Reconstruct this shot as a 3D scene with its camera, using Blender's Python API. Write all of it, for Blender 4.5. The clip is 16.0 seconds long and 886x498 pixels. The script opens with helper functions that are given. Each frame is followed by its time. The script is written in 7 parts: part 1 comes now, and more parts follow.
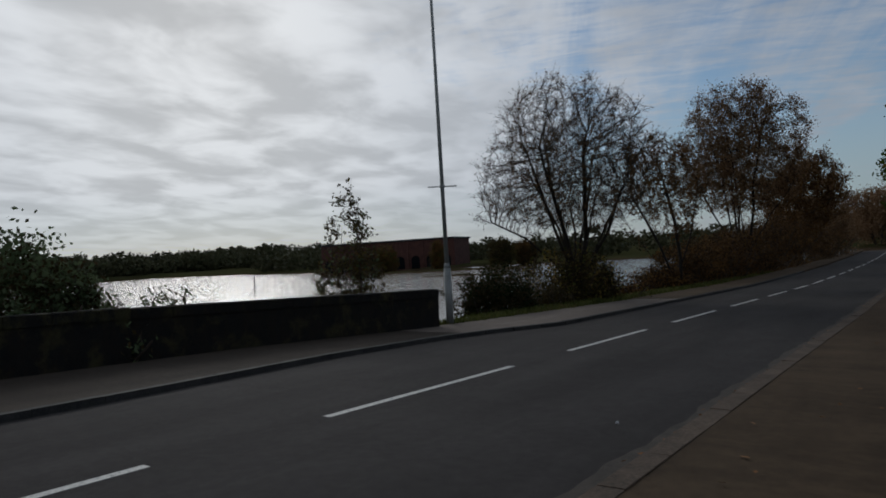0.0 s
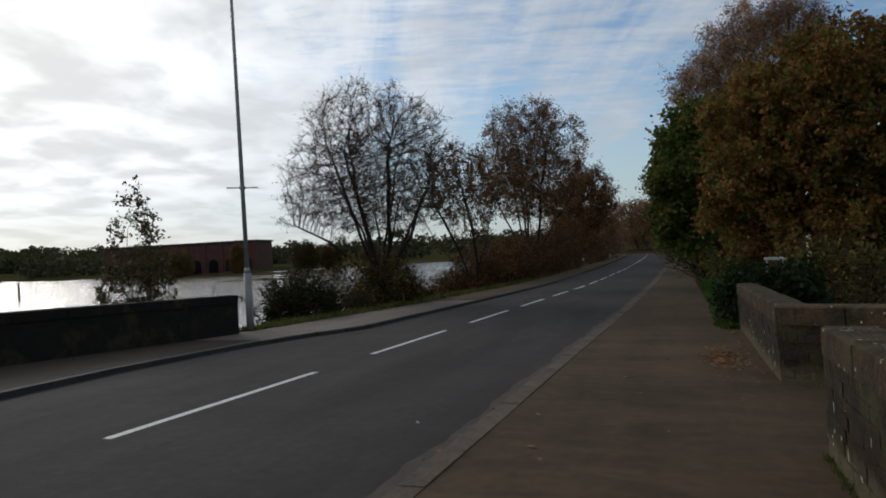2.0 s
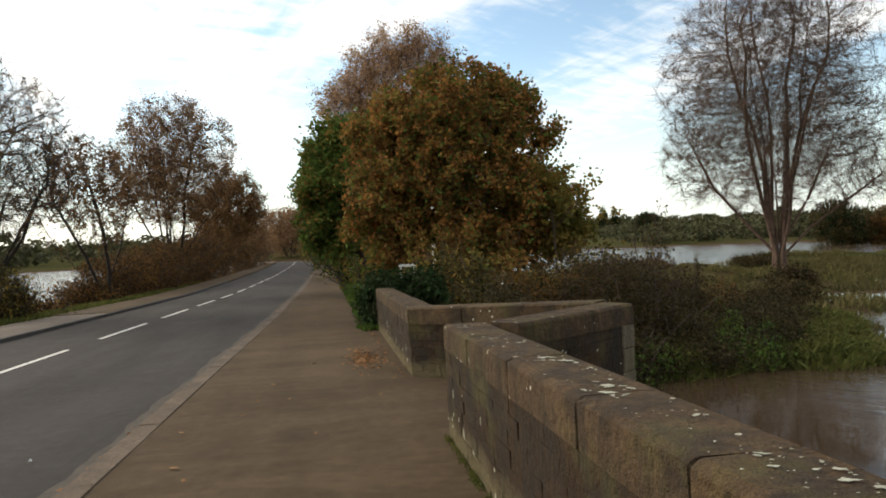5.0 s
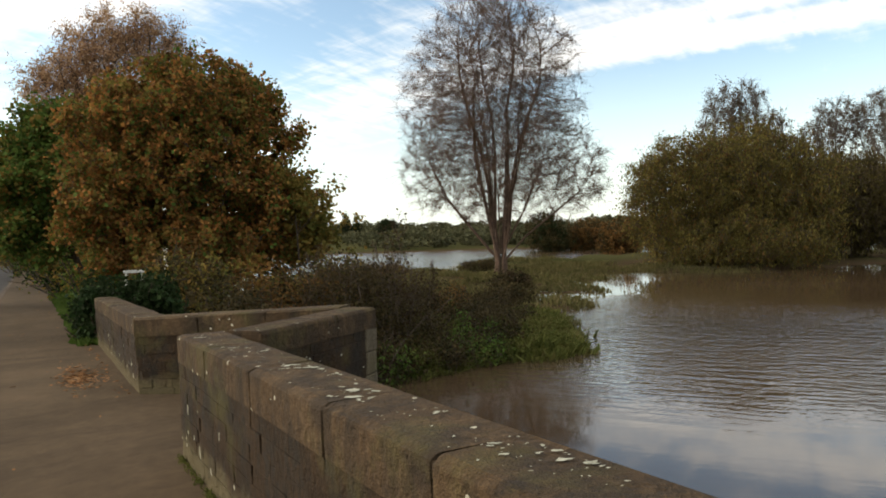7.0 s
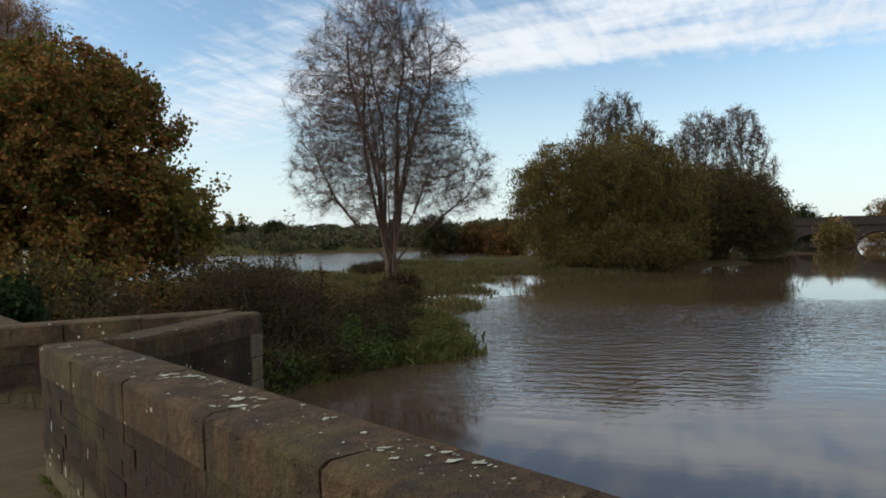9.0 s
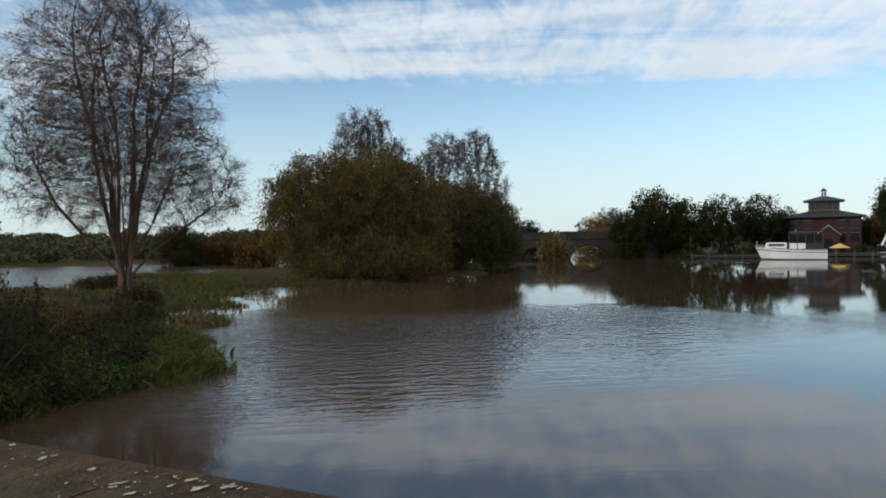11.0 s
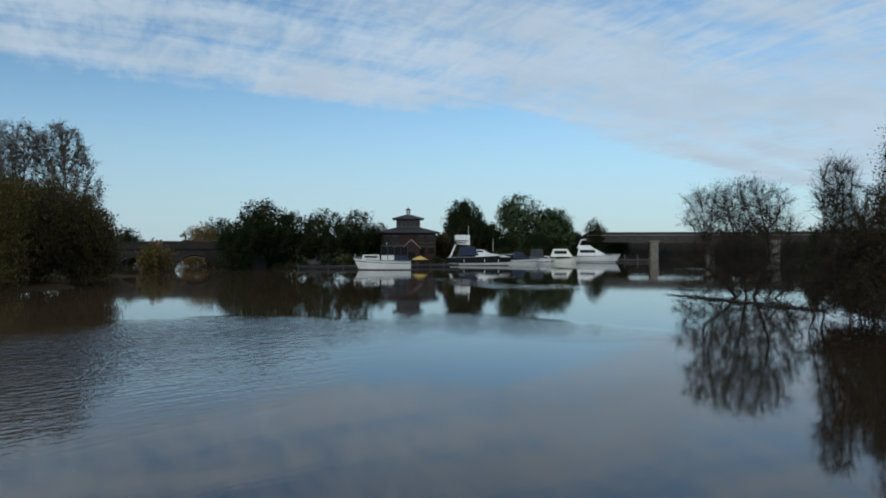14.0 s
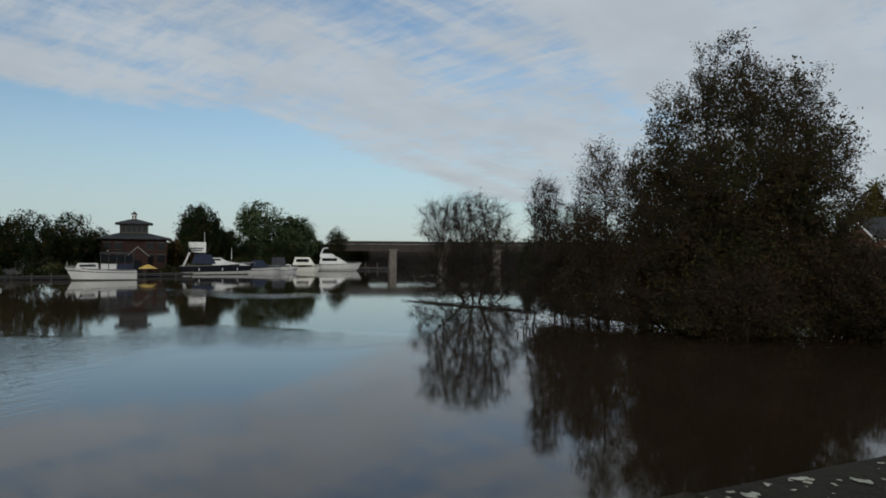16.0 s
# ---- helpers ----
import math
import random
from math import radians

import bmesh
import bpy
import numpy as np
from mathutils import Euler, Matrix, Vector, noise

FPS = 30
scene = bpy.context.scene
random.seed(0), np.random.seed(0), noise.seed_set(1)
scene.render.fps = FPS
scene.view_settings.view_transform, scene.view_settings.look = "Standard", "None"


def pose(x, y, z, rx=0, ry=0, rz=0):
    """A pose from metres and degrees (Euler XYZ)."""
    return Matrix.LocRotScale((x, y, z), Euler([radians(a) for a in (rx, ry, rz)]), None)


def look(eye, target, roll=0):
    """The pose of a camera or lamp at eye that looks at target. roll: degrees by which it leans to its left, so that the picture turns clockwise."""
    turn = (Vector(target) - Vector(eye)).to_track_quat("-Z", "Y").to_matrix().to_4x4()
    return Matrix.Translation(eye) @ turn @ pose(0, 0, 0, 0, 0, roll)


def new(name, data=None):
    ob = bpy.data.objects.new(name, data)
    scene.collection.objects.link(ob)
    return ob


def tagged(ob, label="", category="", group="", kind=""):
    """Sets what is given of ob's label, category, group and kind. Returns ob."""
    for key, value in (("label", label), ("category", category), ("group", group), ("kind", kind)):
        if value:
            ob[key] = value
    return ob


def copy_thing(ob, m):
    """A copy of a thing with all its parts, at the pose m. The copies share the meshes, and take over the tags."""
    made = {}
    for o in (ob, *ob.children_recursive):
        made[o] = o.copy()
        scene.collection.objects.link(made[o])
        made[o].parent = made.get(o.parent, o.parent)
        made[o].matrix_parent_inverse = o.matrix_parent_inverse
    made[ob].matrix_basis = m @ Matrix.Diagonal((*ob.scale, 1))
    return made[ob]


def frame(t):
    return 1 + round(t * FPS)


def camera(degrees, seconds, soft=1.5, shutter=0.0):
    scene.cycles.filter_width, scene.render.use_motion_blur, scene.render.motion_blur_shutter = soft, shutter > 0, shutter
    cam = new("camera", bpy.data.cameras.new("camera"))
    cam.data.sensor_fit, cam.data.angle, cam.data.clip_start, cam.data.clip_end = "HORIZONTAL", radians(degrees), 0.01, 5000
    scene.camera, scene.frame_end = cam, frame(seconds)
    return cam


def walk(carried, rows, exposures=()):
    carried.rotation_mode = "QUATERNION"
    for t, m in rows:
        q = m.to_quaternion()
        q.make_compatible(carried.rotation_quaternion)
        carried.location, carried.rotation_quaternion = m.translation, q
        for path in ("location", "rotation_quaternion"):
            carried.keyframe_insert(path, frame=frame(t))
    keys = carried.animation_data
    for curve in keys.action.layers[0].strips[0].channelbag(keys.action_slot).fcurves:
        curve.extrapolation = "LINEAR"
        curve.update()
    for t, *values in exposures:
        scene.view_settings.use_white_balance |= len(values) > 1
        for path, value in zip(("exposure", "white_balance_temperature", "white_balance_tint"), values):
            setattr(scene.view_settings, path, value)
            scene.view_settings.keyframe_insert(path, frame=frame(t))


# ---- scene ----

# ================= camera =================
cam = camera(67.36, 16.0, soft=1.8)
ROWS = [
    (0.0, -0.000, -0.000, 1.520, 36.53, 0.39, -3.42),
    (0.5, 0.010, 0.014, 1.520, 34.74, 0.31, -3.45),
    (1.0, 0.043, -0.028, 1.536, 29.02, 0.04, -3.35),
    (1.5, 0.033, 0.005, 1.532, 23.36, -0.20, -3.36),
    (2.0, 0.018, 0.009, 1.532, 19.86, -0.28, -3.30),
    (2.5, -0.002, -0.018, 1.527, 15.81, -0.35, -3.20),
    (3.0, 0.004, -0.010, 1.535, 11.40, -0.56, -3.20),
    (3.5, 0.022, 0.009, 1.521, 5.68, -0.72, -3.00),
    (4.0, 0.010, -0.005, 1.538, 0.13, -0.93, -2.91),
    (6.5, 0.010, 0.028, 1.536, -25.62, -1.51, -1.85),
    (7.0, 0.007, 0.039, 1.537, -31.64, -1.56, -1.65),
    (7.5, 0.003, 0.041, 1.538, -35.69, -1.53, -1.52),
    (8.0, 0.005, 0.041, 1.541, -38.42, -1.60, -1.44),
    (10.5, 0.008, 0.043, 1.542, -53.05, -1.09, -1.03),
    (11.0, -0.002, 0.035, 1.546, -62.19, -0.98, -0.82),
    (11.5, -0.002, 0.035, 1.546, -69.37, -0.86, -0.58),
    (12.0, -0.002, 0.034, 1.546, -76.48, -0.68, -0.40),
    (12.5, -0.002, 0.034, 1.545, -81.02, -0.63, -0.26),
    (13.0, -0.001, 0.033, 1.545, -87.72, -0.51, 0.01),
    (13.5, -0.001, 0.033, 1.545, -91.85, -0.38, 0.12),
    (14.0, -0.001, 0.033, 1.545, -95.01, -0.26, 0.06),
    (14.5, -0.002, 0.033, 1.545, -98.69, -0.09, 0.05),
    (15.0, -0.003, 0.033, 1.545, -105.99, 0.11, 0.26),
    (15.5, -0.003, 0.033, 1.545, -112.94, 0.34, 0.30),
    (16.0, -0.004, 0.033, 1.545, -116.95, 0.52, 0.28),
]


def aimed(x, y, z, yaw, pitch, roll):
    a, b = radians(yaw), radians(pitch)
    ahead = Vector((-math.sin(a) * math.cos(b), math.cos(a) * math.cos(b), math.sin(b)))
    eye = Vector((x, y, z))
    return look(eye, eye + ahead, roll)


EXPOSURES = [
    (0.0, -1.02, 5950, 10), (1.0, -0.85, 5950, 10), (1.5, -0.72, 6000, 10), (2.0, -0.35, 6150, 10), (3.0, 0.32, 6550, 10), (3.5, 0.46, 6700, 10), (4.0, 0.84, 6900, 10),
    (6.5, 1.08, 7600, 10), (7.5, 0.98, 7200, 10), (8.2, 0.72, 6800, 10), (10.5, 0.5, 6400, 7), (11.5, 0.2, 6050, 6),
    (12.5, -0.1, 5500, 1), (13.5, -0.1, 5600, 2), (14.5, -0.15, 5550, 2), (15.2, -0.2, 5700, 2), (16.0, -0.3, 6300, 7),
]
walk(cam, [(r[0], aimed(*r[1:])) for r in ROWS], EXPOSURES)

# ================= sky and sun =================
SUN_AZ, SUN_EL = -56.0, 21.0


def sun_vector():
    a, e = radians(SUN_AZ), radians(SUN_EL)
    return Vector((math.sin(a) * math.cos(e), math.cos(a) * math.cos(e), math.sin(e)))


class Nodes:
    """Short-hand to build a node tree."""

    def __init__(self, tree):
        self.t = tree
        tree.nodes.clear()

    def add(self, kind, **kw):
        n = self.t.nodes.new(kind)
        for k, v in kw.items():
            if k == "inputs":
                for i, x in v.items():
                    if isinstance(x, bpy.types.NodeSocket):
                        self.t.links.new(x, n.inputs[i])
                    else:
                        n.inputs[i].default_value = x
            else:
                setattr(n, k, v)
        return n

    def math(self, op, a, b=0.0, c=0.0, clamp=False):
        return self.add("ShaderNodeMath", operation=op, use_clamp=clamp, inputs={0: a, 1: b, 2: c}).outputs[0]

    def noise(self, vec, scale, detail=4.0, rough=0.55, dist=0.0):
        return self.add("ShaderNodeTexNoise", inputs={"Vector": vec, "Scale": scale, "Detail": detail, "Roughness": rough, "Distortion": dist}).outputs["Fac"]

    def ramp(self, fac, stops):
        n = self.add("ShaderNodeValToRGB", inputs={0: fac})
        e = n.color_ramp.elements
        while len(e) < len(stops):
            e.new(0.5)
        for el, (p, c) in zip(e, stops):
            el.position = p
            el.color = (*c, 1) if len(c) == 3 else c
        return n.outputs[0]

    def mix(self, fac, a, b, blend="MIX"):
        n = self.add("ShaderNodeMix", data_type="RGBA", blend_type=blend, inputs={0: fac})
        for i, x in ((6, a), (7, b)):
            if isinstance(x, bpy.types.NodeSocket):
                self.t.links.new(x, n.inputs[i])
            else:
                n.inputs[i].default_value = (*x, 1) if len(x) == 3 else x
        return n.outputs[2]

    def scaled(self, vec, s, rot=(0, 0, 0), loc=(0, 0, 0)):
        turned = self.add("ShaderNodeMapping", inputs={0: vec, 1: loc, 2: rot}).outputs[0]
        return self.add("ShaderNodeMapping", inputs={0: turned, 3: s}).outputs[0]


def build_world():
    w = bpy.data.worlds.new("sky")
    scene.world = w
    w.use_nodes = True
    N = Nodes(w.node_tree)
    co = N.add("ShaderNodeTexCoord").outputs["Generated"]
    sky = N.add("ShaderNodeTexSky", sky_type="NISHITA", sun_disc=False, sun_elevation=radians(SUN_EL), sun_rotation=radians(SUN_AZ),
                altitude=30.0, air_density=1.0, dust_density=0.35, ozone_density=1.3).outputs[0]
    sep = N.add("ShaderNodeSeparateXYZ", inputs={0: co})
    x, y, z = sep.outputs
    zc = N.math("ADD", N.math("MAXIMUM", z, 0.0), 0.11)
    # the cloud sheet seen in plan: u along its bands, v across them
    ca, sa = math.cos(radians(158)), math.sin(radians(158))
    u = N.math("DIVIDE", N.math("ADD", N.math("MULTIPLY", x, sa), N.math("MULTIPLY", y, ca)), zc)
    v = N.math("DIVIDE", N.math("SUBTRACT", N.math("MULTIPLY", x, ca), N.math("MULTIPLY", y, sa)), zc)

    def sheet(su, sv, off=0.0):
        return N.add("ShaderNodeCombineXYZ", inputs={0: N.math("MULTIPLY", u, su), 1: N.math("MULTIPLY", v, sv), 2: off}).outputs[0]

    warp = N.noise(sheet(0.45, 0.6, 2.0), 1.0, 4.0, 0.55, 0.3)
    streak = N.noise(sheet(0.55, 3.4, 3.0), 1.0, 6.0, 0.6, 0.5)
    ripple = N.noise(sheet(11.0, 3.6, 7.0), 1.0, 3.0, 0.55, 0.7)
    fleece = N.noise(sheet(20.0, 9.0, 11.0), 1.0, 3.0, 0.6, 0.5)
    lump = N.noise(sheet(2.2, 2.9, 5.0), 1.0, 4.0, 0.5, 0.3)
    across = N.math("MULTIPLY_ADD", N.math("ADD", v, N.math("MULTIPLY_ADD", warp, 1.5, -0.75)), 1.0 / 6.0, 4.0 / 6.0)
    cover = N.ramp(across, [(0.155, (0.0, 0.0, 0.0)), (0.215, (0.72, 0.72, 0.72)), (0.31, (0.62, 0.62, 0.62)), (0.37, (0.30, 0.30, 0.30)), (0.455, (0.22, 0.22, 0.22)),
                             (0.50, (0.74, 0.74, 0.74)), (0.55, (0.52, 0.52, 0.52)), (0.62, (0.50, 0.50, 0.50)), (0.70, (0.62, 0.62, 0.62)), (0.79, (0.98, 0.98, 0.98)), (0.90, (1.5, 1.5, 1.5))])
    behind = N.add("ShaderNodeMapRange", interpolation_type="SMOOTHSTEP", inputs={0: u, 1: 0.5, 2: 2.0, 3: 0.0, 4: 0.36}).outputs[0]
    behind = N.math("MULTIPLY", behind, N.add("ShaderNodeMapRange", inputs={0: across, 1: 0.27, 2: 0.36, 3: 0.0, 4: 1.0}).outputs[0])
    overhead = N.add("ShaderNodeMapRange", interpolation_type="SMOOTHSTEP", inputs={0: z, 1: 0.45, 2: 0.7, 3: 0.0, 4: 0.18}).outputs[0]
    cover = N.math("ADD", cover, N.math("ADD", behind, overhead))
    # the clear wedge over the road
    open_sky = N.math("SUBTRACT", N.math("MULTIPLY_ADD", u, -0.636, -1.72), v)
    open_sky = N.add("ShaderNodeMapRange", interpolation_type="SMOOTHSTEP", inputs={0: open_sky, 1: -0.2, 2: 1.2, 3: 0.0, 4: 0.2}).outputs[0]
    open_sky = N.math("MULTIPLY", open_sky, N.add("ShaderNodeMapRange", inputs={0: u, 1: -1.0, 2: -2.2, 3: 0.0, 4: 1.0}).outputs[0])
    cover = N.math("SUBTRACT", cover, open_sky)
    d = N.math("ADD", cover, N.math("ADD", N.math("MULTIPLY_ADD", streak, 1.3, -0.65), N.math("MULTIPLY_ADD", ripple, 0.75, -0.375)))
    d = N.math("ADD", d, N.math("MULTIPLY_ADD", fleece, 0.34, -0.17))
    amount = N.add("ShaderNodeMapRange", interpolation_type="SMOOTHSTEP", inputs={0: d, 1: 0.12, 2: 0.85, 3: 0.0, 4: 0.93}).outputs[0]
    low = N.add("ShaderNodeMapRange", inputs={0: z, 1: 0.02, 2: 0.11, 3: 0.45, 4: 1.0}).outputs[0]
    thin = N.math("MULTIPLY", amount, low)
    toward = N.add("ShaderNodeVectorMath", operation="DOT_PRODUCT", inputs={0: co, 1: tuple(sun_vector())}).outputs["Value"]
    glow = N.math("POWER", N.math("MAXIMUM", toward, 0.0), 6.0)
    # thicker and more lumpy on the sun's side
    depth = N.add("ShaderNodeMapRange", interpolation_type="SMOOTHSTEP", inputs={0: lump, 1: 0.34, 2: 0.66, 3: 0.0, 4: 1.0}).outputs[0]
    dim = N.math("MULTIPLY", N.math("MULTIPLY_ADD", glow, 0.27, 0.10), N.math("SUBTRACT", 1.0, depth))
    level = N.math("MULTIPLY", N.math("MULTIPLY_ADD", glow, 1.0, 0.69), N.math("SUBTRACT", 1.0, dim))
    cloud = N.mix(glow, (0.89, 0.94, 1.0), (1.0, 0.965, 0.90))
    cloud = N.add("ShaderNodeVectorMath", operation="SCALE", inputs={0: cloud, 3: level}).outputs[0]
    blue = N.mix(1.0, N.add("ShaderNodeVectorMath", operation="SCALE", inputs={0: sky, 3: 0.122}).outputs[0], (0.95, 1.0, 1.02), "MULTIPLY")
    haze = N.add("ShaderNodeMapRange", interpolation_type="SMOOTHSTEP", inputs={0: z, 1: 0.0, 2: 0.27, 3: 0.78, 4: 0.0}).outputs[0]
    blue = N.mix(haze, blue, (0.50, 0.59, 0.645))
    col = N.mix(thin, blue, cloud)
    bg = N.add("ShaderNodeBackground", inputs={0: col, 1: 1.0})
    out = N.add("ShaderNodeOutputWorld", inputs={0: bg.outputs[0]})


build_world()
sun = new("sun", bpy.data.lights.new("sun", "SUN"))
sun.data.energy, sun.data.angle, sun.data.color = 1.35, radians(18), (1.0, 0.93, 0.82)
sun.matrix_world = look(sun_vector() * 60, (0, 0, 0))


# ================= materials =================
WATER_Z = -2.3

def material(name):
    m = bpy.data.materials.new(name)
    m.use_nodes = True
    N = Nodes(m.node_tree)
    N.co = N.add("ShaderNodeTexCoord").outputs["Object"]
    N.world = N.add("ShaderNodeNewGeometry").outputs["Position"]
    N.mat = m
    return m, N


def finish(N, colour, rough=0.8, bump=None, dist=0.01, strength=0.6, metal=0.0, spec=0.4, trans=None):
    b = N.add("ShaderNodeBsdfPrincipled", inputs={"Roughness": rough, "Metallic": metal, "Specular IOR Level": spec})
    if isinstance(colour, bpy.types.NodeSocket):
        N.t.links.new(colour, b.inputs["Base Color"])
    else:
        b.inputs["Base Color"].default_value = (*colour, 1)
    if bump is not None:
        n = N.add("ShaderNodeBump", inputs={"Height": bump, "Distance": dist, "Strength": strength})
        N.t.links.new(n.outputs[0], b.inputs["Normal"])
    out = b.outputs[0]
    if trans:
        tr = N.add("ShaderNodeBsdfTranslucent")
        if isinstance(colour, bpy.types.NodeSocket):
            N.t.links.new(colour, tr.inputs[0])
        else:
            tr.inputs[0].default_value = (*colour, 1)
        out = N.add("ShaderNodeMixShader", inputs={0: trans, 1: out, 2: tr.outputs[0]}).outputs[0]
    N.add("ShaderNodeOutputMaterial", inputs={0: out})
    return N.mat


def mottled(name, a, b, scale=3.0, rough=0.85, bump=0.01, fine=60.0, c=None, spec=0.3):
    """Two or three colours over coarse and fine noise."""
    m, N = material(name)
    n1, n2 = N.noise(N.world, scale, 5, 0.6), N.noise(N.world, fine, 3, 0.6)
    f = N.math("MULTIPLY_ADD", n2, 0.45, N.math("MULTIPLY", n1, 0.55))
    stops = [(0.36, a), (0.62, b)] if c is None else [(0.34, a), (0.5, b), (0.64, c)]
    return finish(N, N.ramp(f, stops), rough, N.math("MULTIPLY_ADD", n1, 0.6, n2), bump, 0.7, spec=spec)


def plain(name, c, rough=0.5, metal=0.0, spec=0.4):
    m, N = material(name)
    n = N.noise(N.co, 6.0, 4)
    lo = tuple(v * 0.86 for v in c)
    return finish(N, N.ramp(n, [(0.3, lo), (0.7, c)]), rough, metal=metal, spec=spec)


def leaf_material(name, colours, trans=0.22):
    m, N = material(name)
    rnd = N.add("ShaderNodeNewGeometry").outputs["Random Per Island"]
    big = N.noise(N.world, 0.8, 3, 0.6)
    f = N.math("ADD", N.math("MULTIPLY", rnd, 0.5), N.math("MULTIPLY_ADD", big, 1.5, -0.5), clamp=True)
    stops = [(i / max(1, len(colours) - 1), c) for i, c in enumerate(colours)]
    return finish(N, N.ramp(f, stops), 0.75, spec=0.07, trans=trans)


def asphalt_material(name, base, streak=0.0):
    m, N = material(name)
    g = N.noise(N.world, 220.0, 2, 0.7)
    mid = N.noise(N.world, 9.0, 4, 0.6)
    big = N.noise(N.scaled(N.world, (0.9, 0.16, 1)), 1.1, 4, 0.6)
    f = N.math("ADD", N.math("MULTIPLY", g, 0.4), N.math("ADD", N.math("MULTIPLY", mid, 0.25), N.math("MULTIPLY", big, 0.4)))
    if streak:
        s = N.noise(N.scaled(N.world, (0.35, 1.1, 1), (0, 0, 0.12)), 1.3, 5, 0.65, 0.6)
        f = N.math("ADD", f, N.math("MULTIPLY_ADD", s, streak, -streak * 0.5))
    lo, hi = tuple(v * 0.55 for v in base), tuple(v * 1.6 for v in base)
    return finish(N, N.ramp(f, [(0.32, lo), (0.52, base), (0.74, hi)]), 0.92, g, 0.004, 0.9, spec=0.1)


ROAD = asphalt_material("road_asphalt", (0.0440, 0.0400, 0.0378), 0.16)
PATH = asphalt_material("path_asphalt", (0.070, 0.0490, 0.0300), 0.5)
# lighter copy of the far footway, with sunlight put into the colour
SUNLIT_PATH = asphalt_material("sunlit_footway", (0.15, 0.125, 0.105), 0.2)
BROWN_PATH = asphalt_material("brown_footway", (0.0540, 0.0440, 0.0350), 0.25)
KERB = mottled("worn_kerb", (0.040, 0.030, 0.021), (0.078, 0.056, 0.039), 2.2, 0.92, 0.010, 34, (0.125, 0.090, 0.062))
DARK_KERB = mottled("dark_kerb", (0.02, 0.02, 0.02), (0.06, 0.055, 0.05), 3.0, 0.85, 0.006, 40)
GRIT = mottled("gutter_grit", (0.040, 0.035, 0.030), (0.072, 0.059, 0.047), 4.0, 0.95, 0.006, 90)


def paint_material():
    m, N = material("road_paint")
    w = N.noise(N.world, 45.0, 4, 0.7)
    return finish(N, N.ramp(w, [(0.36, (0.10, 0.10, 0.09)), (0.46, (0.55, 0.54, 0.50)), (0.7, (0.66, 0.65, 0.61))]), 0.7, w, 0.003)


PAINT = paint_material()


def stone_material(name, a, b, c, lichen=0.0, low_moss=False, dark=0.0):
    """Weathered sandstone with soot, algae and specks of lichen."""
    m, N = material(name)
    rnd = N.add("ShaderNodeObjectInfo").outputs["Random"]
    n1 = N.noise(N.world, 2.2, 5, 0.65)
    n2 = N.noise(N.world, 26.0, 4, 0.65)
    n3 = N.noise(N.world, 140.0, 2, 0.6)
    f = N.math("ADD", N.math("MULTIPLY", n1, 0.42), N.math("ADD", N.math("MULTIPLY", n2, 0.40), N.math("MULTIPLY_ADD", rnd, 0.10, 0.03)))
    col = N.ramp(f, [(0.30, a), (0.50, b), (0.70, c)])
    soot = N.noise(N.scaled(N.world, (1, 1, 0.6)), 4.2, 6, 0.74)
    sm = N.add("ShaderNodeMapRange", inputs={0: soot, 1: 0.46, 2: 0.58, 3: 0.0, 4: 0.62 + dark}).outputs[0]
    col = N.mix(sm, col, (0.020, 0.016, 0.012))
    streak = N.noise(N.scaled(N.world, (1, 1, 0.10)), 7.0, 4, 0.65)
    col = N.mix(N.add("ShaderNodeMapRange", inputs={0: streak, 1: 0.50, 2: 0.66, 3: 0.0, 4: 0.55}).outputs[0], col, (0.022, 0.017, 0.012))
    algae = N.noise(N.world, 1.7, 5, 0.7)
    col = N.mix(N.add("ShaderNodeMapRange", inputs={0: algae, 1: 0.52, 2: 0.66, 3: 0.0, 4: 0.5}).outputs[0], col, (0.075, 0.066, 0.022))
    if low_moss:
        pos = N.add("ShaderNodeSeparateXYZ", inputs={0: N.world})
        above = N.math("MULTIPLY_ADD", pos.outputs[1], 0.0315, pos.outputs[2])
        edge = N.math("ADD", above, N.math("MULTIPLY_ADD", n1, 0.5, -0.25))
        col = N.mix(N.add("ShaderNodeMapRange", inputs={0: edge, 1: 0.24, 2: 0.10, 3: 0.0, 4: 0.8}).outputs[0], col, N.mix(n2, (0.070, 0.055, 0.024), (0.15, 0.125, 0.072)))
    grain = N.add("ShaderNodeMapRange", inputs={0: n3, 1: 0.3, 2: 0.7, 3: 0.62, 4: 1.3}).outputs[0]
    col = N.add("ShaderNodeVectorMath", operation="SCALE", inputs={0: col, 3: grain}).outputs[0]
    if lichen:
        v = N.add("ShaderNodeTexVoronoi", inputs={"Vector": N.world, "Scale": 9.0, "Randomness": 1.0}).outputs["Distance"]
        wob = N.noise(N.world, 38.0, 3, 0.6)
        k = N.math("ADD", v, N.math("MULTIPLY_ADD", wob, 0.26, -0.13))
        pick = N.noise(N.world, 2.6, 2, 0.5)
        lm = N.math("MULTIPLY", N.math("LESS_THAN", k, 0.115), N.math("GREATER_THAN", pick, 0.60 - lichen * 0.1))
        col = N.mix(N.math("MULTIPLY", lm, 0.85), col, (0.42, 0.41, 0.33))
    n4 = N.noise(N.world, 9.0, 4, 0.7)
    pits = N.add("ShaderNodeMapRange", inputs={0: n4, 1: 0.40, 2: 0.55, 3: -0.45, 4: 0.0}).outputs[0]
    h = N.math("ADD", N.math("ADD", N.math("MULTIPLY", n2, 0.8), pits), N.math("MULTIPLY", n3, 0.4))
    return finish(N, col, 0.92, h, 0.017, 1.0, spec=0.2)


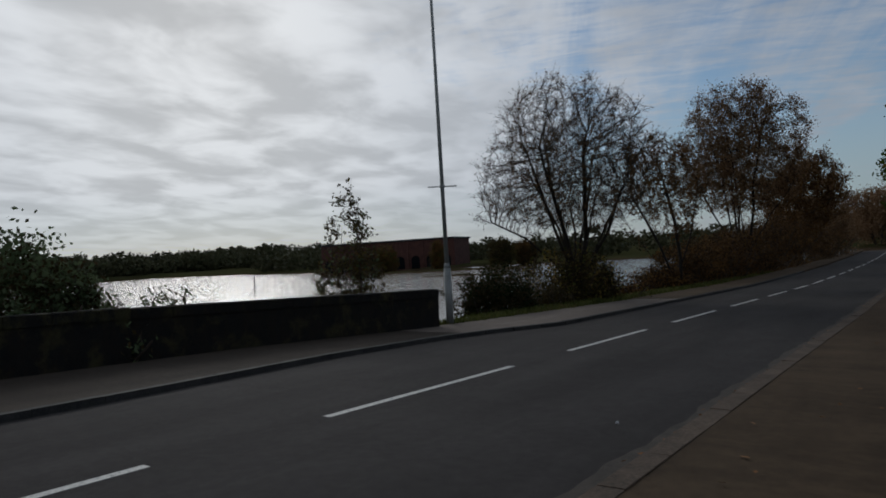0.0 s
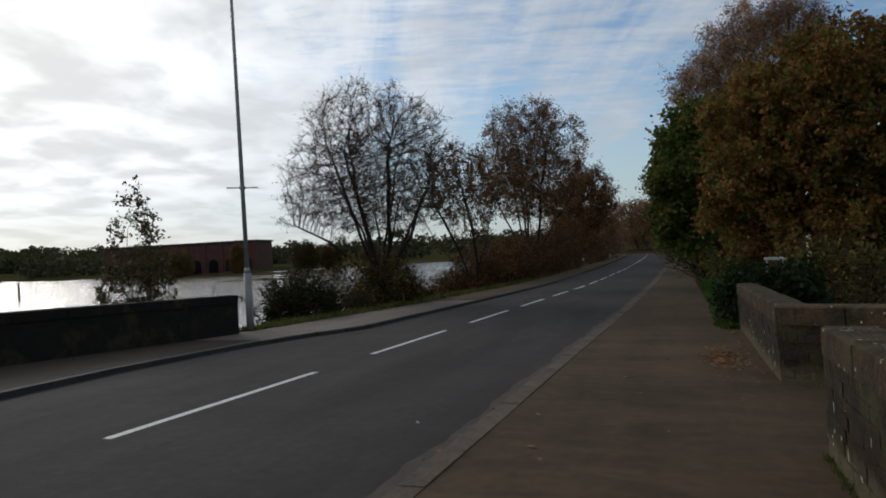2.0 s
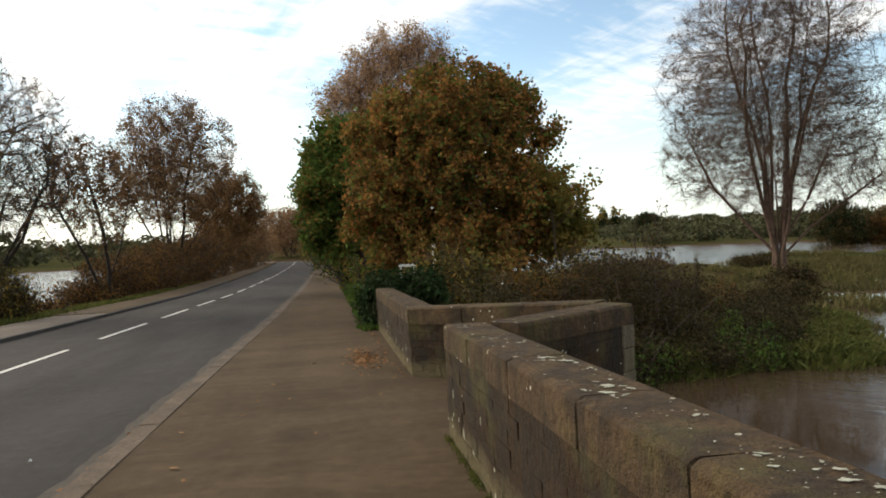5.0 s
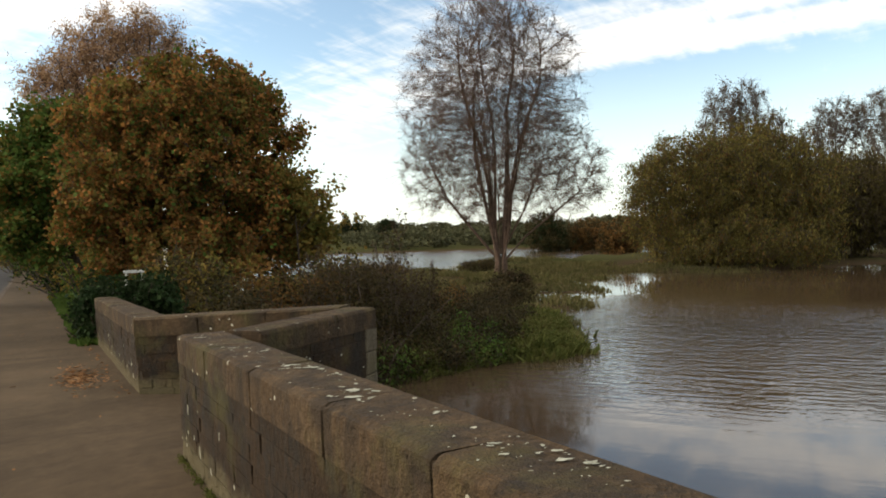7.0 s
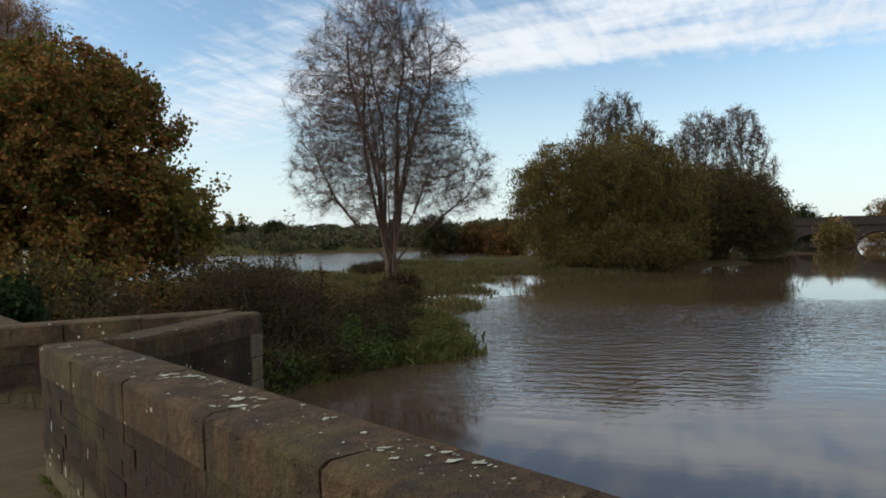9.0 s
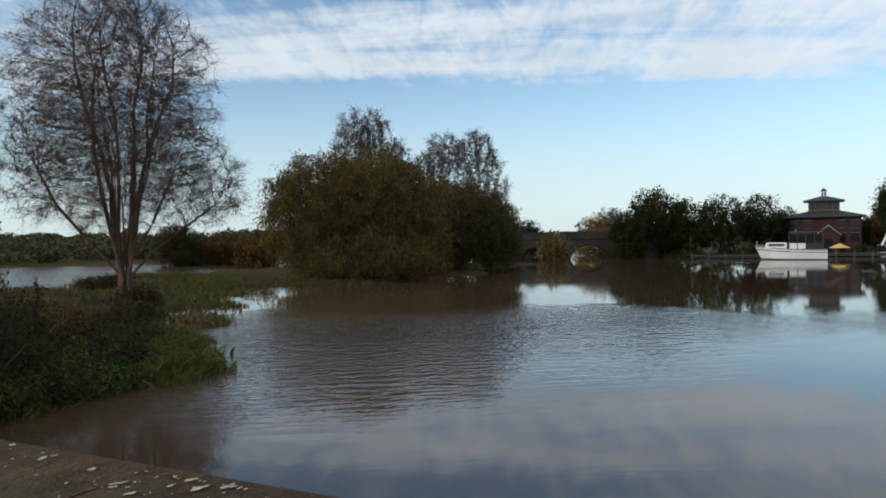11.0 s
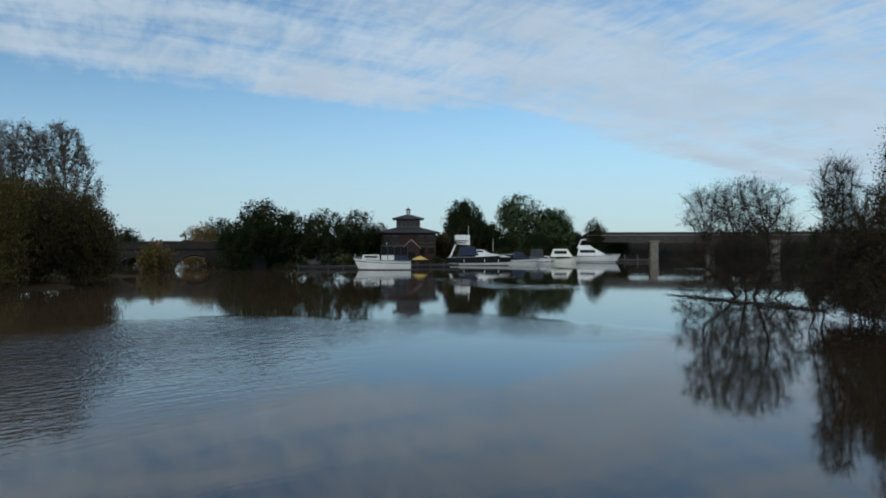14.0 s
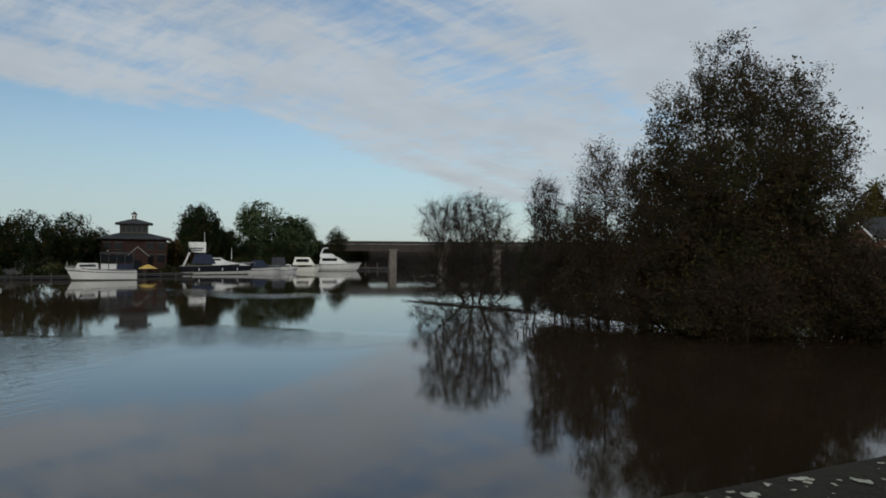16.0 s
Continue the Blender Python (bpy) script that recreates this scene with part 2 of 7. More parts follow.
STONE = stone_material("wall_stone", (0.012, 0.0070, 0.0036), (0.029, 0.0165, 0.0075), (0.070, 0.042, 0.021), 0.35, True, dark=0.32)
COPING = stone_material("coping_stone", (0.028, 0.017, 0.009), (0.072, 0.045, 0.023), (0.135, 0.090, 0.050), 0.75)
PALE_QUOIN = stone_material("pale_quoin", (0.075, 0.062, 0.040), (0.12, 0.10, 0.068), (0.17, 0.145, 0.10), 0.2, dark=-0.35)
# darker copy of COPING, with the dimmer light on that stretch painted in
DIMMED_COPING = stone_material("dimmed_coping", (0.0112, 0.0096, 0.0072), (0.0240, 0.0208, 0.0144), (0.0440, 0.0376, 0.0256), 0.95, dark=0.2)
MORTAR = mottled("mortar", (0.030, 0.023, 0.015), (0.080, 0.062, 0.042), 6.0, 0.95, 0.008, 70)
# near-black all over, darker than STONE
BLACK_STONE = stone_material("near_black_stone", (0.0080, 0.0080, 0.0080), (0.0136, 0.0128, 0.0120), (0.0224, 0.0200, 0.0176), 0.0, dark=0.2)
LICHEN = mottled("pale_lichen", (0.16, 0.16, 0.12), (0.42, 0.42, 0.34), 14.0, 0.95, 0.004, 120)
BARK = mottled("bark", (0.030, 0.022, 0.016), (0.085, 0.064, 0.048), 3.0, 0.95, 0.03, 22)
PALE_BARK = mottled("willow_bark", (0.052, 0.034, 0.026), (0.14, 0.092, 0.068), 3.0, 0.95, 0.03, 22)
# BARK darkened: the shade of trees in silhouette is put into its colour
DARK_BARK = mottled("shade_dark_bark", (0.010, 0.008, 0.006), (0.028, 0.022, 0.017), 3.0, 0.95, 0.02, 22)
GREY_TWIG = mottled("grey_twig", (0.060, 0.048, 0.040), (0.13, 0.105, 0.086), 3.0, 0.95, 0.02, 22)
STEEL = mottled("grey_painted_steel", (0.17, 0.18, 0.17), (0.30, 0.31, 0.30), 1.5, 0.55, 0.002, 60)
SIGN_POST = mottled("weathered_white_post", (0.34, 0.33, 0.30), (0.56, 0.55, 0.51), 6.0, 0.8, 0.003, 50)

L_PALE_ORANGE = leaf_material("pale_orange_leaves", [(0.19, 0.112, 0.060), (0.32, 0.195, 0.11), (0.42, 0.275, 0.165)], 0.35)
L_BROWN = leaf_material("autumn_brown_leaves", [(0.045, 0.025, 0.010), (0.105, 0.054, 0.018), (0.165, 0.085, 0.027), (0.095, 0.064, 0.020)])
L_ORANGE = leaf_material("autumn_orange_leaves", [(0.120, 0.070, 0.036), (0.220, 0.132, 0.070), (0.320, 0.205, 0.118)], 0.3)
L_RUST = leaf_material("rusty_maple_leaves", [(0.115, 0.072, 0.024), (0.215, 0.102, 0.031), (0.305, 0.130, 0.038), (0.370, 0.190, 0.058)], 0.34)
L_WILLOW = leaf_material("yellowing_willow_leaves", [(0.085, 0.080, 0.024), (0.16, 0.135, 0.036), (0.25, 0.195, 0.055)])
L_MIX = leaf_material("turning_leaves", [(0.058, 0.072, 0.019), (0.110, 0.105, 0.026), (0.188, 0.130, 0.033), (0.265, 0.138, 0.040)], 0.34)
L_GREEN = leaf_material("green_leaves", [(0.0316, 0.0624, 0.0150), (0.0702, 0.1170, 0.0240), (0.1141, 0.1482, 0.0360)])
L_DARK = leaf_material("dark_green_leaves", [(0.008, 0.014, 0.005), (0.014, 0.024, 0.008), (0.024, 0.035, 0.012)])
L_OLIVE = leaf_material("olive_willow_leaves", [(0.035, 0.036, 0.011), (0.070, 0.064, 0.018), (0.105, 0.085, 0.024), (0.135, 0.100, 0.028)])
L_IVY = leaf_material("ivy_leaves", [(0.010, 0.022, 0.008), (0.020, 0.040, 0.013), (0.045, 0.070, 0.026)], 0.15)
L_SCRUB = leaf_material("bramble_leaves", [(0.020, 0.022, 0.009), (0.040, 0.035, 0.014), (0.058, 0.038, 0.016), (0.034, 0.044, 0.014)])
L_GRASS = leaf_material("grass_blades", [(0.040, 0.048, 0.013), (0.072, 0.086, 0.022), (0.11, 0.115, 0.032), (0.14, 0.11, 0.050)])
L_LAWN = leaf_material("fresh_grass", [(0.030, 0.055, 0.010), (0.055, 0.095, 0.018), (0.085, 0.12, 0.03)])
L_REED = leaf_material("reed_blades", [(0.050, 0.050, 0.018), (0.092, 0.086, 0.032), (0.16, 0.128, 0.064)])
# lighter than L_DARK: distance haze is put into the leaf colour
L_FAR = leaf_material("hazed_foliage", [(0.030, 0.036, 0.018), (0.052, 0.056, 0.028), (0.075, 0.070, 0.036), (0.066, 0.080, 0.036)], 0.1)
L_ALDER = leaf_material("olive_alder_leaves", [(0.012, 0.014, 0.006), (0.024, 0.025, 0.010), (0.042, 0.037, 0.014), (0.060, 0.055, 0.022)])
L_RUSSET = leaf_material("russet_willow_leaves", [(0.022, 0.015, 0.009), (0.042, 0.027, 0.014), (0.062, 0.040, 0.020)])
L_SAGE = leaf_material("grey_green_leaves", [(0.055, 0.075, 0.036), (0.095, 0.125, 0.058), (0.14, 0.17, 0.085)], 0.3)
L_WEED = leaf_material("leafy_bank_weeds", [(0.042, 0.050, 0.014), (0.072, 0.082, 0.022), (0.11, 0.115, 0.032), (0.135, 0.105, 0.042)], 0.3)
L_DRY = leaf_material("dead_leaves", [(0.0840, 0.0420, 0.0180), (0.1960, 0.0936, 0.0380), (0.3640, 0.2040, 0.1000)], 0.1)
L_GLOOM = leaf_material("dull_alder_leaves", [(0.010, 0.011, 0.005), (0.017, 0.018, 0.008), (0.028, 0.024, 0.010)])
L_GREYBUSH = leaf_material("grey_brown_leaves", [(0.0281, 0.0227, 0.0107), (0.0562, 0.0432, 0.0205), (0.0842, 0.0648, 0.0295)])


def ground_material():
    m, N = material("ground")
    n1, n2 = N.noise(N.world, 0.05, 5, 0.6), N.noise(N.world, 1.4, 5, 0.65)
    f = N.math("ADD", N.math("MULTIPLY", n1, 0.55), N.math("MULTIPLY", n2, 0.45))
    col = N.ramp(f, [(0.34, (0.030, 0.034, 0.012)), (0.5, (0.050, 0.050, 0.022)), (0.66, (0.064, 0.050, 0.026))])
    zz = N.add("ShaderNodeSeparateXYZ", inputs={0: N.world}).outputs[2]
    mud = N.add("ShaderNodeMapRange", inputs={0: zz, 1: -2.25, 2: -1.95, 3: 1.0, 4: 0.0}).outputs[0]
    return finish(N, N.mix(mud, col, (0.06, 0.042, 0.026)), 0.95, n2, 0.08, 0.6, spec=0.0)


GROUND = ground_material()


def water_material():
    """Silt-laden flood water, with small ripples that calm and roughen in patches."""
    m, N = material("flood_water")
    patch = N.noise(N.world, 0.045, 2, 0.4)
    w1 = N.noise(N.scaled(N.world, (0.45, 1.6, 1), (0, 0, 0.95)), 2.1, 2, 0.4, 0.4)
    w2 = N.noise(N.scaled(N.world, (1, 1.7, 1), (0, 0, -0.3)), 4.2, 2, 0.5, 0.3)
    w3 = N.noise(N.world, 0.35, 2, 0.5)
    lee = N.add("ShaderNodeVectorMath", operation="DISTANCE", inputs={0: N.world, 1: (22.0, 15.5, WATER_Z)}).outputs["Value"]
    near = N.add("ShaderNodeMapRange", interpolation_type="SMOOTHSTEP", inputs={0: lee, 1: 7.0, 2: 22.0, 3: 0.36, 4: 0.0}).outputs[0]
    amp = N.add("ShaderNodeMapRange", inputs={0: N.math("ADD", patch, near), 1: 0.62, 2: 0.88, 3: 0.012, 4: 1.0}).outputs[0]
    wx = N.add("ShaderNodeSeparateXYZ", inputs={0: N.world}).outputs[0]
    amp = N.math("MAXIMUM", amp, N.add("ShaderNodeMapRange", inputs={0: wx, 1: -16.0, 2: -45.0, 3: 0.0, 4: 1.0}).outputs[0])
    # wind on the open flood behind the bank and beyond the old bridge
    wyy = N.add("ShaderNodeSeparateXYZ", inputs={0: N.world}).outputs[1]
    amp = N.math("MAXIMUM", amp, N.add("ShaderNodeMapRange", inputs={0: wyy, 1: 52.0, 2: 64.0, 3: 0.0, 4: 1.0}).outputs[0])
    amp = N.math("MAXIMUM", amp, N.add("ShaderNodeMapRange", inputs={0: N.math("ADD", wx, wyy), 1: 147.0, 2: 152.0, 3: 0.0, 4: 1.0}).outputs[0])
    h = N.math("MULTIPLY", N.math("ADD", N.math("MULTIPLY", w1, 0.75), N.math("MULTIPLY_ADD", w2, 0.5, N.math("MULTIPLY", w3, 0.5))), amp)
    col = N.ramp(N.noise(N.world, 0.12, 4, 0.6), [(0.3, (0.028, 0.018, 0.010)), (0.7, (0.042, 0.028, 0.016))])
    # uneven light put into the colour: brighter towards +y, dimmer towards -y
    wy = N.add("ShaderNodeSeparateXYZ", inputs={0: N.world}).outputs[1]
    lit_scale = N.add("ShaderNodeMapRange", interpolation_type="SMOOTHSTEP", inputs={0: wy, 1: -12.0, 2: 26.0, 3: 0.55, 4: 2.1}).outputs[0]
    col = N.add("ShaderNodeVectorMath", operation="SCALE", inputs={0: col, 3: lit_scale}).outputs[0]
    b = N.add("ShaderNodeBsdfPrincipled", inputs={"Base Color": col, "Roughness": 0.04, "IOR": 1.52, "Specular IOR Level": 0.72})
    n = N.add("ShaderNodeBump", inputs={"Height": h, "Distance": 0.12, "Strength": 0.75})
    N.t.links.new(n.outputs[0], b.inputs["Normal"])
    N.add("ShaderNodeOutputMaterial", inputs={0: b.outputs[0]})
    return m


WATER = water_material()


# ================= mesh helpers =================
def mesh_from(name, verts, faces, mats, smooth=False):
    me = bpy.data.meshes.new(name)
    me.from_pydata(verts, [], faces)
    for m in mats if isinstance(mats, (list, tuple)) else [mats]:
        me.materials.append(m)
    if smooth:
        me.polygons.foreach_set("use_smooth", [True] * len(me.polygons))
    me.update()
    return me


def quads_mesh(name, verts, mat):
    """A mesh of loose quads from an (n, 4, 3) array."""
    n = len(verts)
    me = bpy.data.meshes.new(name)
    me.vertices.add(n * 4)
    me.vertices.foreach_set("co", np.ascontiguousarray(verts, np.float32).ravel())
    me.loops.add(n * 4)
    me.loops.foreach_set("vertex_index", np.arange(n * 4, dtype=np.int32))
    me.polygons.add(n)
    me.polygons.foreach_set("loop_start", np.arange(0, n * 4, 4, dtype=np.int32))
    me.materials.append(mat)
    me.update(calc_edges=True)
    return me


def hang(name, me, parent=None, label="", m=None):
    ob = new(name, me)
    if parent is not None:
        ob.parent = parent
    if m is not None:
        ob.matrix_basis = m
    if label:
        ob["label"] = label
    return ob


def part(name, bm, mat, parent, label="", m=None, smooth=False):
    me = bpy.data.meshes.new(name)
    bm.to_mesh(me)
    bm.free()
    me.materials.append(mat)
    if smooth:
        me.polygons.foreach_set("use_smooth", [True] * len(me.polygons))
    return hang(name, me, parent, label, m)


def empty(name, m, label, category, group="", kind=""):
    e = new(name)
    e.empty_display_size = 0.2
    e.matrix_basis = m
    return tagged(e, label, category, group, kind)


def box_bm(sx, sy, sz, cx=0, cy=0, cz=0, bevel=0.0, bm=None, rot=None):
    own = bm is None
    b = bmesh.new()
    bmesh.ops.create_cube(b, size=1.0)
    for v in b.verts:
        v.co = Vector((v.co.x * sx, v.co.y * sy, v.co.z * sz))
    if bevel:
        bmesh.ops.bevel(b, geom=b.edges[:], offset=bevel, segments=1, profile=0.7, affect="EDGES")
    t = Matrix.Translation((cx, cy, cz))
    if rot is not None:
        t = t @ rot
    bmesh.ops.transform(b, matrix=t, verts=b.verts[:])
    if own:
        return b
    me = bpy.data.meshes.new("tmp")
    b.to_mesh(me)
    b.free()
    bm.from_mesh(me)
    bpy.data.meshes.remove(me)
    return bm


def cone_bm(r0, r1, h, seg=12, z=0.0):
    b = bmesh.new()
    bmesh.ops.create_cone(b, cap_ends=True, segments=seg, radius1=r0, radius2=r1, depth=h)
    bmesh.ops.translate(b, vec=(0, 0, z + h / 2), verts=b.verts[:])
    return b


def tube_between(p, q, r, seg=6, bm=None):
    b = bmesh.new() if bm is None else bm
    p, q = Vector(p), Vector(q)
    m = Matrix.Translation((p + q) / 2) @ (q - p).to_track_quat("Z", "Y").to_matrix().to_4x4()
    bmesh.ops.create_cone(b, cap_ends=True, segments=seg, radius1=r, radius2=r, depth=(q - p).length, matrix=m)
    return b


def extruded(outline, depth, axis_u, axis_v, axis_w, origin):
    """A solid from a closed 2-D outline (u, v), extruded along w."""
    b = bmesh.new()
    u, v, w, o = Vector(axis_u), Vector(axis_v), Vector(axis_w), Vector(origin)
    a = [b.verts.new(o + u * p + v * q) for p, q in outline]
    c = [b.verts.new(o + u * p + v * q + w * depth) for p, q in outline]
    n = len(a)
    b.faces.new(a)
    b.faces.new(c[::-1])
    for i in range(n):
        b.faces.new((a[(i + 1) % n], a[i], c[i], c[(i + 1) % n]))
    bmesh.ops.recalc_face_normals(b, faces=b.faces[:])
    return b


# ================= trees =================
def tubes(name, lines, mat):
    """One mesh of tapered tubes. lines: (points (n, 3), first radius, last radius, sides)."""
    groups = {}
    for pts, r0, r1, sides in lines:
        groups.setdefault((len(pts), sides), []).append((pts, r0, r1))
    V, F, base = [], [], 0
    for (n, sides), items in groups.items():
        P = np.array([i[0] for i in items], float)
        R = np.array([[i[1], i[2]] for i in items])
        K = len(P)
        t = np.linspace(0, 1, n)
        rad = R[:, :1] * (1 - t) + R[:, 1:] * t
        d = np.gradient(P, axis=1)
        d /= np.linalg.norm(d, axis=2, keepdims=True) + 1e-9
        ref = np.where(np.abs(d[..., 2:3]) > 0.9, [1.0, 0, 0], [0, 0, 1.0])
        a = np.cross(d, ref)
        a /= np.linalg.norm(a, axis=2, keepdims=True) + 1e-9
        b = np.cross(d, a)
        ang = np.linspace(0, 2 * np.pi, sides, endpoint=False)
        ring = P[:, :, None] + rad[:, :, None, None] * (np.cos(ang)[:, None] * a[:, :, None] + np.sin(ang)[:, None] * b[:, :, None])
        V.append(ring.reshape(-1, 3))
        i, j = np.meshgrid(np.arange(n - 1), np.arange(sides), indexing="ij")
        q = np.stack([i * sides + j, i * sides + (j + 1) % sides, (i + 1) * sides + (j + 1) % sides, (i + 1) * sides + j], -1).reshape(-1, 4)
        F.append((q[None] + (base + np.arange(K) * n * sides)[:, None, None]).reshape(-1, 4))
        base += K * n * sides
    V, F = np.concatenate(V), np.concatenate(F)
    me = bpy.data.meshes.new(name)
    me.vertices.add(len(V))
    me.vertices.foreach_set("co", V.astype(np.float32).ravel())
    me.loops.add(len(F) * 4)
    me.loops.foreach_set("vertex_index", F.astype(np.int32).ravel())
    me.polygons.add(len(F))
    me.polygons.foreach_set("loop_start", np.arange(0, len(F) * 4, 4, dtype=np.int32))
    me.polygons.foreach_set("use_smooth", np.ones(len(F), bool))
    me.materials.append(mat)
    me.update(calc_edges=True)
    return me


def leaf_quads(rng, centres, size, slim=0.55, droop=0.0):
    """Diamond leaves round the given centres."""
    n = len(centres)
    a = rng.normal(size=(n, 3))
    a[:, 2] -= droop
    a /= np.linalg.norm(a, axis=1, keepdims=True)
    b = np.cross(a, rng.normal(size=(n, 3)))
    b /= np.linalg.norm(b, axis=1, keepdims=True) + 1e-9
    s = size * rng.uniform(0.6, 1.35, (n, 1))
    a, b = a * s * 0.5, b * s * 0.5 * slim
    return np.stack([centres - a, centres + b - a * 0.1, centres + a, centres - b - a * 0.1], 1)


def inside(lobes, p):
    """Whether p lies in one of the crown's lobes: (cx, cy, cz, rx, ry, rz)."""
    for cx, cy, cz, rx, ry, rz in lobes:
        if ((p[0] - cx) / rx) ** 2 + ((p[1] - cy) / ry) ** 2 + ((p[2] - cz) / rz) ** 2 < 1:
            return True
    return False


def skeleton_lines(rng, stems, levels, lobes):
    """Branches grown until they leave the crown. stems: (start, way, length, radius). levels: dicts n, kids, angle, ratio, lift, wander, r, first."""
    lines, tips = [], []
    stack = [(np.array(p, float), np.array(d, float), L, r, 0) for p, d, L, r in stems]
    while stack:
        p, d, L, r, lv = stack.pop()
        s = levels[lv]
        n = s["n"]
        pts = [p]
        d = d / np.linalg.norm(d)
        step = L / n
        for i in range(n):
            d = d + rng.normal(0, s["wander"], 3) + np.array([0, 0, s["lift"]])
            d /= np.linalg.norm(d)
            q = pts[-1] + d * step
            if (lv > 0 or i > n * 0.4) and not inside(lobes, q):
                if len(pts) < 2:
                    q = pts[-1] + d * step * 0.3
                    pts.append(q)
                break
            pts.append(q)
        while len(pts) < n + 1:
            pts.append(pts[-1] + d * step * 0.02)
        pts = np.array(pts)
        last = lv == len(levels) - 1
        lines.append((pts, r, r * (0.35 if not last else 0.4), 7 if lv == 0 else 5 if lv == 1 else 3))
        tips.append((lv, pts))
        if last:
            continue
        c = levels[lv + 1]
        k = int(s["kids"] * rng.uniform(0.8, 1.25) + 0.5)
        for f in np.sort(rng.uniform(s["first"], 1.0, k)):
            x = f * n
            i = min(int(x), n - 1)
            o = pts[i] * (1 - (x - i)) + pts[i + 1] * (x - i)
            along = pts[min(i + 1, n)] - pts[i]
            ln = np.linalg.norm(along)
            if ln < step * 0.1:
                continue
            along /= ln
            side = np.cross(along, rng.normal(size=3))
            side /= np.linalg.norm(side) + 1e-9
            ang = radians(c["angle"]) * rng.uniform(0.6, 1.35)
            w = along * math.cos(ang) + side * math.sin(ang)
            stack.append((o, w, L * c["ratio"] * rng.uniform(0.65, 1.25) * (1.0 - 0.35 * f), max(r * (1 - 0.6 * f) * c["r"], 0.006), lv + 1))
    return lines, tips


def along_points(rng, tips, level, count, spread):
    """Random points near the branches of that level and the finer ones."""
    use = [p for lv, p in tips if lv >= level]
    if not use:
        return np.zeros((0, 3))
    A = np.concatenate([p[:-1] for p in use])
    B = np.concatenate([p[1:] for p in use])
    w = np.linalg.norm(B - A, axis=1) + 1e-6
    i = rng.choice(len(A), count, p=w / w.sum())
    t = rng.uniform(0, 1, (count, 1))
    return A[i] * (1 - t) + B[i] * t + rng.normal(0, spread, (count, 3))


def crown_points(rng, lobes, count, clump, spread):
    """Points in clumps through the crown's lobes, denser towards their outside."""
    L = np.array(lobes, float)
    vol = L[:, 3] * L[:, 4] * L[:, 5]
    m = max(8, count // clump)
    i = rng.choice(len(L), m, p=vol / vol.sum())
    u = rng.normal(size=(m, 3))
    u /= np.linalg.norm(u, axis=1, keepdims=True)
    c = L[i, :3] + u * L[i, 3:] * (rng.uniform(0, 1, (m, 1)) ** 0.36) * 0.97
    k = rng.integers(0, m, count)
    size = rng.uniform(0.5, 1.5, (m, 1))
    return c[k] + rng.normal(0, spread, (count, 3)).clip(-1.5 * spread, 1.5 * spread) * size[k]


def tree(name, place, seed, stems, levels, lobes, bark, leaves, label, category="tree", group=""):
    """A tree: its wood and one mesh of leaves for each (material, count, size, level, spread, slim, droop, label)."""
    rng = np.random.default_rng(seed)
    lobes = [(a, b, c, p * 1.07, q * 1.07, r * 1.07) for a, b, c, p, q, r in lobes]
    top = empty(name, pose(*place), label, category, group)
    lines, tips = skeleton_lines(rng, stems, levels, lobes)
    wood = hang("trunk", tubes("trunk", lines, bark), top, "branching trunk and twigs")
    if category != "tree":
        tagged(wood, kind="stuff")
    for mat, count, size, level, spread, slim, droop, lab in leaves:
        c = along_points(rng, tips, level, count, spread) if level >= 0 else crown_points(rng, lobes, count, 26, spread)
        c = c[c[:, 2] > 0.05]
        hang("crown", quads_mesh("crown", leaf_quads(rng, c, size, slim, droop), mat), top, lab)
    return top


def grow(rng, feet, attract, step, kill, up, turn):
    """Branch nodes that grow step by step towards scattered points of the crown. feet: polylines of the first stems."""
    P, parent = [], []
    for line in feet:
        line = np.array(line, float)
        last = -1
        for a, b in zip(line[:-1], line[1:]):
            k = max(1, int(np.linalg.norm(b - a) / step))
            for i in range(k):
                P.append(a + (b - a) * i / k)
                parent.append(last)
                last = len(P) - 1
        P.append(line[-1])
        parent.append(last)
    P = np.array(P)
    kids = np.zeros(len(P), int)
    A = attract
    d = np.linalg.norm(A[:, None] - P[None], axis=2)
    near, dist = d.argmin(1), d.min(1)
    for turn_no in range(260):
        if not len(A):
            break
        pull = np.zeros_like(P)
        par_all = np.array(parent)
        way = np.where(par_all[:, None] >= 0, P - P[par_all], 0.0) / step
        to = (A - P[near]) / (dist[:, None] + 1e-9)
        fore = (to * way[near]).sum(1) > -0.45
        np.add.at(pull, near[fore], to[fore])
        use = np.where((np.linalg.norm(pull, axis=1) > 1e-6) & (kids < 3))[0]
        if not len(use):
            break
        w = pull[use]
        w = w / np.linalg.norm(w, axis=1, keepdims=True) + rng.normal(0, turn, w.shape) + 0.5 * way[use]
        w[:, 2] += up
        w /= np.linalg.norm(w, axis=1, keepdims=True)
        new_p = P[use] + w * step
        kids[use] += 1
        base = len(P)
        P = np.concatenate([P, new_p])
        kids = np.concatenate([kids, np.zeros(len(new_p), int)])
        parent.extend(use.tolist())
        d = np.linalg.norm(A[:, None] - new_p[None], axis=2)
        j, dm = d.argmin(1), d.min(1)
        closer = dm < dist
        near, dist = np.where(closer, base + j, near), np.where(closer, dm, dist)
        stay = dist > kill
        A, near, dist = A[stay], near[stay], dist[stay]
    return P, np.array(parent)


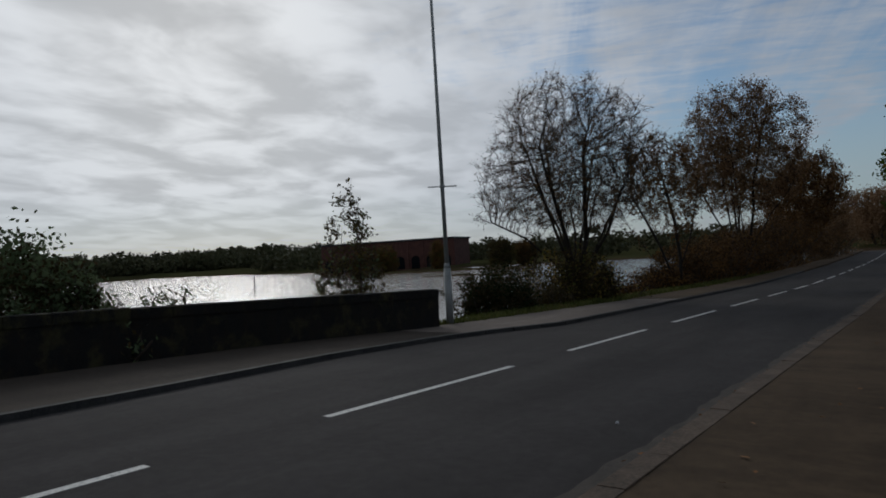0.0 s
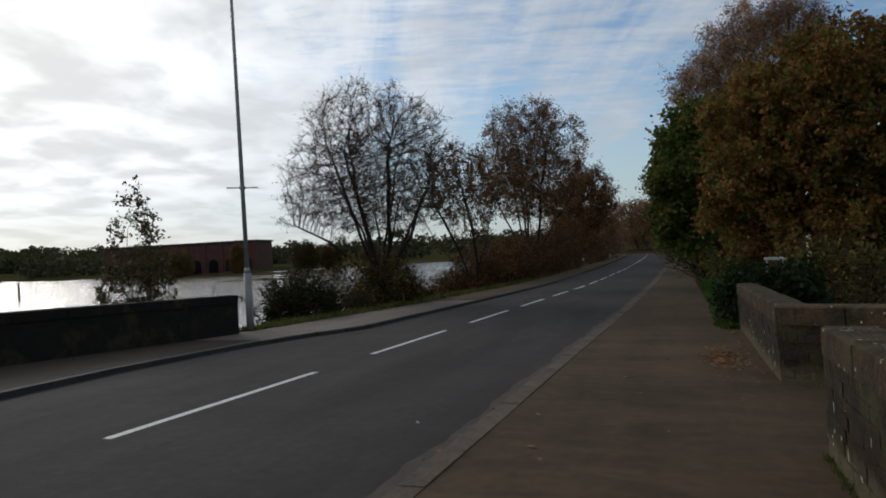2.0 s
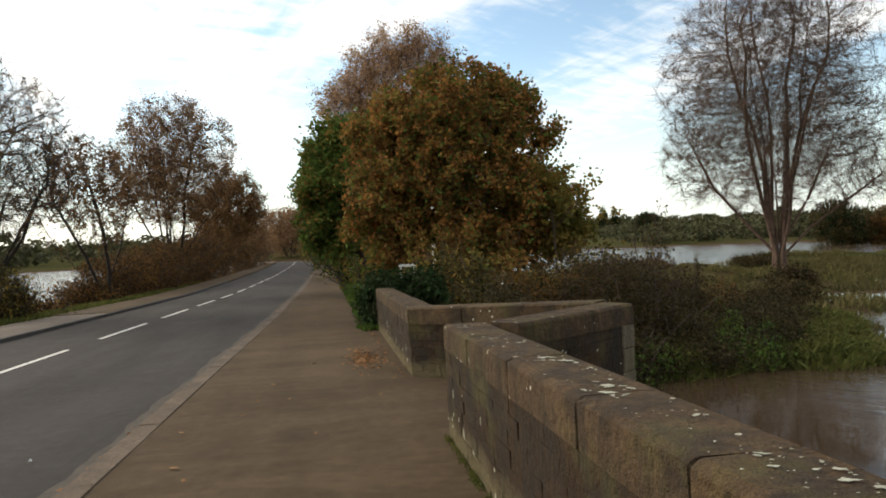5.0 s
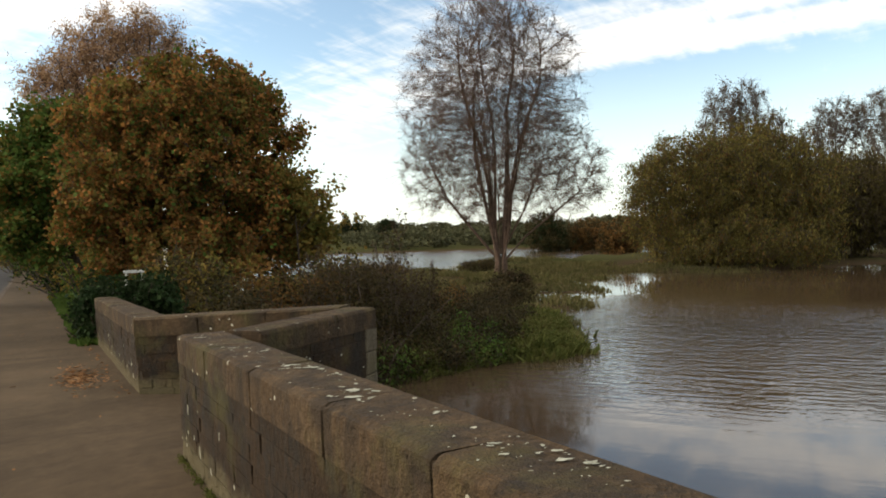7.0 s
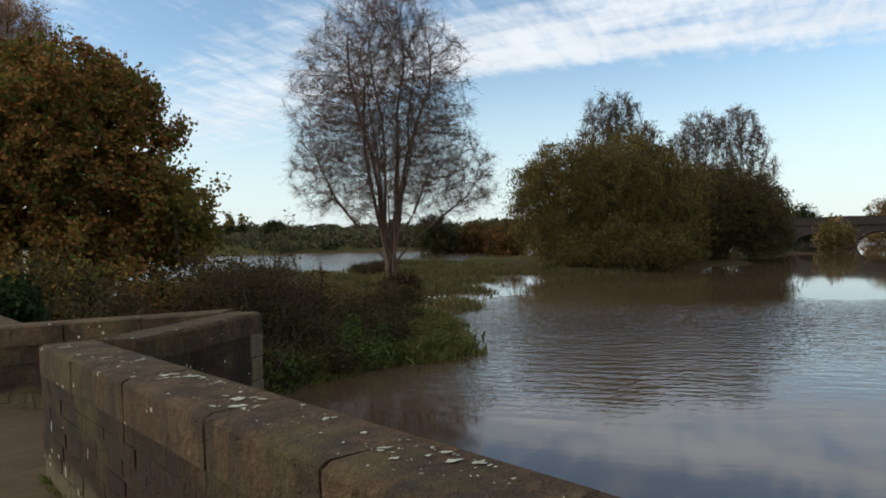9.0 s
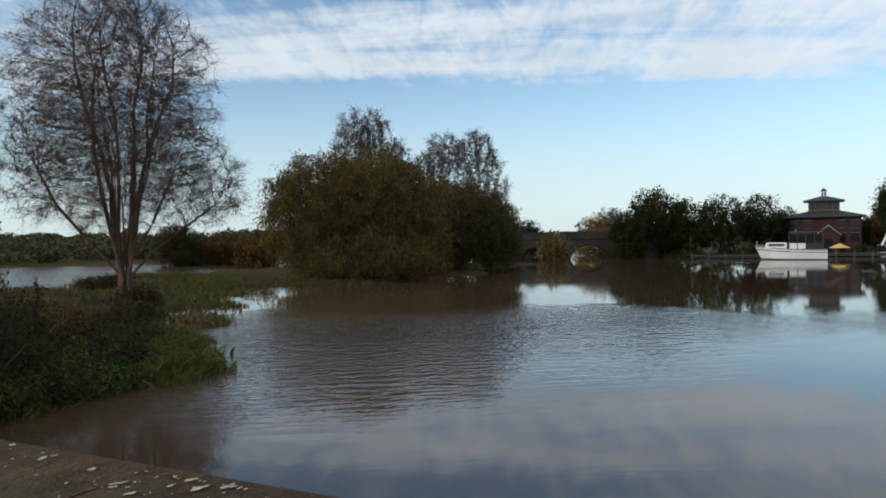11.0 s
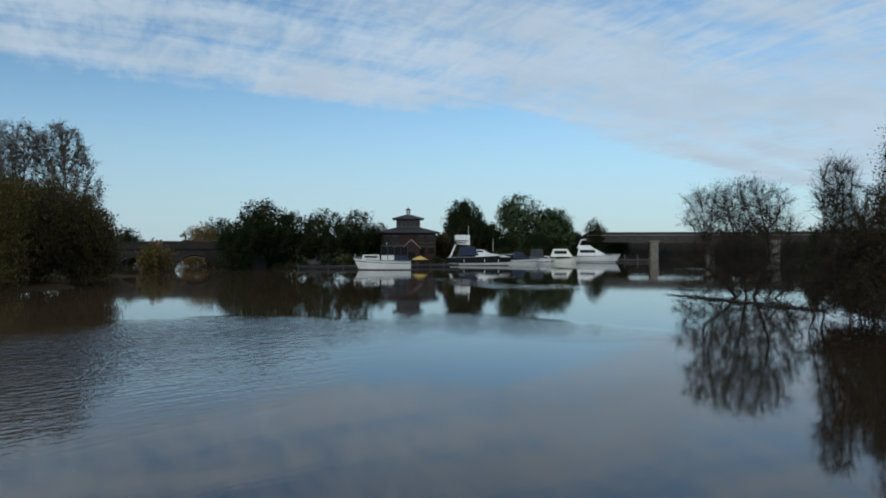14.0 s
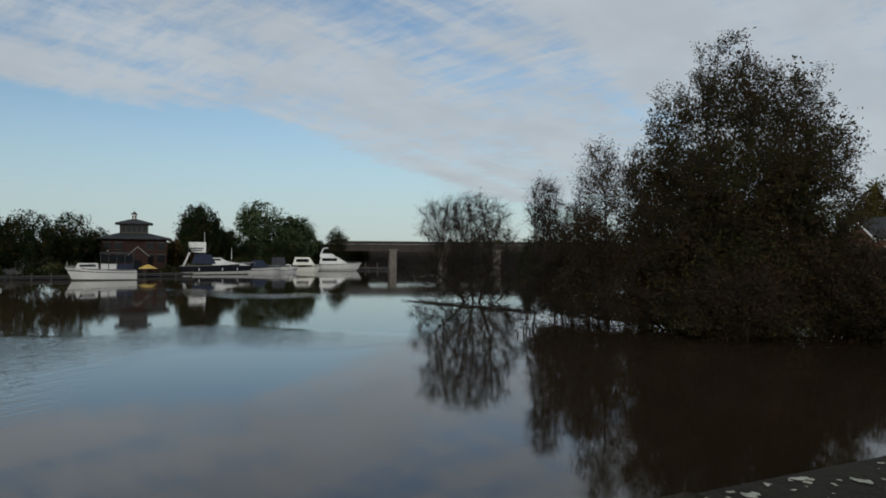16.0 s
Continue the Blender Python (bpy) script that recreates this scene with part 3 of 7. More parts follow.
def limbs(P, parent, tip, power):
    """Tapered chains out of branch nodes, by the pipe rule; also each node's radius and whether it ends a branch."""
    n = len(P)
    area = np.zeros(n)
    ends = np.ones(n, bool)
    heavy = np.full(n, -1)
    for i in range(n - 1, -1, -1):
        if ends[i]:
            area[i] = tip ** power
        p = parent[i]
        if p >= 0:
            ends[p] = False
            area[p] += area[i]
            if heavy[p] < 0 or area[i] > area[heavy[p]]:
                heavy[p] = i
    rad = area ** (1 / power)
    chains = []
    for i in range(n):
        if parent[i] >= 0 and heavy[parent[i]] == i:
            continue
        chain = [] if parent[i] < 0 else [parent[i]]
        k = i
        while k >= 0:
            chain.append(k)
            k = heavy[k]
        for a in range(0, len(chain) - 1, 6):
            c = chain[a:a + 7]
            r0, r1 = rad[c[0]], rad[c[-1]]
            if a == 0 and len(c) > 1:
                r0 = min(r0, rad[c[1]] * 1.15)
            chains.append((P[c], r0, r1, 8 if r0 > 0.12 else 6 if r0 > 0.05 else 4 if r0 > 0.02 else 3))
    return chains, rad, ends


def sprays(rng, P, rad, parent, thin, count, length, droop, lift, r):
    """Fine twigs on the thin branches: lines of three points."""
    i = np.where((rad < thin) & (parent >= 0))[0]
    i = rng.choice(i, count)
    d = P[i] - P[parent[i]]
    d = d / (np.linalg.norm(d, axis=1, keepdims=True) + 1e-9) + rng.normal(0, 0.75, (count, 3))
    d[:, 2] += lift
    d /= np.linalg.norm(d, axis=1, keepdims=True)
    L = length * rng.uniform(0.5, 1.4, (count, 1)) / 2
    o = P[i] + (P[parent[i]] - P[i]) * rng.uniform(0, 1, (count, 1))
    pts = [o]
    for k in range(2):
        d = d + rng.normal(0, 0.2, d.shape)
        d[:, 2] -= droop * (1.5 * k + 0.8)
        d /= np.linalg.norm(d, axis=1, keepdims=True)
        pts.append(pts[-1] + d * L)
    T = np.stack(pts, 1)
    return T, [(t, r, r * 0.45, 3) for t in T]


def grown(name, place, seed, feet, lobes, points, step, bark, leaves, label, category="tree", group="", tip=0.012, power=2.3, up=0.05, turn=0.07, shell=0.45, fill=(), wide=1.08, kill=1.08, datum=None,
          thin=3.0, twigs=(3000, 0.5, 0.0, 0.1, 0.006), low=0.05):
    """A tree whose branches fill the given lobes; leaves: (material, count, size, spread, slim, droop, label) along its twigs."""
    rng = np.random.default_rng(seed)
    L = np.array(lobes, float)
    L[:, 3:] *= wide
    if datum is not None:
        L[:, 2] += datum - place[2]
    vol = L[:, 3] * L[:, 4] * L[:, 5]
    i = rng.choice(len(L), points, p=vol ** 0.8 / (vol ** 0.8).sum())
    u = rng.normal(size=(points, 3))
    u /= np.linalg.norm(u, axis=1, keepdims=True)
    A = L[i, :3] + u * L[i, 3:] * rng.uniform(0, 1, (points, 1)) ** shell
    A = A[A[:, 2] > low]
    P, parent = grow(rng, feet, A, step, step * kill, up, turn)
    chains, rad, ends = limbs(P, parent, tip, power)
    T, fine = sprays(rng, P, rad, parent, tip * thin, *twigs)
    top = empty(name, pose(*place), label, category, group)
    hang("trunk", tubes("trunk", chains, bark), top, "branching trunk and limbs")
    hang("twig_spray", tubes("twig_spray", fine, bark), top, "fine twigs")
    for mat, count, size, spread, slim, droop, lab in leaves:
        k = rng.integers(0, len(T), count)
        f = rng.uniform(0.15, 1.0, (count, 1)) * 2
        j = np.minimum(f.astype(int), 1)[:, 0]
        c = T[k, j] + (T[k, j + 1] - T[k, j]) * (f - j[:, None]) + rng.normal(0, spread, (count, 3))
        c = c[c[:, 2] > low]
        hang("crown", quads_mesh("crown", leaf_quads(rng, c, size, slim, droop), mat), top, lab)
    for mat, count, size, spread, slim, droop in fill:
        c = crown_points(rng, L * np.array([1, 1, 1, 0.93, 0.93, 0.93]), count, 60, spread)
        c = c[c[:, 2] > low]
        hang("crown", quads_mesh("crown", leaf_quads(rng, c, size, slim, droop), mat), top)
    return top


def feet_of(rng, n, tilt, height, foot):
    """First stems that fork close to the ground."""
    out = []
    for i in range(n):
        a = 2 * math.pi * (i + rng.uniform(-0.3, 0.3)) / n
        t = radians(tilt) * rng.uniform(0.4, 1.0)
        h = height * rng.uniform(0.7, 1.1)
        p = np.array([foot * math.cos(a), foot * math.sin(a), -0.35])
        w = np.array([math.sin(t) * math.cos(a), math.sin(t) * math.sin(a), math.cos(t)])
        out.append([p, p + w * h * 0.5, p + w * h + np.array([0, 0, 0.12 * h])])
    return out


def limb_fan(rng, n, height, reach, foot=0.3, fork=0.7, bend=1.0, flat=0.35, turn=0.0):
    """Main limbs that rise from one foot, part at the fork and curve out into the crown."""
    out = []
    for i in range(n):
        a = 2 * math.pi * (i + rng.uniform(-0.3, 0.3)) * 0.618 * 1.0 + turn
        s = math.sqrt((i + 0.6) / n) * rng.uniform(0.85, 1.1)
        top = (height - fork) * (1 - flat * s * s) * rng.uniform(0.88, 1.05)
        f = foot * rng.uniform(0.5, 1.0)
        line = [np.array([f * math.cos(a), f * math.sin(a), -0.35]), np.array([f * 0.7 * math.cos(a), f * 0.7 * math.sin(a), fork * rng.uniform(0.7, 1.2)])]
        wob = np.zeros(3)
        for t in (0.18, 0.36, 0.54, 0.72, 0.88, 1.0):
            wob = wob + rng.normal(0, 0.022, 3) * height * 0.5 * np.array([1, 1, 0.3])
            r = f * 0.6 + reach * s * t ** bend
            line.append(np.array([r * math.cos(a), r * math.sin(a), fork + top * t]) + wob)
        out.append(line)
    return out


def fan(rng, count, tilt, length, radius, foot=0.25, base=(0, 0, 0), up=1.0):
    """Stems that fan out from one foot."""
    out = []
    for i in range(count):
        a = 2 * math.pi * (i + rng.uniform(-0.35, 0.35)) / count
        t = radians(tilt) * rng.uniform(0.35, 1.1)
        w = (math.sin(t) * math.cos(a), math.sin(t) * math.sin(a), math.cos(t) * up)
        out.append(((base[0] + foot * math.cos(a), base[1] + foot * math.sin(a), base[2] - 0.3), w, length * rng.uniform(0.85, 1.1), radius * rng.uniform(0.7, 1.1)))
    return out


def shrub(name, place, seed, rx, ry, h, mats, leaf=0.12, leaves=6000, stems=14, bark=BARK, label="tangled leafy shrub on the bank", category="shrub", group="", droop=0.0, slim=0.6, lean=55, fill=0.6, spread=0.14):
    rng = np.random.default_rng(seed)
    L = h * 1.3
    st = []
    for i in range(stems):
        x, y = rng.uniform(-0.6, 0.6) * rx, rng.uniform(-0.6, 0.6) * ry
        t = radians(lean) * rng.uniform(0.1, 1.0)
        a = math.atan2(y, x) + rng.uniform(-0.6, 0.6)
        st.append(((x, y, -0.3), (math.sin(t) * math.cos(a), math.sin(t) * math.sin(a), math.cos(t)), L * rng.uniform(0.8, 1.2), 0.012 + 0.0055 * h))
    lob = [(0, 0, h * 0.42, rx, ry, h * 0.60), (0, 0, h * 0.16, rx * 0.95, ry * 0.95, h * 0.26)]
    for k in range(5):
        a = rng.uniform(0, 6.28)
        lob.append((math.cos(a) * rx * 0.55, math.sin(a) * ry * 0.55, h * rng.uniform(0.35, 0.7), rx * 0.5, ry * 0.5, h * rng.uniform(0.25, 0.42)))
    lv = [dict(n=5, kids=9, angle=36, ratio=1, lift=0.05, wander=0.13, r=1, first=0.15),
          dict(n=3, kids=4, angle=45, ratio=0.5, lift=0.03, wander=0.16, r=0.5, first=0.2),
          dict(n=2, kids=0, angle=45, ratio=0.45, lift=-0.05 if droop else 0.05, wander=0.2, r=0.5, first=0.2)]
    lv_ = []
    for m, share in mats:
        lv_.append((m, int(leaves * share * 0.6), leaf, 1, spread, slim, droop, ""))
        lv_.append((m, int(leaves * share * fill), leaf, -1, spread * 1.6, slim, droop, ""))
    return tree(name, place, seed, st, lv, lob, bark, lv_, label, category, group)


def polar(az, d, z=0.0):
    return (d * math.sin(radians(az)), d * math.cos(radians(az)), z)


# ================= ground and water =================
WATER_Z = -2.3


def road_z(y):
    """Height of the carriageway: down from the bridge, then easing out."""
    y = np.asarray(y, float)
    z = np.where(y < 0, 0.018 * y, -0.0315 * y)
    far = np.clip((y - 40) / 80, 0, 1)
    z = np.where(y > 40, -1.26 - 0.0315 * 80 * (far - far**2 / 2) * 0.68, z)
    return z


FAR_AZ = np.array([-180, -110, -80, -61, -52, -46, -38, -25, -10, 3, 12, 30, 48, 56, 67, 70, 77, 79, 88, 93, 97, 104, 109, 112, 119, 126, 144, 152, 165, 180.0])
FAR_R = np.array([90, 120, 330, 372, 260, 195, 172, 160, 150, 140, 128, 126, 126, 118, 150, 260, 260, 122, 117, 125, 138, 152, 178, 260, 260, 215, 105, 84, 70, 90.0])
HILL_AZ = np.array([-180, -100, -75, -62, -50, -40, -20, 0, 15, 24, 33, 42, 55, 75, 100, 125, 150, 180.0])
HILL_EL = np.array([0.5, 0.6, 0.7, 0.75, 0.95, 0.5, 0.5, 0.6, 0.55, 0.5, 0.3, 0.1, 0.0, 0.1, 0.3, 0.5, 0.5, 0.5])

LAND = [  # capsules of low land: x1, y1, x2, y2, half width, top, side slope
    (5.5, 20.5, 12.0, 20.5, 4.6, -2.16, 0.28),
    (12.0, 22.0, 27.0, 36.0, 5.0, -2.33, 0.16),
    (27.0, 40.0, 44.0, 50.0, 5.5, -2.22, 0.12),
    (10.0, 34.0, 24.0, 52.0, 8.0, -2.34, 0.12),
    (44.0, 56.0, 66.0, 52.0, 4.5, -1.9, 0.2),
    (50.0, 38.0, 62.0, 34.0, 4.5, -2.05, 0.15),
    (68.0, 40.0, 84.0, 36.0, 4.5, -2.05, 0.15),
    (-98.0, 113.0, -68.0, 122.0, 2.0, -1.95, 0.2),
    (-72.0, 92.0, -54.0, 90.0, 1.2, -2.1, 0.2),
    (24.0, -30.5, 32.0, -28.0, 1.0, -2.2, 0.3),
    (20.0, -36.0, 26.0, -46.0, 3.0, -2.15, 0.3),
]


def ground_z(x, y):
    x, y = np.asarray(x, float), np.asarray(y, float)
    z = np.full(np.broadcast(x, y).shape, -4.5)
    # embankment that carries the road
    e = road_z(y) - 0.16 - 0.42 * (np.maximum(0, -11.6 - x) + np.maximum(0, x - 1.9))
    e = np.where(y > 11.2, e, -4.5)
    z = np.maximum(z, e)
    for x1, y1, x2, y2, w, top, sl in LAND:
        dx, dy = x2 - x1, y2 - y1
        t = np.clip(((x - x1) * dx + (y - y1) * dy) / (dx * dx + dy * dy), 0, 1)
        d = np.hypot(x - x1 - t * dx, y - y1 - t * dy)
        z = np.maximum(z, top - sl * np.maximum(0, d - w))
    r, az = np.hypot(x, y), np.degrees(np.arctan2(x, y))
    rf = np.interp(az, FAR_AZ, FAR_R)
    shore = np.clip((r - rf) * 0.25, -2.2, 0.6)
    rise = np.interp(az, HILL_AZ, HILL_EL)
    hill = np.clip((r - 260) / 500, 0, 1) ** 1.3 * np.tan(np.radians(rise)) * 760
    keep = np.where(r > 800, r / 800, 1.0)
    z = np.maximum(z, WATER_Z + shore + hill * np.minimum(keep, 4.0))
    bump = 0.16 * np.sin(x * 0.9 + 1.7 * np.sin(y * 0.37)) * np.sin(y * 0.8 + 1.3 * np.sin(x * 0.31)) + 0.08 * np.sin(x * 2.7 + y * 1.1) * np.sin(y * 2.3 - x * 0.7)
    return z + np.where((x > 5) | (x < -13), bump, 0.0)


def build_ground():
    radii = np.concatenate([np.linspace(0.5, 60, 110), np.geomspace(61, 4200, 90)])
    na = 288
    ang = np.linspace(0, 2 * np.pi, na, endpoint=False)
    R, A = np.meshgrid(radii, ang, indexing="ij")
    X, Y = R * np.sin(A), R * np.cos(A)
    V = np.stack([X, Y, ground_z(X, Y)], -1).reshape(-1, 3)
    i, j = np.meshgrid(np.arange(len(radii) - 1), np.arange(na), indexing="ij")
    F = np.stack([i * na + j, i * na + (j + 1) % na, (i + 1) * na + (j + 1) % na, (i + 1) * na + j], -1).reshape(-1, 4)
    me = mesh_from("ground", V.tolist(), F[:, ::-1].tolist(), GROUND, True)
    tagged(hang("ground", me), "low grassy flood meadows, muddy banks and distant hills", "ground", kind="structure")
    n = 96
    v = [(0, 0, WATER_Z)] + [(4200 * math.cos(2 * math.pi * k / n), 4200 * math.sin(2 * math.pi * k / n), WATER_Z) for k in range(n)]
    f = [(0, k + 1, (k + 1) % n + 1) for k in range(n)]
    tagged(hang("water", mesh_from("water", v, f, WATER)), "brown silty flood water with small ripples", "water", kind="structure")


build_ground()


def ribbon(name, left, right, ys, lift, mat, label, category, thick=0.3, camber=0.0):
    """A strip that follows the road's height, between two edges given as functions of y."""
    cols = 7
    V, F = [], []
    for y in ys:
        a, b, z = left(y), right(y), float(road_z(y))
        for c in range(cols):
            t = c / (cols - 1)
            V.append((a + (b - a) * t, y, z + lift + camber * (1 - (2 * t - 1) ** 2)))
        V.append((b, y, z + lift - thick))
        V.append((a, y, z + lift - thick))
    n = cols + 2
    for i in range(len(ys) - 1):
        for c in range(n):
            d = (c + 1) % n
            F.append((i * n + c, i * n + d, (i + 1) * n + d, (i + 1) * n + c))
    F.append(tuple(range(n))[::-1])
    F.append(tuple((len(ys) - 1) * n + c for c in range(n)))
    return tagged(hang(name, mesh_from(name, V, F, mat)), label, category, kind="structure")


KERB_Y = [-40, 4, 9, 12, 14, 16, 26, 45, 70, 130]
KERB_X = [-9.0, -9.0, -9.35, -9.2, -8.8, -8.1, -8.15, -8.4, -8.8, -9.6]
BACK_X = [-12.6, -12.6, -12.2, -11.6, -11.2, -10.9, -10.3, -10.6, -11.1, -11.9]


def left_kerb(y):
    return float(np.interp(y, KERB_Y, KERB_X))


def left_back(y):
    return float(np.interp(y, KERB_Y, BACK_X))


def right_kerb(y):
    return float(np.interp(y, [-40, 0, 10, 20, 40, 70, 130], [-2.0, -2.0, -1.9, -1.75, -1.7, -1.8, -2.6]))


YS = list(np.arange(-34, 60, 1.0)) + list(np.arange(60, 132, 3.0))
ribbon("road", left_kerb, right_kerb, YS, -0.075, ROAD, "dark grey worn asphalt carriageway", "road", camber=0.03)
ribbon("pavement", lambda y: right_kerb(y) + 0.21, lambda y: 1.05 if y < 14.2 else 0.72, YS, 0.0, PATH, "brownish asphalt footway beside the parapet", "pavement")
ribbon("pavement_far_side", left_back, lambda y: left_kerb(y) - 0.16, [y for y in YS if y <= 13], 0.01, BROWN_PATH, "brown gritty footway under the far parapet", "pavement")
# the sunlit stretch, its brightness painted as a paler asphalt
ribbon("pavement_far_end", left_back, lambda y: left_kerb(y) - 0.16, [y for y in YS if 13 <= y <= 27], 0.012, SUNLIT_PATH, "gritty footway across the road, sunlight painted into its colour", "pavement")
ribbon("footpath_far_side", left_back, lambda y: left_kerb(y) - 0.16, [y for y in YS if y >= 27], 0.035, PATH, "dark asphalt footway running on under the trees", "pavement")

# ================= walls of the bridge =================
UNIT_STONES = []
for k in range(6):
    rr = random.Random(40 + k)
    b = bmesh.new()
    bmesh.ops.create_cube(b, size=1.0)
    for v in b.verts:
        v.co += Vector((rr.uniform(-0.006, 0.006), rr.uniform(-0.045, 0.045), rr.uniform(-0.02, 0.02)))
    bmesh.ops.bevel(b, geom=b.edges[:], offset=0.022, segments=1, affect="EDGES")
    me = bpy.data.meshes.new("stone")
    b.to_mesh(me)
    b.free()
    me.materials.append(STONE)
    UNIT_STONES.append(me)


def coping_mesh(length, thick, high, over, mat, rr):
    """A coping stone along +x, its foot at z = 0: flat top, broad front chamfer, small back one."""
    prof = [(-over, 0.0), (-over, high - 0.018), (0.022, high), (thick - 0.02, high), (thick + over, high - 0.03), (thick + over, 0.0)]
    b = extruded(prof, length - 0.008, (0, 1, 0), (0, 0, 1), (1, 0, 0), (0.004, 0, 0))
    bmesh.ops.bevel(b, geom=b.edges[:], offset=0.008, segments=2, profile=0.6, affect="EDGES")
    for v in b.verts:
        v.co += Vector((rr.uniform(-1, 1), rr.uniform(-1, 1), rr.uniform(-1, 1))) * 0.004
    me = bpy.data.meshes.new("coping_stone")
    b.to_mesh(me)
    b.free()
    me.materials.append(mat)
    return me


def wall_frame(p0, p1, z0, z1):
    """The wall's frame: x along it, y into it from its front face, z up, with its foot at p0."""
    u = Vector((p1[0] - p0[0], p1[1] - p0[1], z1 - z0))
    length = u.length
    u.normalize()
    y = Vector((0, 0, 1)).cross(u).normalized()
    z = u.cross(y)
    m = Matrix((u, y, z)).transposed().to_4x4()
    m.translation = (p0[0], p0[1], z0)
    return m, length


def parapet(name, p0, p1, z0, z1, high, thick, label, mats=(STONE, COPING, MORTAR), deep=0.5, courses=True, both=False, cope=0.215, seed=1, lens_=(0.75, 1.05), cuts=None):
    """A parapet wall whose front face runs from p0 to p1 (its body lies to the left of that way)."""
    rr = random.Random(seed)
    m, length = wall_frame(p0, p1, z0, z1)
    core = box_bm(length, thick - 0.026, high - cope + deep, length / 2, thick / 2, (high - cope - deep) / 2 - 0.005)
    ob = part(name, core, mats[2], None, m=m)
    tagged(ob, label, "parapet wall", kind="structure")
    edges = [0.0]
    if cuts:
        edges = list(cuts)
    else:
        while edges[-1] < length - 0.5:
            edges.append(edges[-1] + rr.uniform(*lens_))
        edges[-1] = length
    for a, c in zip(edges[:-1], edges[1:]):
        me = coping_mesh(c - a, thick, cope, 0.012, mats[1], rr)
        hang("coping_stone", me, ob, m=Matrix.Translation((a, 0, high - cope + rr.uniform(-0.003, 0.003))))
    if courses:
        rows = 8
        hh = (high - cope + 0.06) / rows
        for face in ((0,) if not both else (0, 1)):
            for r in range(rows):
                x = -rr.uniform(0, 0.2)
                while x < length:
                    w = rr.uniform(0.14, 0.40)
                    a, c = max(x, 0.0), min(x + w, length)
                    if c - a > 0.06:
                        o = new("stone", UNIT_STONES[rr.randrange(6)])
                        o.parent = ob
                        o.location = ((a + c) / 2, 0.046 + rr.uniform(-0.004, 0.004) if face == 0 else thick - 0.046, -0.06 + hh * (r + 0.5))
                        o.scale = (c - a - 0.002, 0.10, hh - 0.003)
                    x += w
    return ob


SL = 0.0315
TH = 0.355
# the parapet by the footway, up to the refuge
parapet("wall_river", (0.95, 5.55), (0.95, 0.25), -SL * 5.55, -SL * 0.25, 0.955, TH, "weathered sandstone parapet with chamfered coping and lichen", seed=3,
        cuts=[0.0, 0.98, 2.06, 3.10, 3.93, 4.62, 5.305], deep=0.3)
# same wall carried on; its coping colour is dimmed to imitate weaker light
parapet("wall_river_back", (0.95, 0.25), (0.95, -7.0), -SL * 0.25, -0.16, 0.955, TH, "sandstone parapet with chamfered coping and lichen, dimness painted into the coping", (STONE, DIMMED_COPING, MORTAR), seed=4, deep=0.3)
# the three-cornered refuge over the cutwater
near_ref = parapet("wall_refuge_near", (2.88, 6.74), (1.305, 5.572), -SL * 6.7, -SL * 5.55, 0.955, 0.34, "sandstone wall of a three-cornered refuge, sooty outer face", seed=5, deep=2.6, both=True, lens_=(0.6, 0.9))
for zq in range(3):
    part("quoin", box_bm(0.25 - 0.03 * (zq % 2), 0.36, 0.235, 0.115, 0.175, 0.62 - 0.24 * zq, 0.012), PALE_QUOIN, near_ref, "pale corner stone")
parapet("wall_refuge_far", (1.0, 8.50), (2.84, 6.73), -SL * 8.5 - 0.07, -SL * 6.7 - 0.003, 0.955, 0.34, "sandstone wall of a three-cornered refuge", seed=6, deep=2.6, both=True, lens_=(0.6, 0.9))
parapet("wall_approach", (1.0, 14.7), (1.0, 8.50), -SL * 14.7, -SL * 8.5, 0.885, TH, "weathered sandstone parapet, its far end under ivy", seed=7, deep=0.4, lens_=(0.7, 1.0))
part_refuge = bmesh.new()
v = [part_refuge.verts.new(p) for p in ((0.95, 5.6, -0.19), (2.8, 6.85, -0.21), (1.0, 8.45, -0.26))]
part_refuge.faces.new(v)
ext = bmesh.ops.extrude_face_region(part_refuge, geom=part_refuge.faces[:])
bmesh.ops.translate(part_refuge, vec=(0, 0, -0.4), verts=[g for g in ext["geom"] if isinstance(g, bmesh.types.BMVert)])
bmesh.ops.recalc_face_normals(part_refuge, faces=part_refuge.faces[:])
tagged(part("refuge_floor", part_refuge, PATH, None), "asphalt floor of the refuge", "pavement", kind="structure")
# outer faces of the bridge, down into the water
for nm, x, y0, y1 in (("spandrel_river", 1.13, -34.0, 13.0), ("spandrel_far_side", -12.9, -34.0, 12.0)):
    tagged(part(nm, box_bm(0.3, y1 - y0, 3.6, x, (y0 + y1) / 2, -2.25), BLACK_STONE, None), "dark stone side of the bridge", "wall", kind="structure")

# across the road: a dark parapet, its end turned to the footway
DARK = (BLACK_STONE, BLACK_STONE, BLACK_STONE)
parapet("wall_far_side", (-12.45, -8.0), (-12.6, 6.7), 0.30, -0.16, 1.0, 0.4, "near-black stone parapet", DARK, courses=False, seed=8)
parapet("wall_far_side_end", (-12.78, 6.7), (-10.85, 14.3), -0.16, -0.40, 0.97, 0.4, "near-black stone parapet ending in a square edge", DARK, courses=False, seed=9)


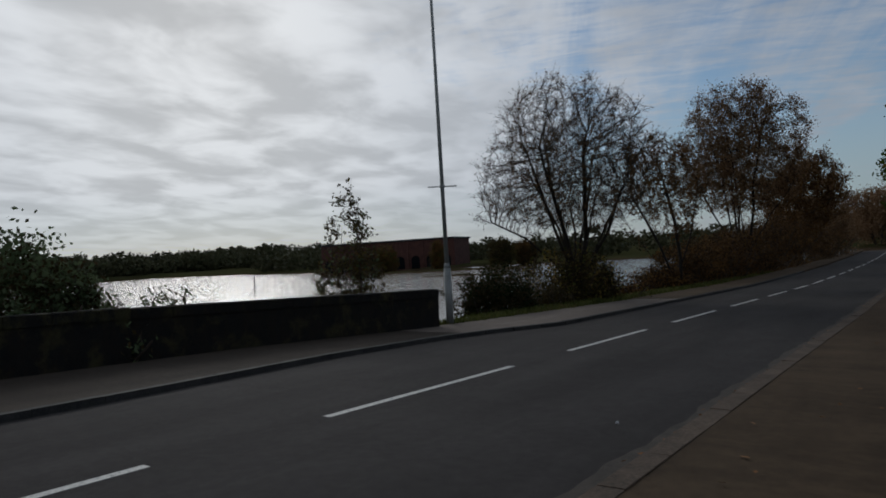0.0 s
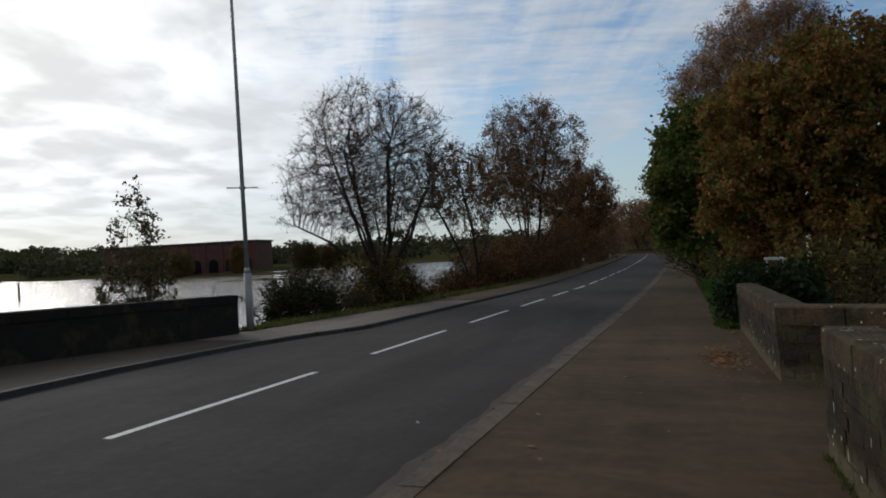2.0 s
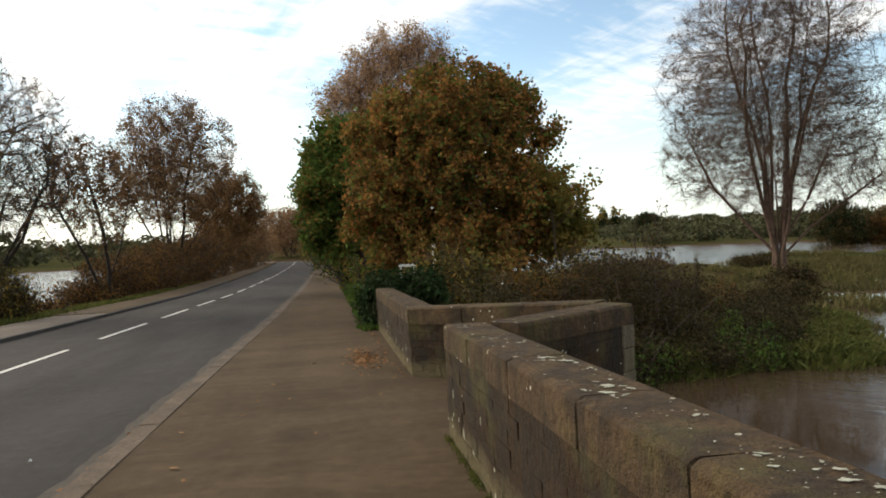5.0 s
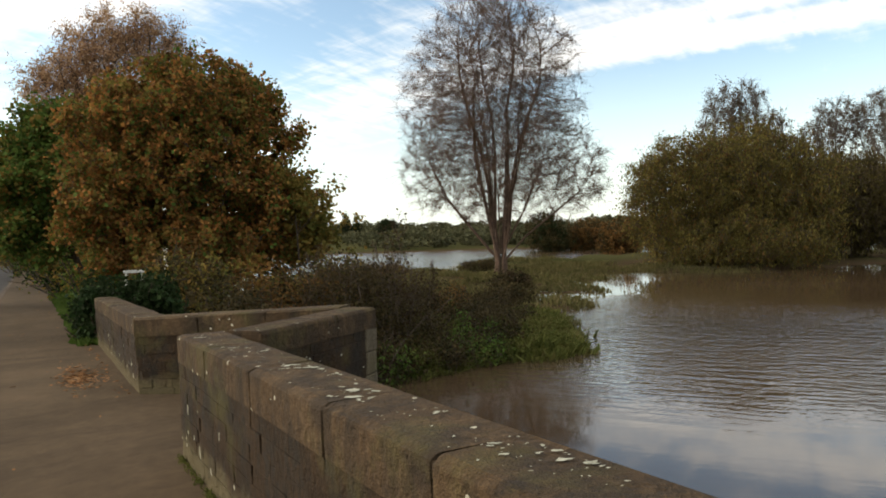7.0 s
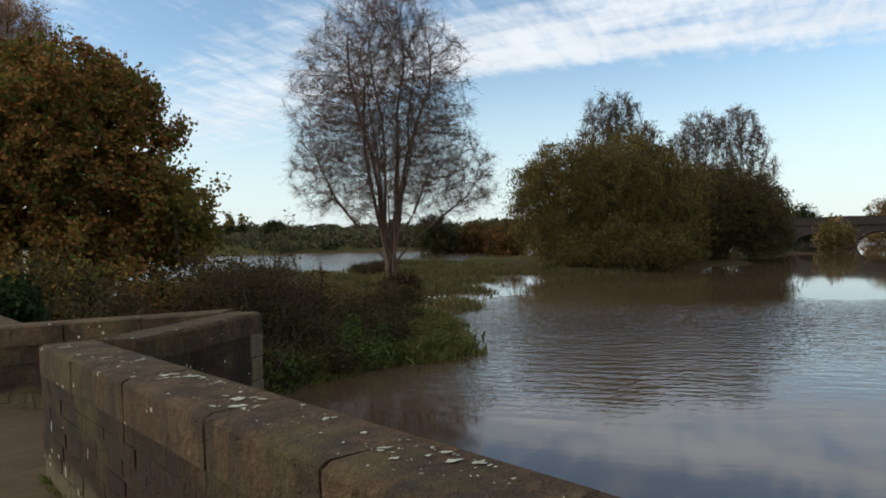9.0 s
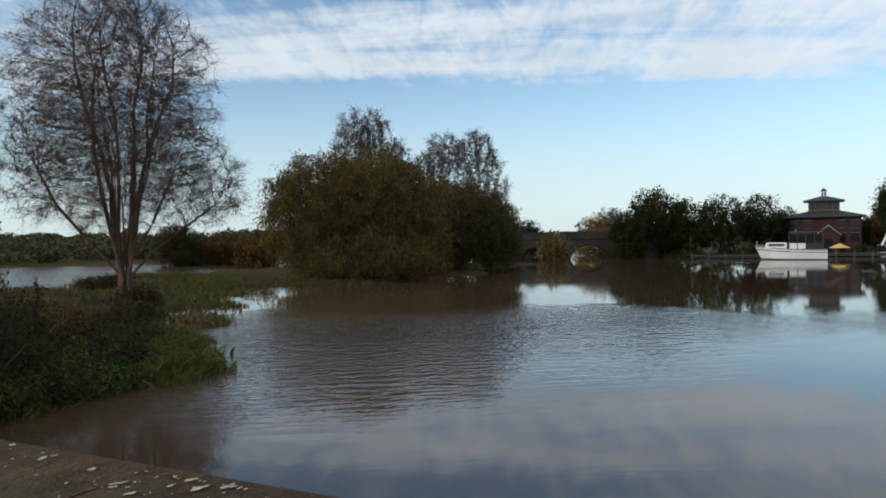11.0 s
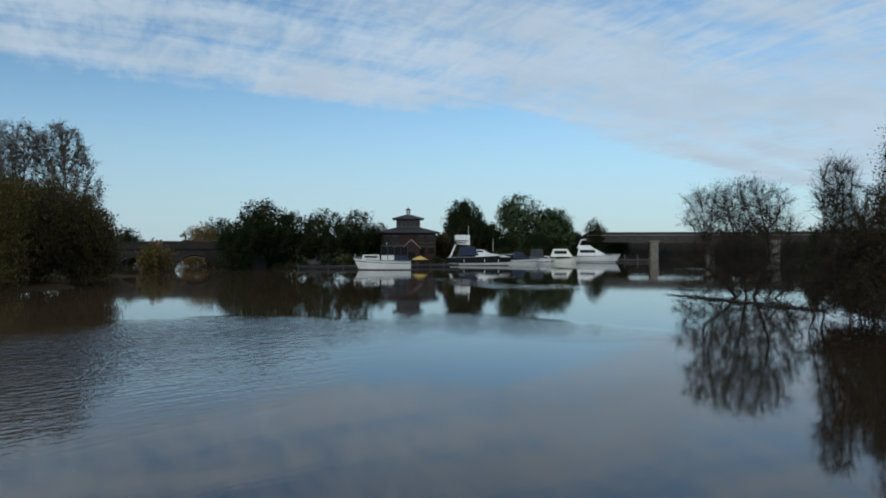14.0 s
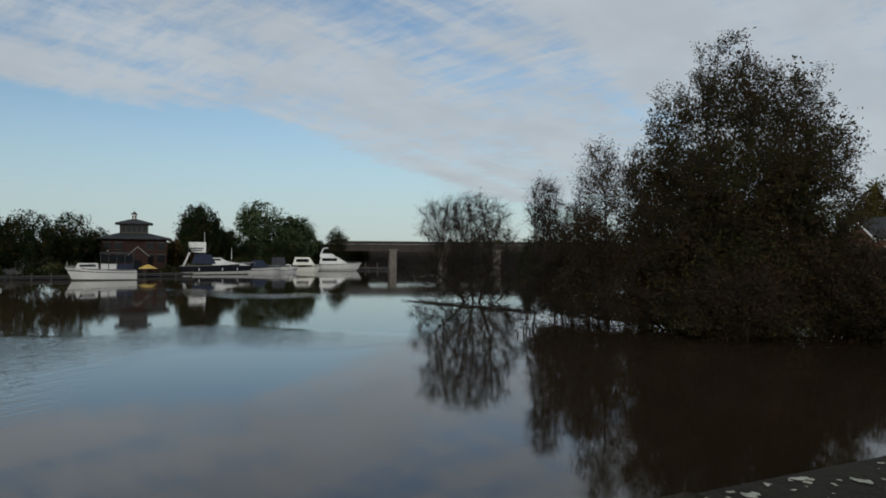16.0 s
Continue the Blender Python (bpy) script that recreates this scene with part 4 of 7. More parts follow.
# ================= kerbs and markings =================
def kerb_line(name, xf, y0, y1, width, lift, high, mat, label, seed, step=0.915):
    rr = random.Random(seed)
    top = empty(name, pose(0, 0, 0), label, "kerb", kind="structure")
    shapes = []
    for k in range(4):
        b = box_bm(width, step - 0.002, high, 0, 0, 0)
        bmesh.ops.bevel(b, geom=b.edges[:], offset=0.004, segments=2, affect="EDGES")
        for v in b.verts:
            v.co += Vector((rr.uniform(-1, 1), rr.uniform(-1, 1) * 0.2, rr.uniform(-1, 1))) * 0.003
        me = bpy.data.meshes.new("kerb_stone")
        b.to_mesh(me)
        b.free()
        me.materials.append(mat)
        shapes.append(me)
    y = y0
    while y < y1:
        yc = y + step / 2
        x0, x1 = xf(y), xf(y + step)
        z0, z1 = float(road_z(y)), float(road_z(y + step))
        hang("kerb_stone", shapes[rr.randrange(4)], top, m=pose((x0 + x1) / 2, yc, (z0 + z1) / 2 + lift - high / 2 + rr.uniform(-0.004, 0.004), math.degrees(math.atan2(z1 - z0, step)), 0, -math.degrees(math.atan2(x1 - x0, step))))
        y += step
    return top


kerb_line("kerb", lambda y: right_kerb(y) + 0.105, -4, 75, 0.21, 0.008, 0.16, KERB, "worn tan kerb stones nearly flush with the road", 11)
kerb_line("kerb_far_side", lambda y: left_kerb(y) - 0.08, -2, 60, 0.16, 0.02, 0.2, DARK_KERB, "dark kerb stones along the far footway", 12)
ribbon("gutter", lambda y: right_kerb(y) - 0.20 - 0.03 * math.sin(y * 1.7) - 0.02 * math.sin(y * 5.3) - 0.012 * math.sin(y * 13.0), lambda y: right_kerb(y) + 0.01, [y for y in np.arange(-4, 60, 0.125)], -0.068, GRIT, "strip of pale grit in the gutter", "grit", thick=0.02)
for k in range(22):
    y0 = 5.08 + 6.03 * (k - 1)
    if k == 0:
        y0 = -1.0
    y1 = y0 + 4.0
    if y1 > 128:
        break
    n, V, F = 8, [], []
    cxo = lambda y: -5.5 + (0 if y < 60 else -((y - 60) / 70) ** 2 * 0.7)
    for i in range(n + 1):
        y = y0 + (y1 - y0) * i / n
        z = float(road_z(y)) - 0.041
        for dx in (-0.055, 0.055):
            V += [(cxo(y) + dx, y, z), (cxo(y) + dx, y, z - 0.01)]
    for i in range(n):
        a = i * 4
        F += [(a, a + 2, a + 6, a + 4), (a + 1, a, a + 4, a + 5), (a + 2, a + 3, a + 7, a + 6)]
    F += [(0, 1, 3, 2), (n * 4, n * 4 + 2, n * 4 + 3, n * 4 + 1)]
    tagged(hang("road_marking", mesh_from("road_marking", V, F, PAINT)), "worn white dash of the centre line", "road marking", "centre line dashes", "structure")

# ================= lamp column =================
PX, PY = -11.12, 15.15
PZ = float(road_z(PY)) + 0.03
pole = empty("lamp_column", pose(PX, PY, PZ), "tall slim grey steel column with a ladder bar", "street lamp")
part("base_section", cone_bm(0.105, 0.10, 1.55, 14), STEEL, pole, "thicker base section", smooth=True)
part("collar", cone_bm(0.10, 0.062, 0.14, 14, 1.55), STEEL, pole, smooth=True)
part("shaft", cone_bm(0.062, 0.038, 8.6, 12, 1.69), STEEL, pole, smooth=True)
part("ladder_bar", tube_between((-0.30, -0.28, 3.86), (0.30, 0.28, 3.86), 0.016), STEEL, pole)
part("bar_clamp", box_bm(0.13, 0.13, 0.09, 0, 0, 3.86, 0.015), STEEL, pole)


# ================= trees by the road =================
def gz(x, y):
    return float(ground_z(np.array(x), np.array(y)))


def at(x, y):
    return (x, y, gz(x, y) - 0.05)


rngA = np.random.default_rng(5)
grown("tree", at(-12.7, 27.0), 21, limb_fan(rngA, 9, 8.0, 2.7, 0.3, 1.2, 1.05) + [[(-0.1, 0, 0.9), (-0.9, -0.4, 2.3), (-2.0, -0.9, 3.5), (-3.3, -1.6, 4.3)], [(0.1, 0, 1.0), (0.8, 0.4, 3.0), (1.8, 0.9, 5.2)]], [(-0.1, 0, 7.2, 3.0, 3.0, 2.4), (-2.1, -1.0, 5.4, 1.9, 1.9, 1.6), (1.8, 0.8, 6.5, 1.5, 1.5, 2.0), (-0.4, -0.2, 4.4, 2.9, 2.9, 1.4), (0.8, 0.4, 5.2, 2.2, 2.2, 2.2), (-3.2, -1.6, 4.2, 0.9, 0.9, 0.7)], 3200, 0.18, DARK_BARK,
      [(L_BROWN, 22000, 0.085, 0.03, 0.4, 0.9, "few curled brown leaves")], "many-stemmed tree nearly bare with curled brown leaves", datum=-0.9, tip=0.0085, power=2.3, twigs=(12000, 0.5, 0.03, 0.35, 0.0062), thin=3.6, up=0.1, turn=0.04, wide=1.14)
grown("tree", at(-12.9, 38.0), 22, [[(1.0, 0.3, -0.3), (0.7, 0.2, 1.6), (0.2, 0, 3.2), (-0.5, -0.2, 4.8), (-1.1, -0.3, 6.0)], [(1.1, 0.4, -0.3), (1.2, 0.4, 2.4), (1.0, 0.4, 4.5), (0.6, 0.2, 6.6)], [(0.8, 0.2, 1.2), (-0.3, -0.1, 2.6), (-1.3, -0.4, 4.2)], [(1.15, 0.4, 1.8), (1.8, 0.5, 3.6), (2.1, 0.6, 5.2)]], [(0.2, 0.1, 6.8, 2.0, 2.0, 2.0), (0.9, 0.3, 4.9, 1.8, 1.8, 2.0), (-0.8, -0.3, 5.4, 1.7, 1.7, 1.4)], 800, 0.25, DARK_BARK,
      [(L_BROWN, 9000, 0.13, 0.06, 0.5, 0.6, "")], "small half-bare tree on the verge", datum=-1.2, tip=0.011, twigs=(2600, 0.5, 0.05, 0.2, 0.008))
LV_TALL = [dict(n=10, kids=16, angle=25, ratio=1, lift=0.02, wander=0.05, r=1, first=0.2),
           dict(n=6, kids=8, angle=34, ratio=0.36, lift=0.08, wander=0.09, r=0.42, first=0.15),
           dict(n=4, kids=5, angle=34, ratio=0.48, lift=0.06, wander=0.13, r=0.5, first=0.15),
           dict(n=2, kids=0, angle=36, ratio=0.5, lift=0.04, wander=0.16, r=0.5, first=0.2)]
grown("tree", at(-13.4, 61.0), 23, limb_fan(rngA, 9, 13.0, 3.2, 0.8, 2.5, 0.9) , [(-1.2, -0.3, 12.2, 2.4, 2.6, 3.6), (1.7, 0.4, 12.9, 1.9, 2.2, 3.3), (-2.9, -0.7, 9.2, 2.4, 2.4, 3.1), (0.1, 0, 8.6, 3.6, 3.6, 3.7), (4.5, 0.8, 12.4, 1.1, 1.2, 2.2), (3.8, 0.7, 9.5, 1.7, 1.7, 2.2)], 1500, 0.4, DARK_BARK,
      [(L_ORANGE, 42000, 0.17, 0.20, 0.45, 0.4, "thin orange-brown foliage"), (L_BROWN, 14000, 0.17, 0.20, 0.45, 0.4, "")], "tall poplar with thin orange-brown autumn foliage", datum=-1.6, tip=0.013, up=0.16, twigs=(6000, 0.8, 0.05, 0.3, 0.009))
grown("tree", at(-13.0, 86.0), 24, limb_fan(rngA, 6, 8.0, 3.0, 0.6, 1.5) , [(1.9, 0.3, 9.6, 2.6, 2.6, 3.2), (4.0, 0.5, 7.4, 1.8, 1.8, 3.0), (0, 0, 7.0, 3.7, 3.7, 3.9), (0, 0, 3.4, 3.4, 3.4, 2.6)], 800, 0.5, BARK,
      [(L_ORANGE, 14000, 0.26, 0.25, 0.5, 0.3, ""), (L_BROWN, 20000, 0.26, 0.25, 0.5, 0.3, "")], "brown-leaved tree in the roadside row", datum=-1.9, tip=0.016, twigs=(3000, 0.9, 0.05, 0.2, 0.012))
tree("tree", at(-13.5, 118.0), 25, fan(rngA, 5, 24, 10, 0.2, 0.6), LV_TALL, [(0, 0, 5.2, 4.6, 4.6, 4.6)], BARK,
     [(L_ORANGE, 7000, 0.34, 2, 0.3, 0.5, 0.3, ""), (L_ORANGE, 9000, 0.34, -1, 0.5, 0.5, 0.3, "")], "orange-brown tree at the bend of the road")
tree("tree", at(-8.5, 150.0), 26, fan(rngA, 5, 26, 11, 0.2, 0.6), LV_TALL, [(0, 0, 5.5, 6.5, 6.5, 5.4)], BARK,
     [(L_ORANGE, 7000, 0.4, 2, 0.4, 0.5, 0.3, ""), (L_ORANGE, 12000, 0.4, -1, 0.6, 0.5, 0.3, "")], "orange-brown tree at the bend of the road")
k = 0
for y, h, r in ((31, 1.3, 1.5), (38, 1.8, 1.6), (45, 3.4, 2.4), (50, 4.0, 2.6), (56, 4.4, 2.8), (63, 5.0, 3.0), (70, 6.0, 3.2), (77, 6.6, 3.4), (95, 6.0, 4.0), (105, 6.5, 4.2)):
    k += 1
    shrub("roadside_shrub", at(-13.6 + 0.25 * (k % 3), y), 60 + k, r, r * 1.25, h, [(L_RUSSET, 0.55), (L_BROWN, 0.45)], 0.14, 11000, 16, label="dense brown hedge shrub under the trees", group="shrubs along the verge", spread=0.2)
shrub("verge_shrub", at(-12.9, 26.4), 75, 2.1, 2.0, 3.0, [(L_SCRUB, 0.5), (L_GREYBUSH, 0.2), (L_MIX, 0.3)], 0.11, 17000, 20, label="brown bramble thicket round the tree foot", spread=0.15)
shrub("verge_shrub", at(-12.6, 20.2), 76, 1.15, 1.3, 2.2, [(L_SCRUB, 0.5), (L_DARK, 0.5)], 0.09, 15000, 18, label="low dark bush beside the column", spread=0.1)
shrub("verge_shrub", at(-12.3, 22.5), 77, 1.2, 1.4, 1.3, [(L_SCRUB, 0.5), (L_GREYBUSH, 0.5)], 0.09, 2600, 12, label="low tangle of brambles on the verge", spread=0.1)
# shrubs behind the far parapet
LV_SPIRE = [dict(n=7, kids=9, angle=20, ratio=1, lift=0.06, wander=0.06, r=1, first=0.2), dict(n=4, kids=5, angle=30, ratio=0.34, lift=0.06, wander=0.1, r=0.5, first=0.2), dict(n=2, kids=0, angle=36, ratio=0.5, lift=0.05, wander=0.15, r=0.5, first=0.2)]
grown("tall_shrub", (-14.0, 14.2, WATER_Z), 31, limb_fan(np.random.default_rng(310), 8, 5.7, 0.75, 0.35, 0.6), [(0, 0, 1.6, 1.25, 1.25, 1.8), (-0.1, 0, 3.1, 1.0, 1.0, 1.0), (0.1, 0, 4.2, 0.7, 0.7, 1.0), (0.15, 0, 5.2, 0.42, 0.42, 0.8)], 600, 0.17, BARK,
      [(L_OLIVE, 2000, 0.11, 0.05, 0.6, 0.3, "yellowing leaves"), (L_GREYBUSH, 3400, 0.11, 0.05, 0.6, 0.3, "dull brown leaves"), (L_SAGE, 700, 0.12, 0.05, 0.6, 0.3, "")], "tall thin shrub with sparse yellow-brown leaves", "shrub", tip=0.006, twigs=(1500, 0.3, 0.0, 0.3, 0.004))
shrub("shrub", (-15.9, 5.4, WATER_Z), 32, 2.0, 2.4, 4.7, [(L_SAGE, 0.65), (L_SCRUB, 0.35)], 0.12, 30000, 26, label="green leafy shrub behind the parapet", spread=0.14, fill=1.1)
shrub("shrub", (-15.4, 9.0, WATER_Z), 33, 0.9, 1.4, 3.5, [(L_SAGE, 0.6), (L_SCRUB, 0.4)], 0.10, 2600, 12, label="sprigs of green shrub behind the parapet", spread=0.1)

# the trees on the near side of the road
LV_LEAFY = [dict(n=9, kids=12, angle=34, ratio=1, lift=0.03, wander=0.07, r=1, first=0.25),
            dict(n=6, kids=8, angle=42, ratio=0.48, lift=0.03, wander=0.11, r=0.5, first=0.2),
            dict(n=4, kids=5, angle=44, ratio=0.5, lift=0.02, wander=0.14, r=0.5, first=0.15),
            dict(n=2, kids=0, angle=40, ratio=0.5, lift=0.0, wander=0.18, r=0.5, first=0.2)]
MAPLE = [(-0.2, 0.1, 6.9, 3.3, 3.3, 1.9), (1.3, -0.2, 7.5, 1.7, 1.7, 1.2), (-1.7, 0.3, 7.1, 1.8, 1.8, 1.2), (-2.2, 0.4, 5.5, 2.4, 2.5, 1.8), (-2.6, 0.4, 3.7, 2.4, 2.5, 2.0), (0.1, 0, 4.6, 2.9, 3.0, 2.5), (1.5, -0.3, 7.4, 1.2, 1.2, 1.1), (2.6, -0.6, 7.2, 0.5, 0.5, 0.9), (3.5, -1.0, 5.9, 0.8, 0.8, 0.4),
         (3.9, -1.1, 4.8, 0.6, 0.6, 0.3), (3.6, -1.0, 3.8, 1.0, 1.0, 0.35), (2.3, -0.6, 3.8, 1.2, 1.2, 1.6), (2.4, -0.6, 2.1, 1.8, 1.8, 0.9), (-0.4, 0.1, 1.9, 3.4, 3.4, 1.3)]
grown("maple", at(5.3, 25.5), 41, limb_fan(rngA, 8, 7.0, 3.4, 0.45, 1.0, 0.9), MAPLE, 1500, 0.26, BARK,
      [(L_MIX, 42000, 0.15, 0.12, 0.75, 0.3, "green leaves turning brown"), (L_RUST, 36000, 0.15, 0.12, 0.75, 0.3, "rusty brown leaves"), (L_BROWN, 16000, 0.15, 0.12, 0.75, 0.3, "dull brown leaves"), (L_GREEN, 12000, 0.15, 0.12, 0.75, 0.3, "leaves still green")], "broad maple with dense brown and green autumn leaves", datum=-0.8, tip=0.011, twigs=(6500, 0.5, 0.05, 0.1, 0.007), shell=0.5, fill=((L_MIX, 9000, 0.14, 0.20, 0.75, 0.3), (L_BROWN, 11000, 0.14, 0.20, 0.75, 0.3)))
grown("sycamore", at(2.6, 31.5), 42, [[(-0.4, 0, -0.3), (-0.7, 0, 1.2), (-1.2, 0, 2.6)]], [(-2.5, 0.1, 6.2, 1.1, 1.2, 1.5), (-2.8, 0.1, 4.7, 1.2, 1.4, 1.6), (-2.3, 0.1, 2.9, 1.2, 1.6, 1.5), (-1.3, 0.1, 7.0, 1.7, 1.7, 1.2), (-1.6, 0.1, 4.9, 1.7, 1.8, 2.1), (0.2, 0.1, 5.2, 1.8, 2.0, 2.2)], 800, 0.28, BARK,
      [(L_GREEN, 34000, 0.17, 0.16, 0.8, 0.2, "dense green leaves"), (L_MIX, 16000, 0.17, 0.16, 0.8, 0.2, "")], "green-leaved tree overhanging the footway", datum=-1.0, tip=0.012, twigs=(4000, 0.5, 0.05, 0.1, 0.007))
grown("poplar", at(4.2, 45.0), 43, limb_fan(rngA, 8, 13.0, 3.0, 0.6, 2.0, 0.9), [(1.3, -0.1, 14.2, 2.1, 2.2, 1.9), (-1.0, 0.1, 13.2, 1.9, 2.0, 2.1), (-3.1, 0.2, 11.0, 1.4, 1.6, 1.9), (0, 0, 11.0, 3.4, 3.2, 2.8), (3.2, -0.4, 13.7, 1.7, 1.7, 1.8), (-2.4, 0, 7.6, 2.4, 2.4, 2.6)], 1300, 0.34, BARK,
      [(L_PALE_ORANGE, 62000, 0.15, 0.18, 0.45, 0.4, "pale orange foliage")], "tall poplar with pale orange foliage", datum=-0.5, tip=0.012, up=0.16, twigs=(6000, 0.8, 0.05, 0.3, 0.008))
tree("alder", at(8.4, 23.5), 44, fan(rngA, 3, 24, 6.2, 0.07, 0.2), LV_LEAFY, [(0, 0, 4.6, 1.1, 1.3, 2.0), (0.3, 0, 5.2, 1.3, 1.3, 0.5), (0.6, 0, 3.9, 1.5, 1.5, 0.5), (0.7, 0, 2.8, 1.6, 1.6, 0.6)], BARK,
     [(L_MIX, 2400, 0.17, 2, 0.12, 0.8, 0.2, "brown-green leaves in clumps"), (L_MIX, 1800, 0.16, -1, 0.2, 0.8, 0.2, "")], "slim alder with clumps of turning leaves")
for i, (x, y, r, h, mm) in enumerate(((3.6, 19.6, 1.5, 2.6, L_SCRUB), (5.4, 20.6, 1.6, 3.0, L_BROWN), (7.3, 21.0, 1.5, 2.6, L_SCRUB), (4.2, 23.0, 1.6, 3.4, L_BROWN), (9.3, 22.2, 1.4, 2.4, L_SCRUB),
                                      (2.9, 26.5, 1.5, 3.2, L_GREEN), (2.7, 36.0, 1.9, 4.2, L_GREEN), (2.6, 42.0, 2.0, 4.6, L_DARK), (2.4, 49.0, 2.2, 5.0, L_DARK), (2.0, 58.0, 2.6, 6.0, L_DARK), (1.6, 69.0, 3.0, 6.5, L_DARK), (0.6, 82.0, 3.4, 7.0, L_GREEN), (-0.6, 98.0, 3.6, 7.0, L_MIX))):
    shrub("hedge_shrub", at(x, y), 80 + i, r, r * 1.2, h, [(mm, 0.6), (L_MIX, 0.4)], 0.14 if y < 40 else 0.22, 4200, 14, label="dense hedge shrub beside the footway", group="hedge beside the footway", spread=0.18)
# ivy over the end of the parapet
shrub("ivy", (1.3, 15.6, float(road_z(15.6)) - 0.05), 95, 0.6, 1.0, 1.2, [(L_DARK, 0.5), (L_IVY, 0.5)], 0.09, 9000, 18, label="dark green ivy heaped over the wall end", category="ivy", slim=0.85, lean=60, spread=0.08)
shrub("ivy", (2.0, 15.4, float(road_z(15.6)) - 0.1), 96, 0.62, 1.0, 1.3, [(L_DARK, 0.5), (L_IVY, 0.5)], 0.09, 9000, 16, label="dark green ivy heaped over the wall end", category="ivy", slim=0.85, lean=60, spread=0.08)

# ================= trees by the river =================
rngW = np.random.default_rng(8)
grown("willow", at(31.6, 42.6), 51, limb_fan(rngW, 11, 19.5, 4.2, 0.55, 1.6, 1.0, 0.3) + [[(0.2, -0.1, 1.2), (1.6, -1.2, 3.2), (3.4, -2.6, 5.0), (5.2, -4.0, 6.8)], [(-0.2, 0.1, 1.4), (-1.6, 1.2, 3.6), (-3.4, 2.4, 6.4), (-4.4, 3.0, 9.0)], [(0.1, 0.3, 1.8), (1.2, 1.0, 5.0), (2.0, 1.8, 9.0)], [(0.0, -0.2, 2.0), (1.4, -1.3, 5.2), (2.8, -2.3, 9.5)]],
      [(-0.1, 0.1, 17.0, 4.4, 4.4, 7.2), (0.0, 0.0, 20.0, 2.6, 2.6, 3.6), (-3.4, 2.4, 13.4, 3.4, 3.4, 5.8), (2.6, -2.0, 14.0, 3.1, 3.1, 6.2), (3.8, -3.0, 8.5, 3.3, 3.3, 3.6), (-4.0, 2.8, 8.3, 2.8, 2.8, 3.2), (-0.3, 0.2, 10.0, 5.6, 5.6, 5.4), (5.6, -4.4, 7.4, 1.5, 1.5, 1.9)], 4200, 0.34, PALE_BARK,
      [(L_GREYBUSH, 22000, 0.14, 0.06, 0.3, 1.0, "last thin leaves")], "large willow almost bare of leaves, forked low", tip=0.0095, up=0.2, power=2.0, shell=0.42, wide=1.17, twigs=(42000, 1.05, 0.08, 0.35, 0.0088), thin=3.0)
grown("weeping_willow", (53.6, 36.0, -2.4), 52, feet_of(rngW, 6, 34, 3.4, 1.0), [(0, 0, 7.4, 5.2, 5.2, 5.0), (-2.6, 3.6, 7.0, 4.8, 4.8, 4.8), (-4.4, 6.0, 6.0, 2.8, 2.8, 4.2), (2.0, -2.9, 6.2, 4.0, 4.0, 4.6), (-0.3, 0.5, 2.5, 7.6, 7.6, 2.6)], 1900, 0.5, BARK,
      [(L_OLIVE, 70000, 0.26, 0.16, 0.32, 2.2, "drooping olive-yellow leaves"), (L_WILLOW, 36000, 0.26, 0.16, 0.32, 2.2, ""), (L_BROWN, 20000, 0.26, 0.16, 0.32, 2.2, "")], "broad weeping willow, olive-yellow, drooping to the water", tip=0.014, shell=0.3, twigs=(12000, 1.7, 0.42, 0.0, 0.010), low=-0.1, fill=((L_WILLOW, 16000, 0.25, 0.45, 0.32, 2.4), (L_OLIVE, 14000, 0.25, 0.45, 0.32, 2.4)))
grown("weeping_willow", (67.0, 34.0, -2.4), 53, feet_of(rngW, 5, 30, 3.0, 1.0), [(-0.1, 0.2, 5.4, 4.3, 4.3, 4.4), (1.5, -3.1, 5.0, 3.6, 3.6, 4.1), (2.4, -5.2, 3.4, 1.4, 1.4, 3.0), (-2.5, 2.5, 2.6, 3.0, 3.0, 2.6)], 1100, 0.5, BARK,
      [(L_GREYBUSH, 34000, 0.3, 0.18, 0.32, 1.8, "brown thinning leaves"), (L_OLIVE, 22000, 0.3, 0.18, 0.32, 1.8, "")], "brown thinning willow beside the water", tip=0.016, shell=0.35, twigs=(7000, 1.7, 0.36, 0.0, 0.012), low=-0.1, fill=((L_GREYBUSH, 26000, 0.28, 0.4, 0.32, 2.0), (L_OLIVE, 12000, 0.28, 0.4, 0.32, 2.0)))
POPLARS = [(66.9, 47.5, [(0, 0, 14.9, 2.7, 2.7, 4.5), (-0.7, 1.1, 10.3, 3.0, 3.0, 4.0)]), (68.3, 45.5, [(0.1, 0, 15.4, 2.1, 2.1, 3.9), (1.1, -1.7, 13.0, 2.2, 2.2, 3.4), (0, 0, 9.5, 2.6, 2.6, 3.4)]),
           (72.7, 38.0, [(0, 0, 13.4, 2.6, 2.6, 3.1), (-0.8, 1.5, 11.4, 2.4, 2.4, 2.9), (0, 0, 8.0, 2.6, 2.6, 3.0)]), (74.5, 34.3, [(0, 0, 13.0, 2.6, 2.6, 3.6), (1.1, -2.5, 10.0, 1.2, 1.2, 2.7), (0, 0, 8.0, 2.8, 2.8, 3.4)])]
for i, (x, y, lobes) in enumerate(POPLARS):
    grown("bare_poplar", (x, y, -2.2), 54 + i, feet_of(rngW, 3, 10, 4.5, 0.5), lobes, 1000, 0.42, GREY_TWIG, [(L_GREYBUSH, 4500, 0.22, 0.12, 0.4, 0.5, "thin grey-brown leaves")], "grey nearly bare poplar behind the willows", "tree", "poplars behind the willows", tip=0.014, up=0.14, twigs=(9000, 0.8, 0.04, 0.35, 0.012))
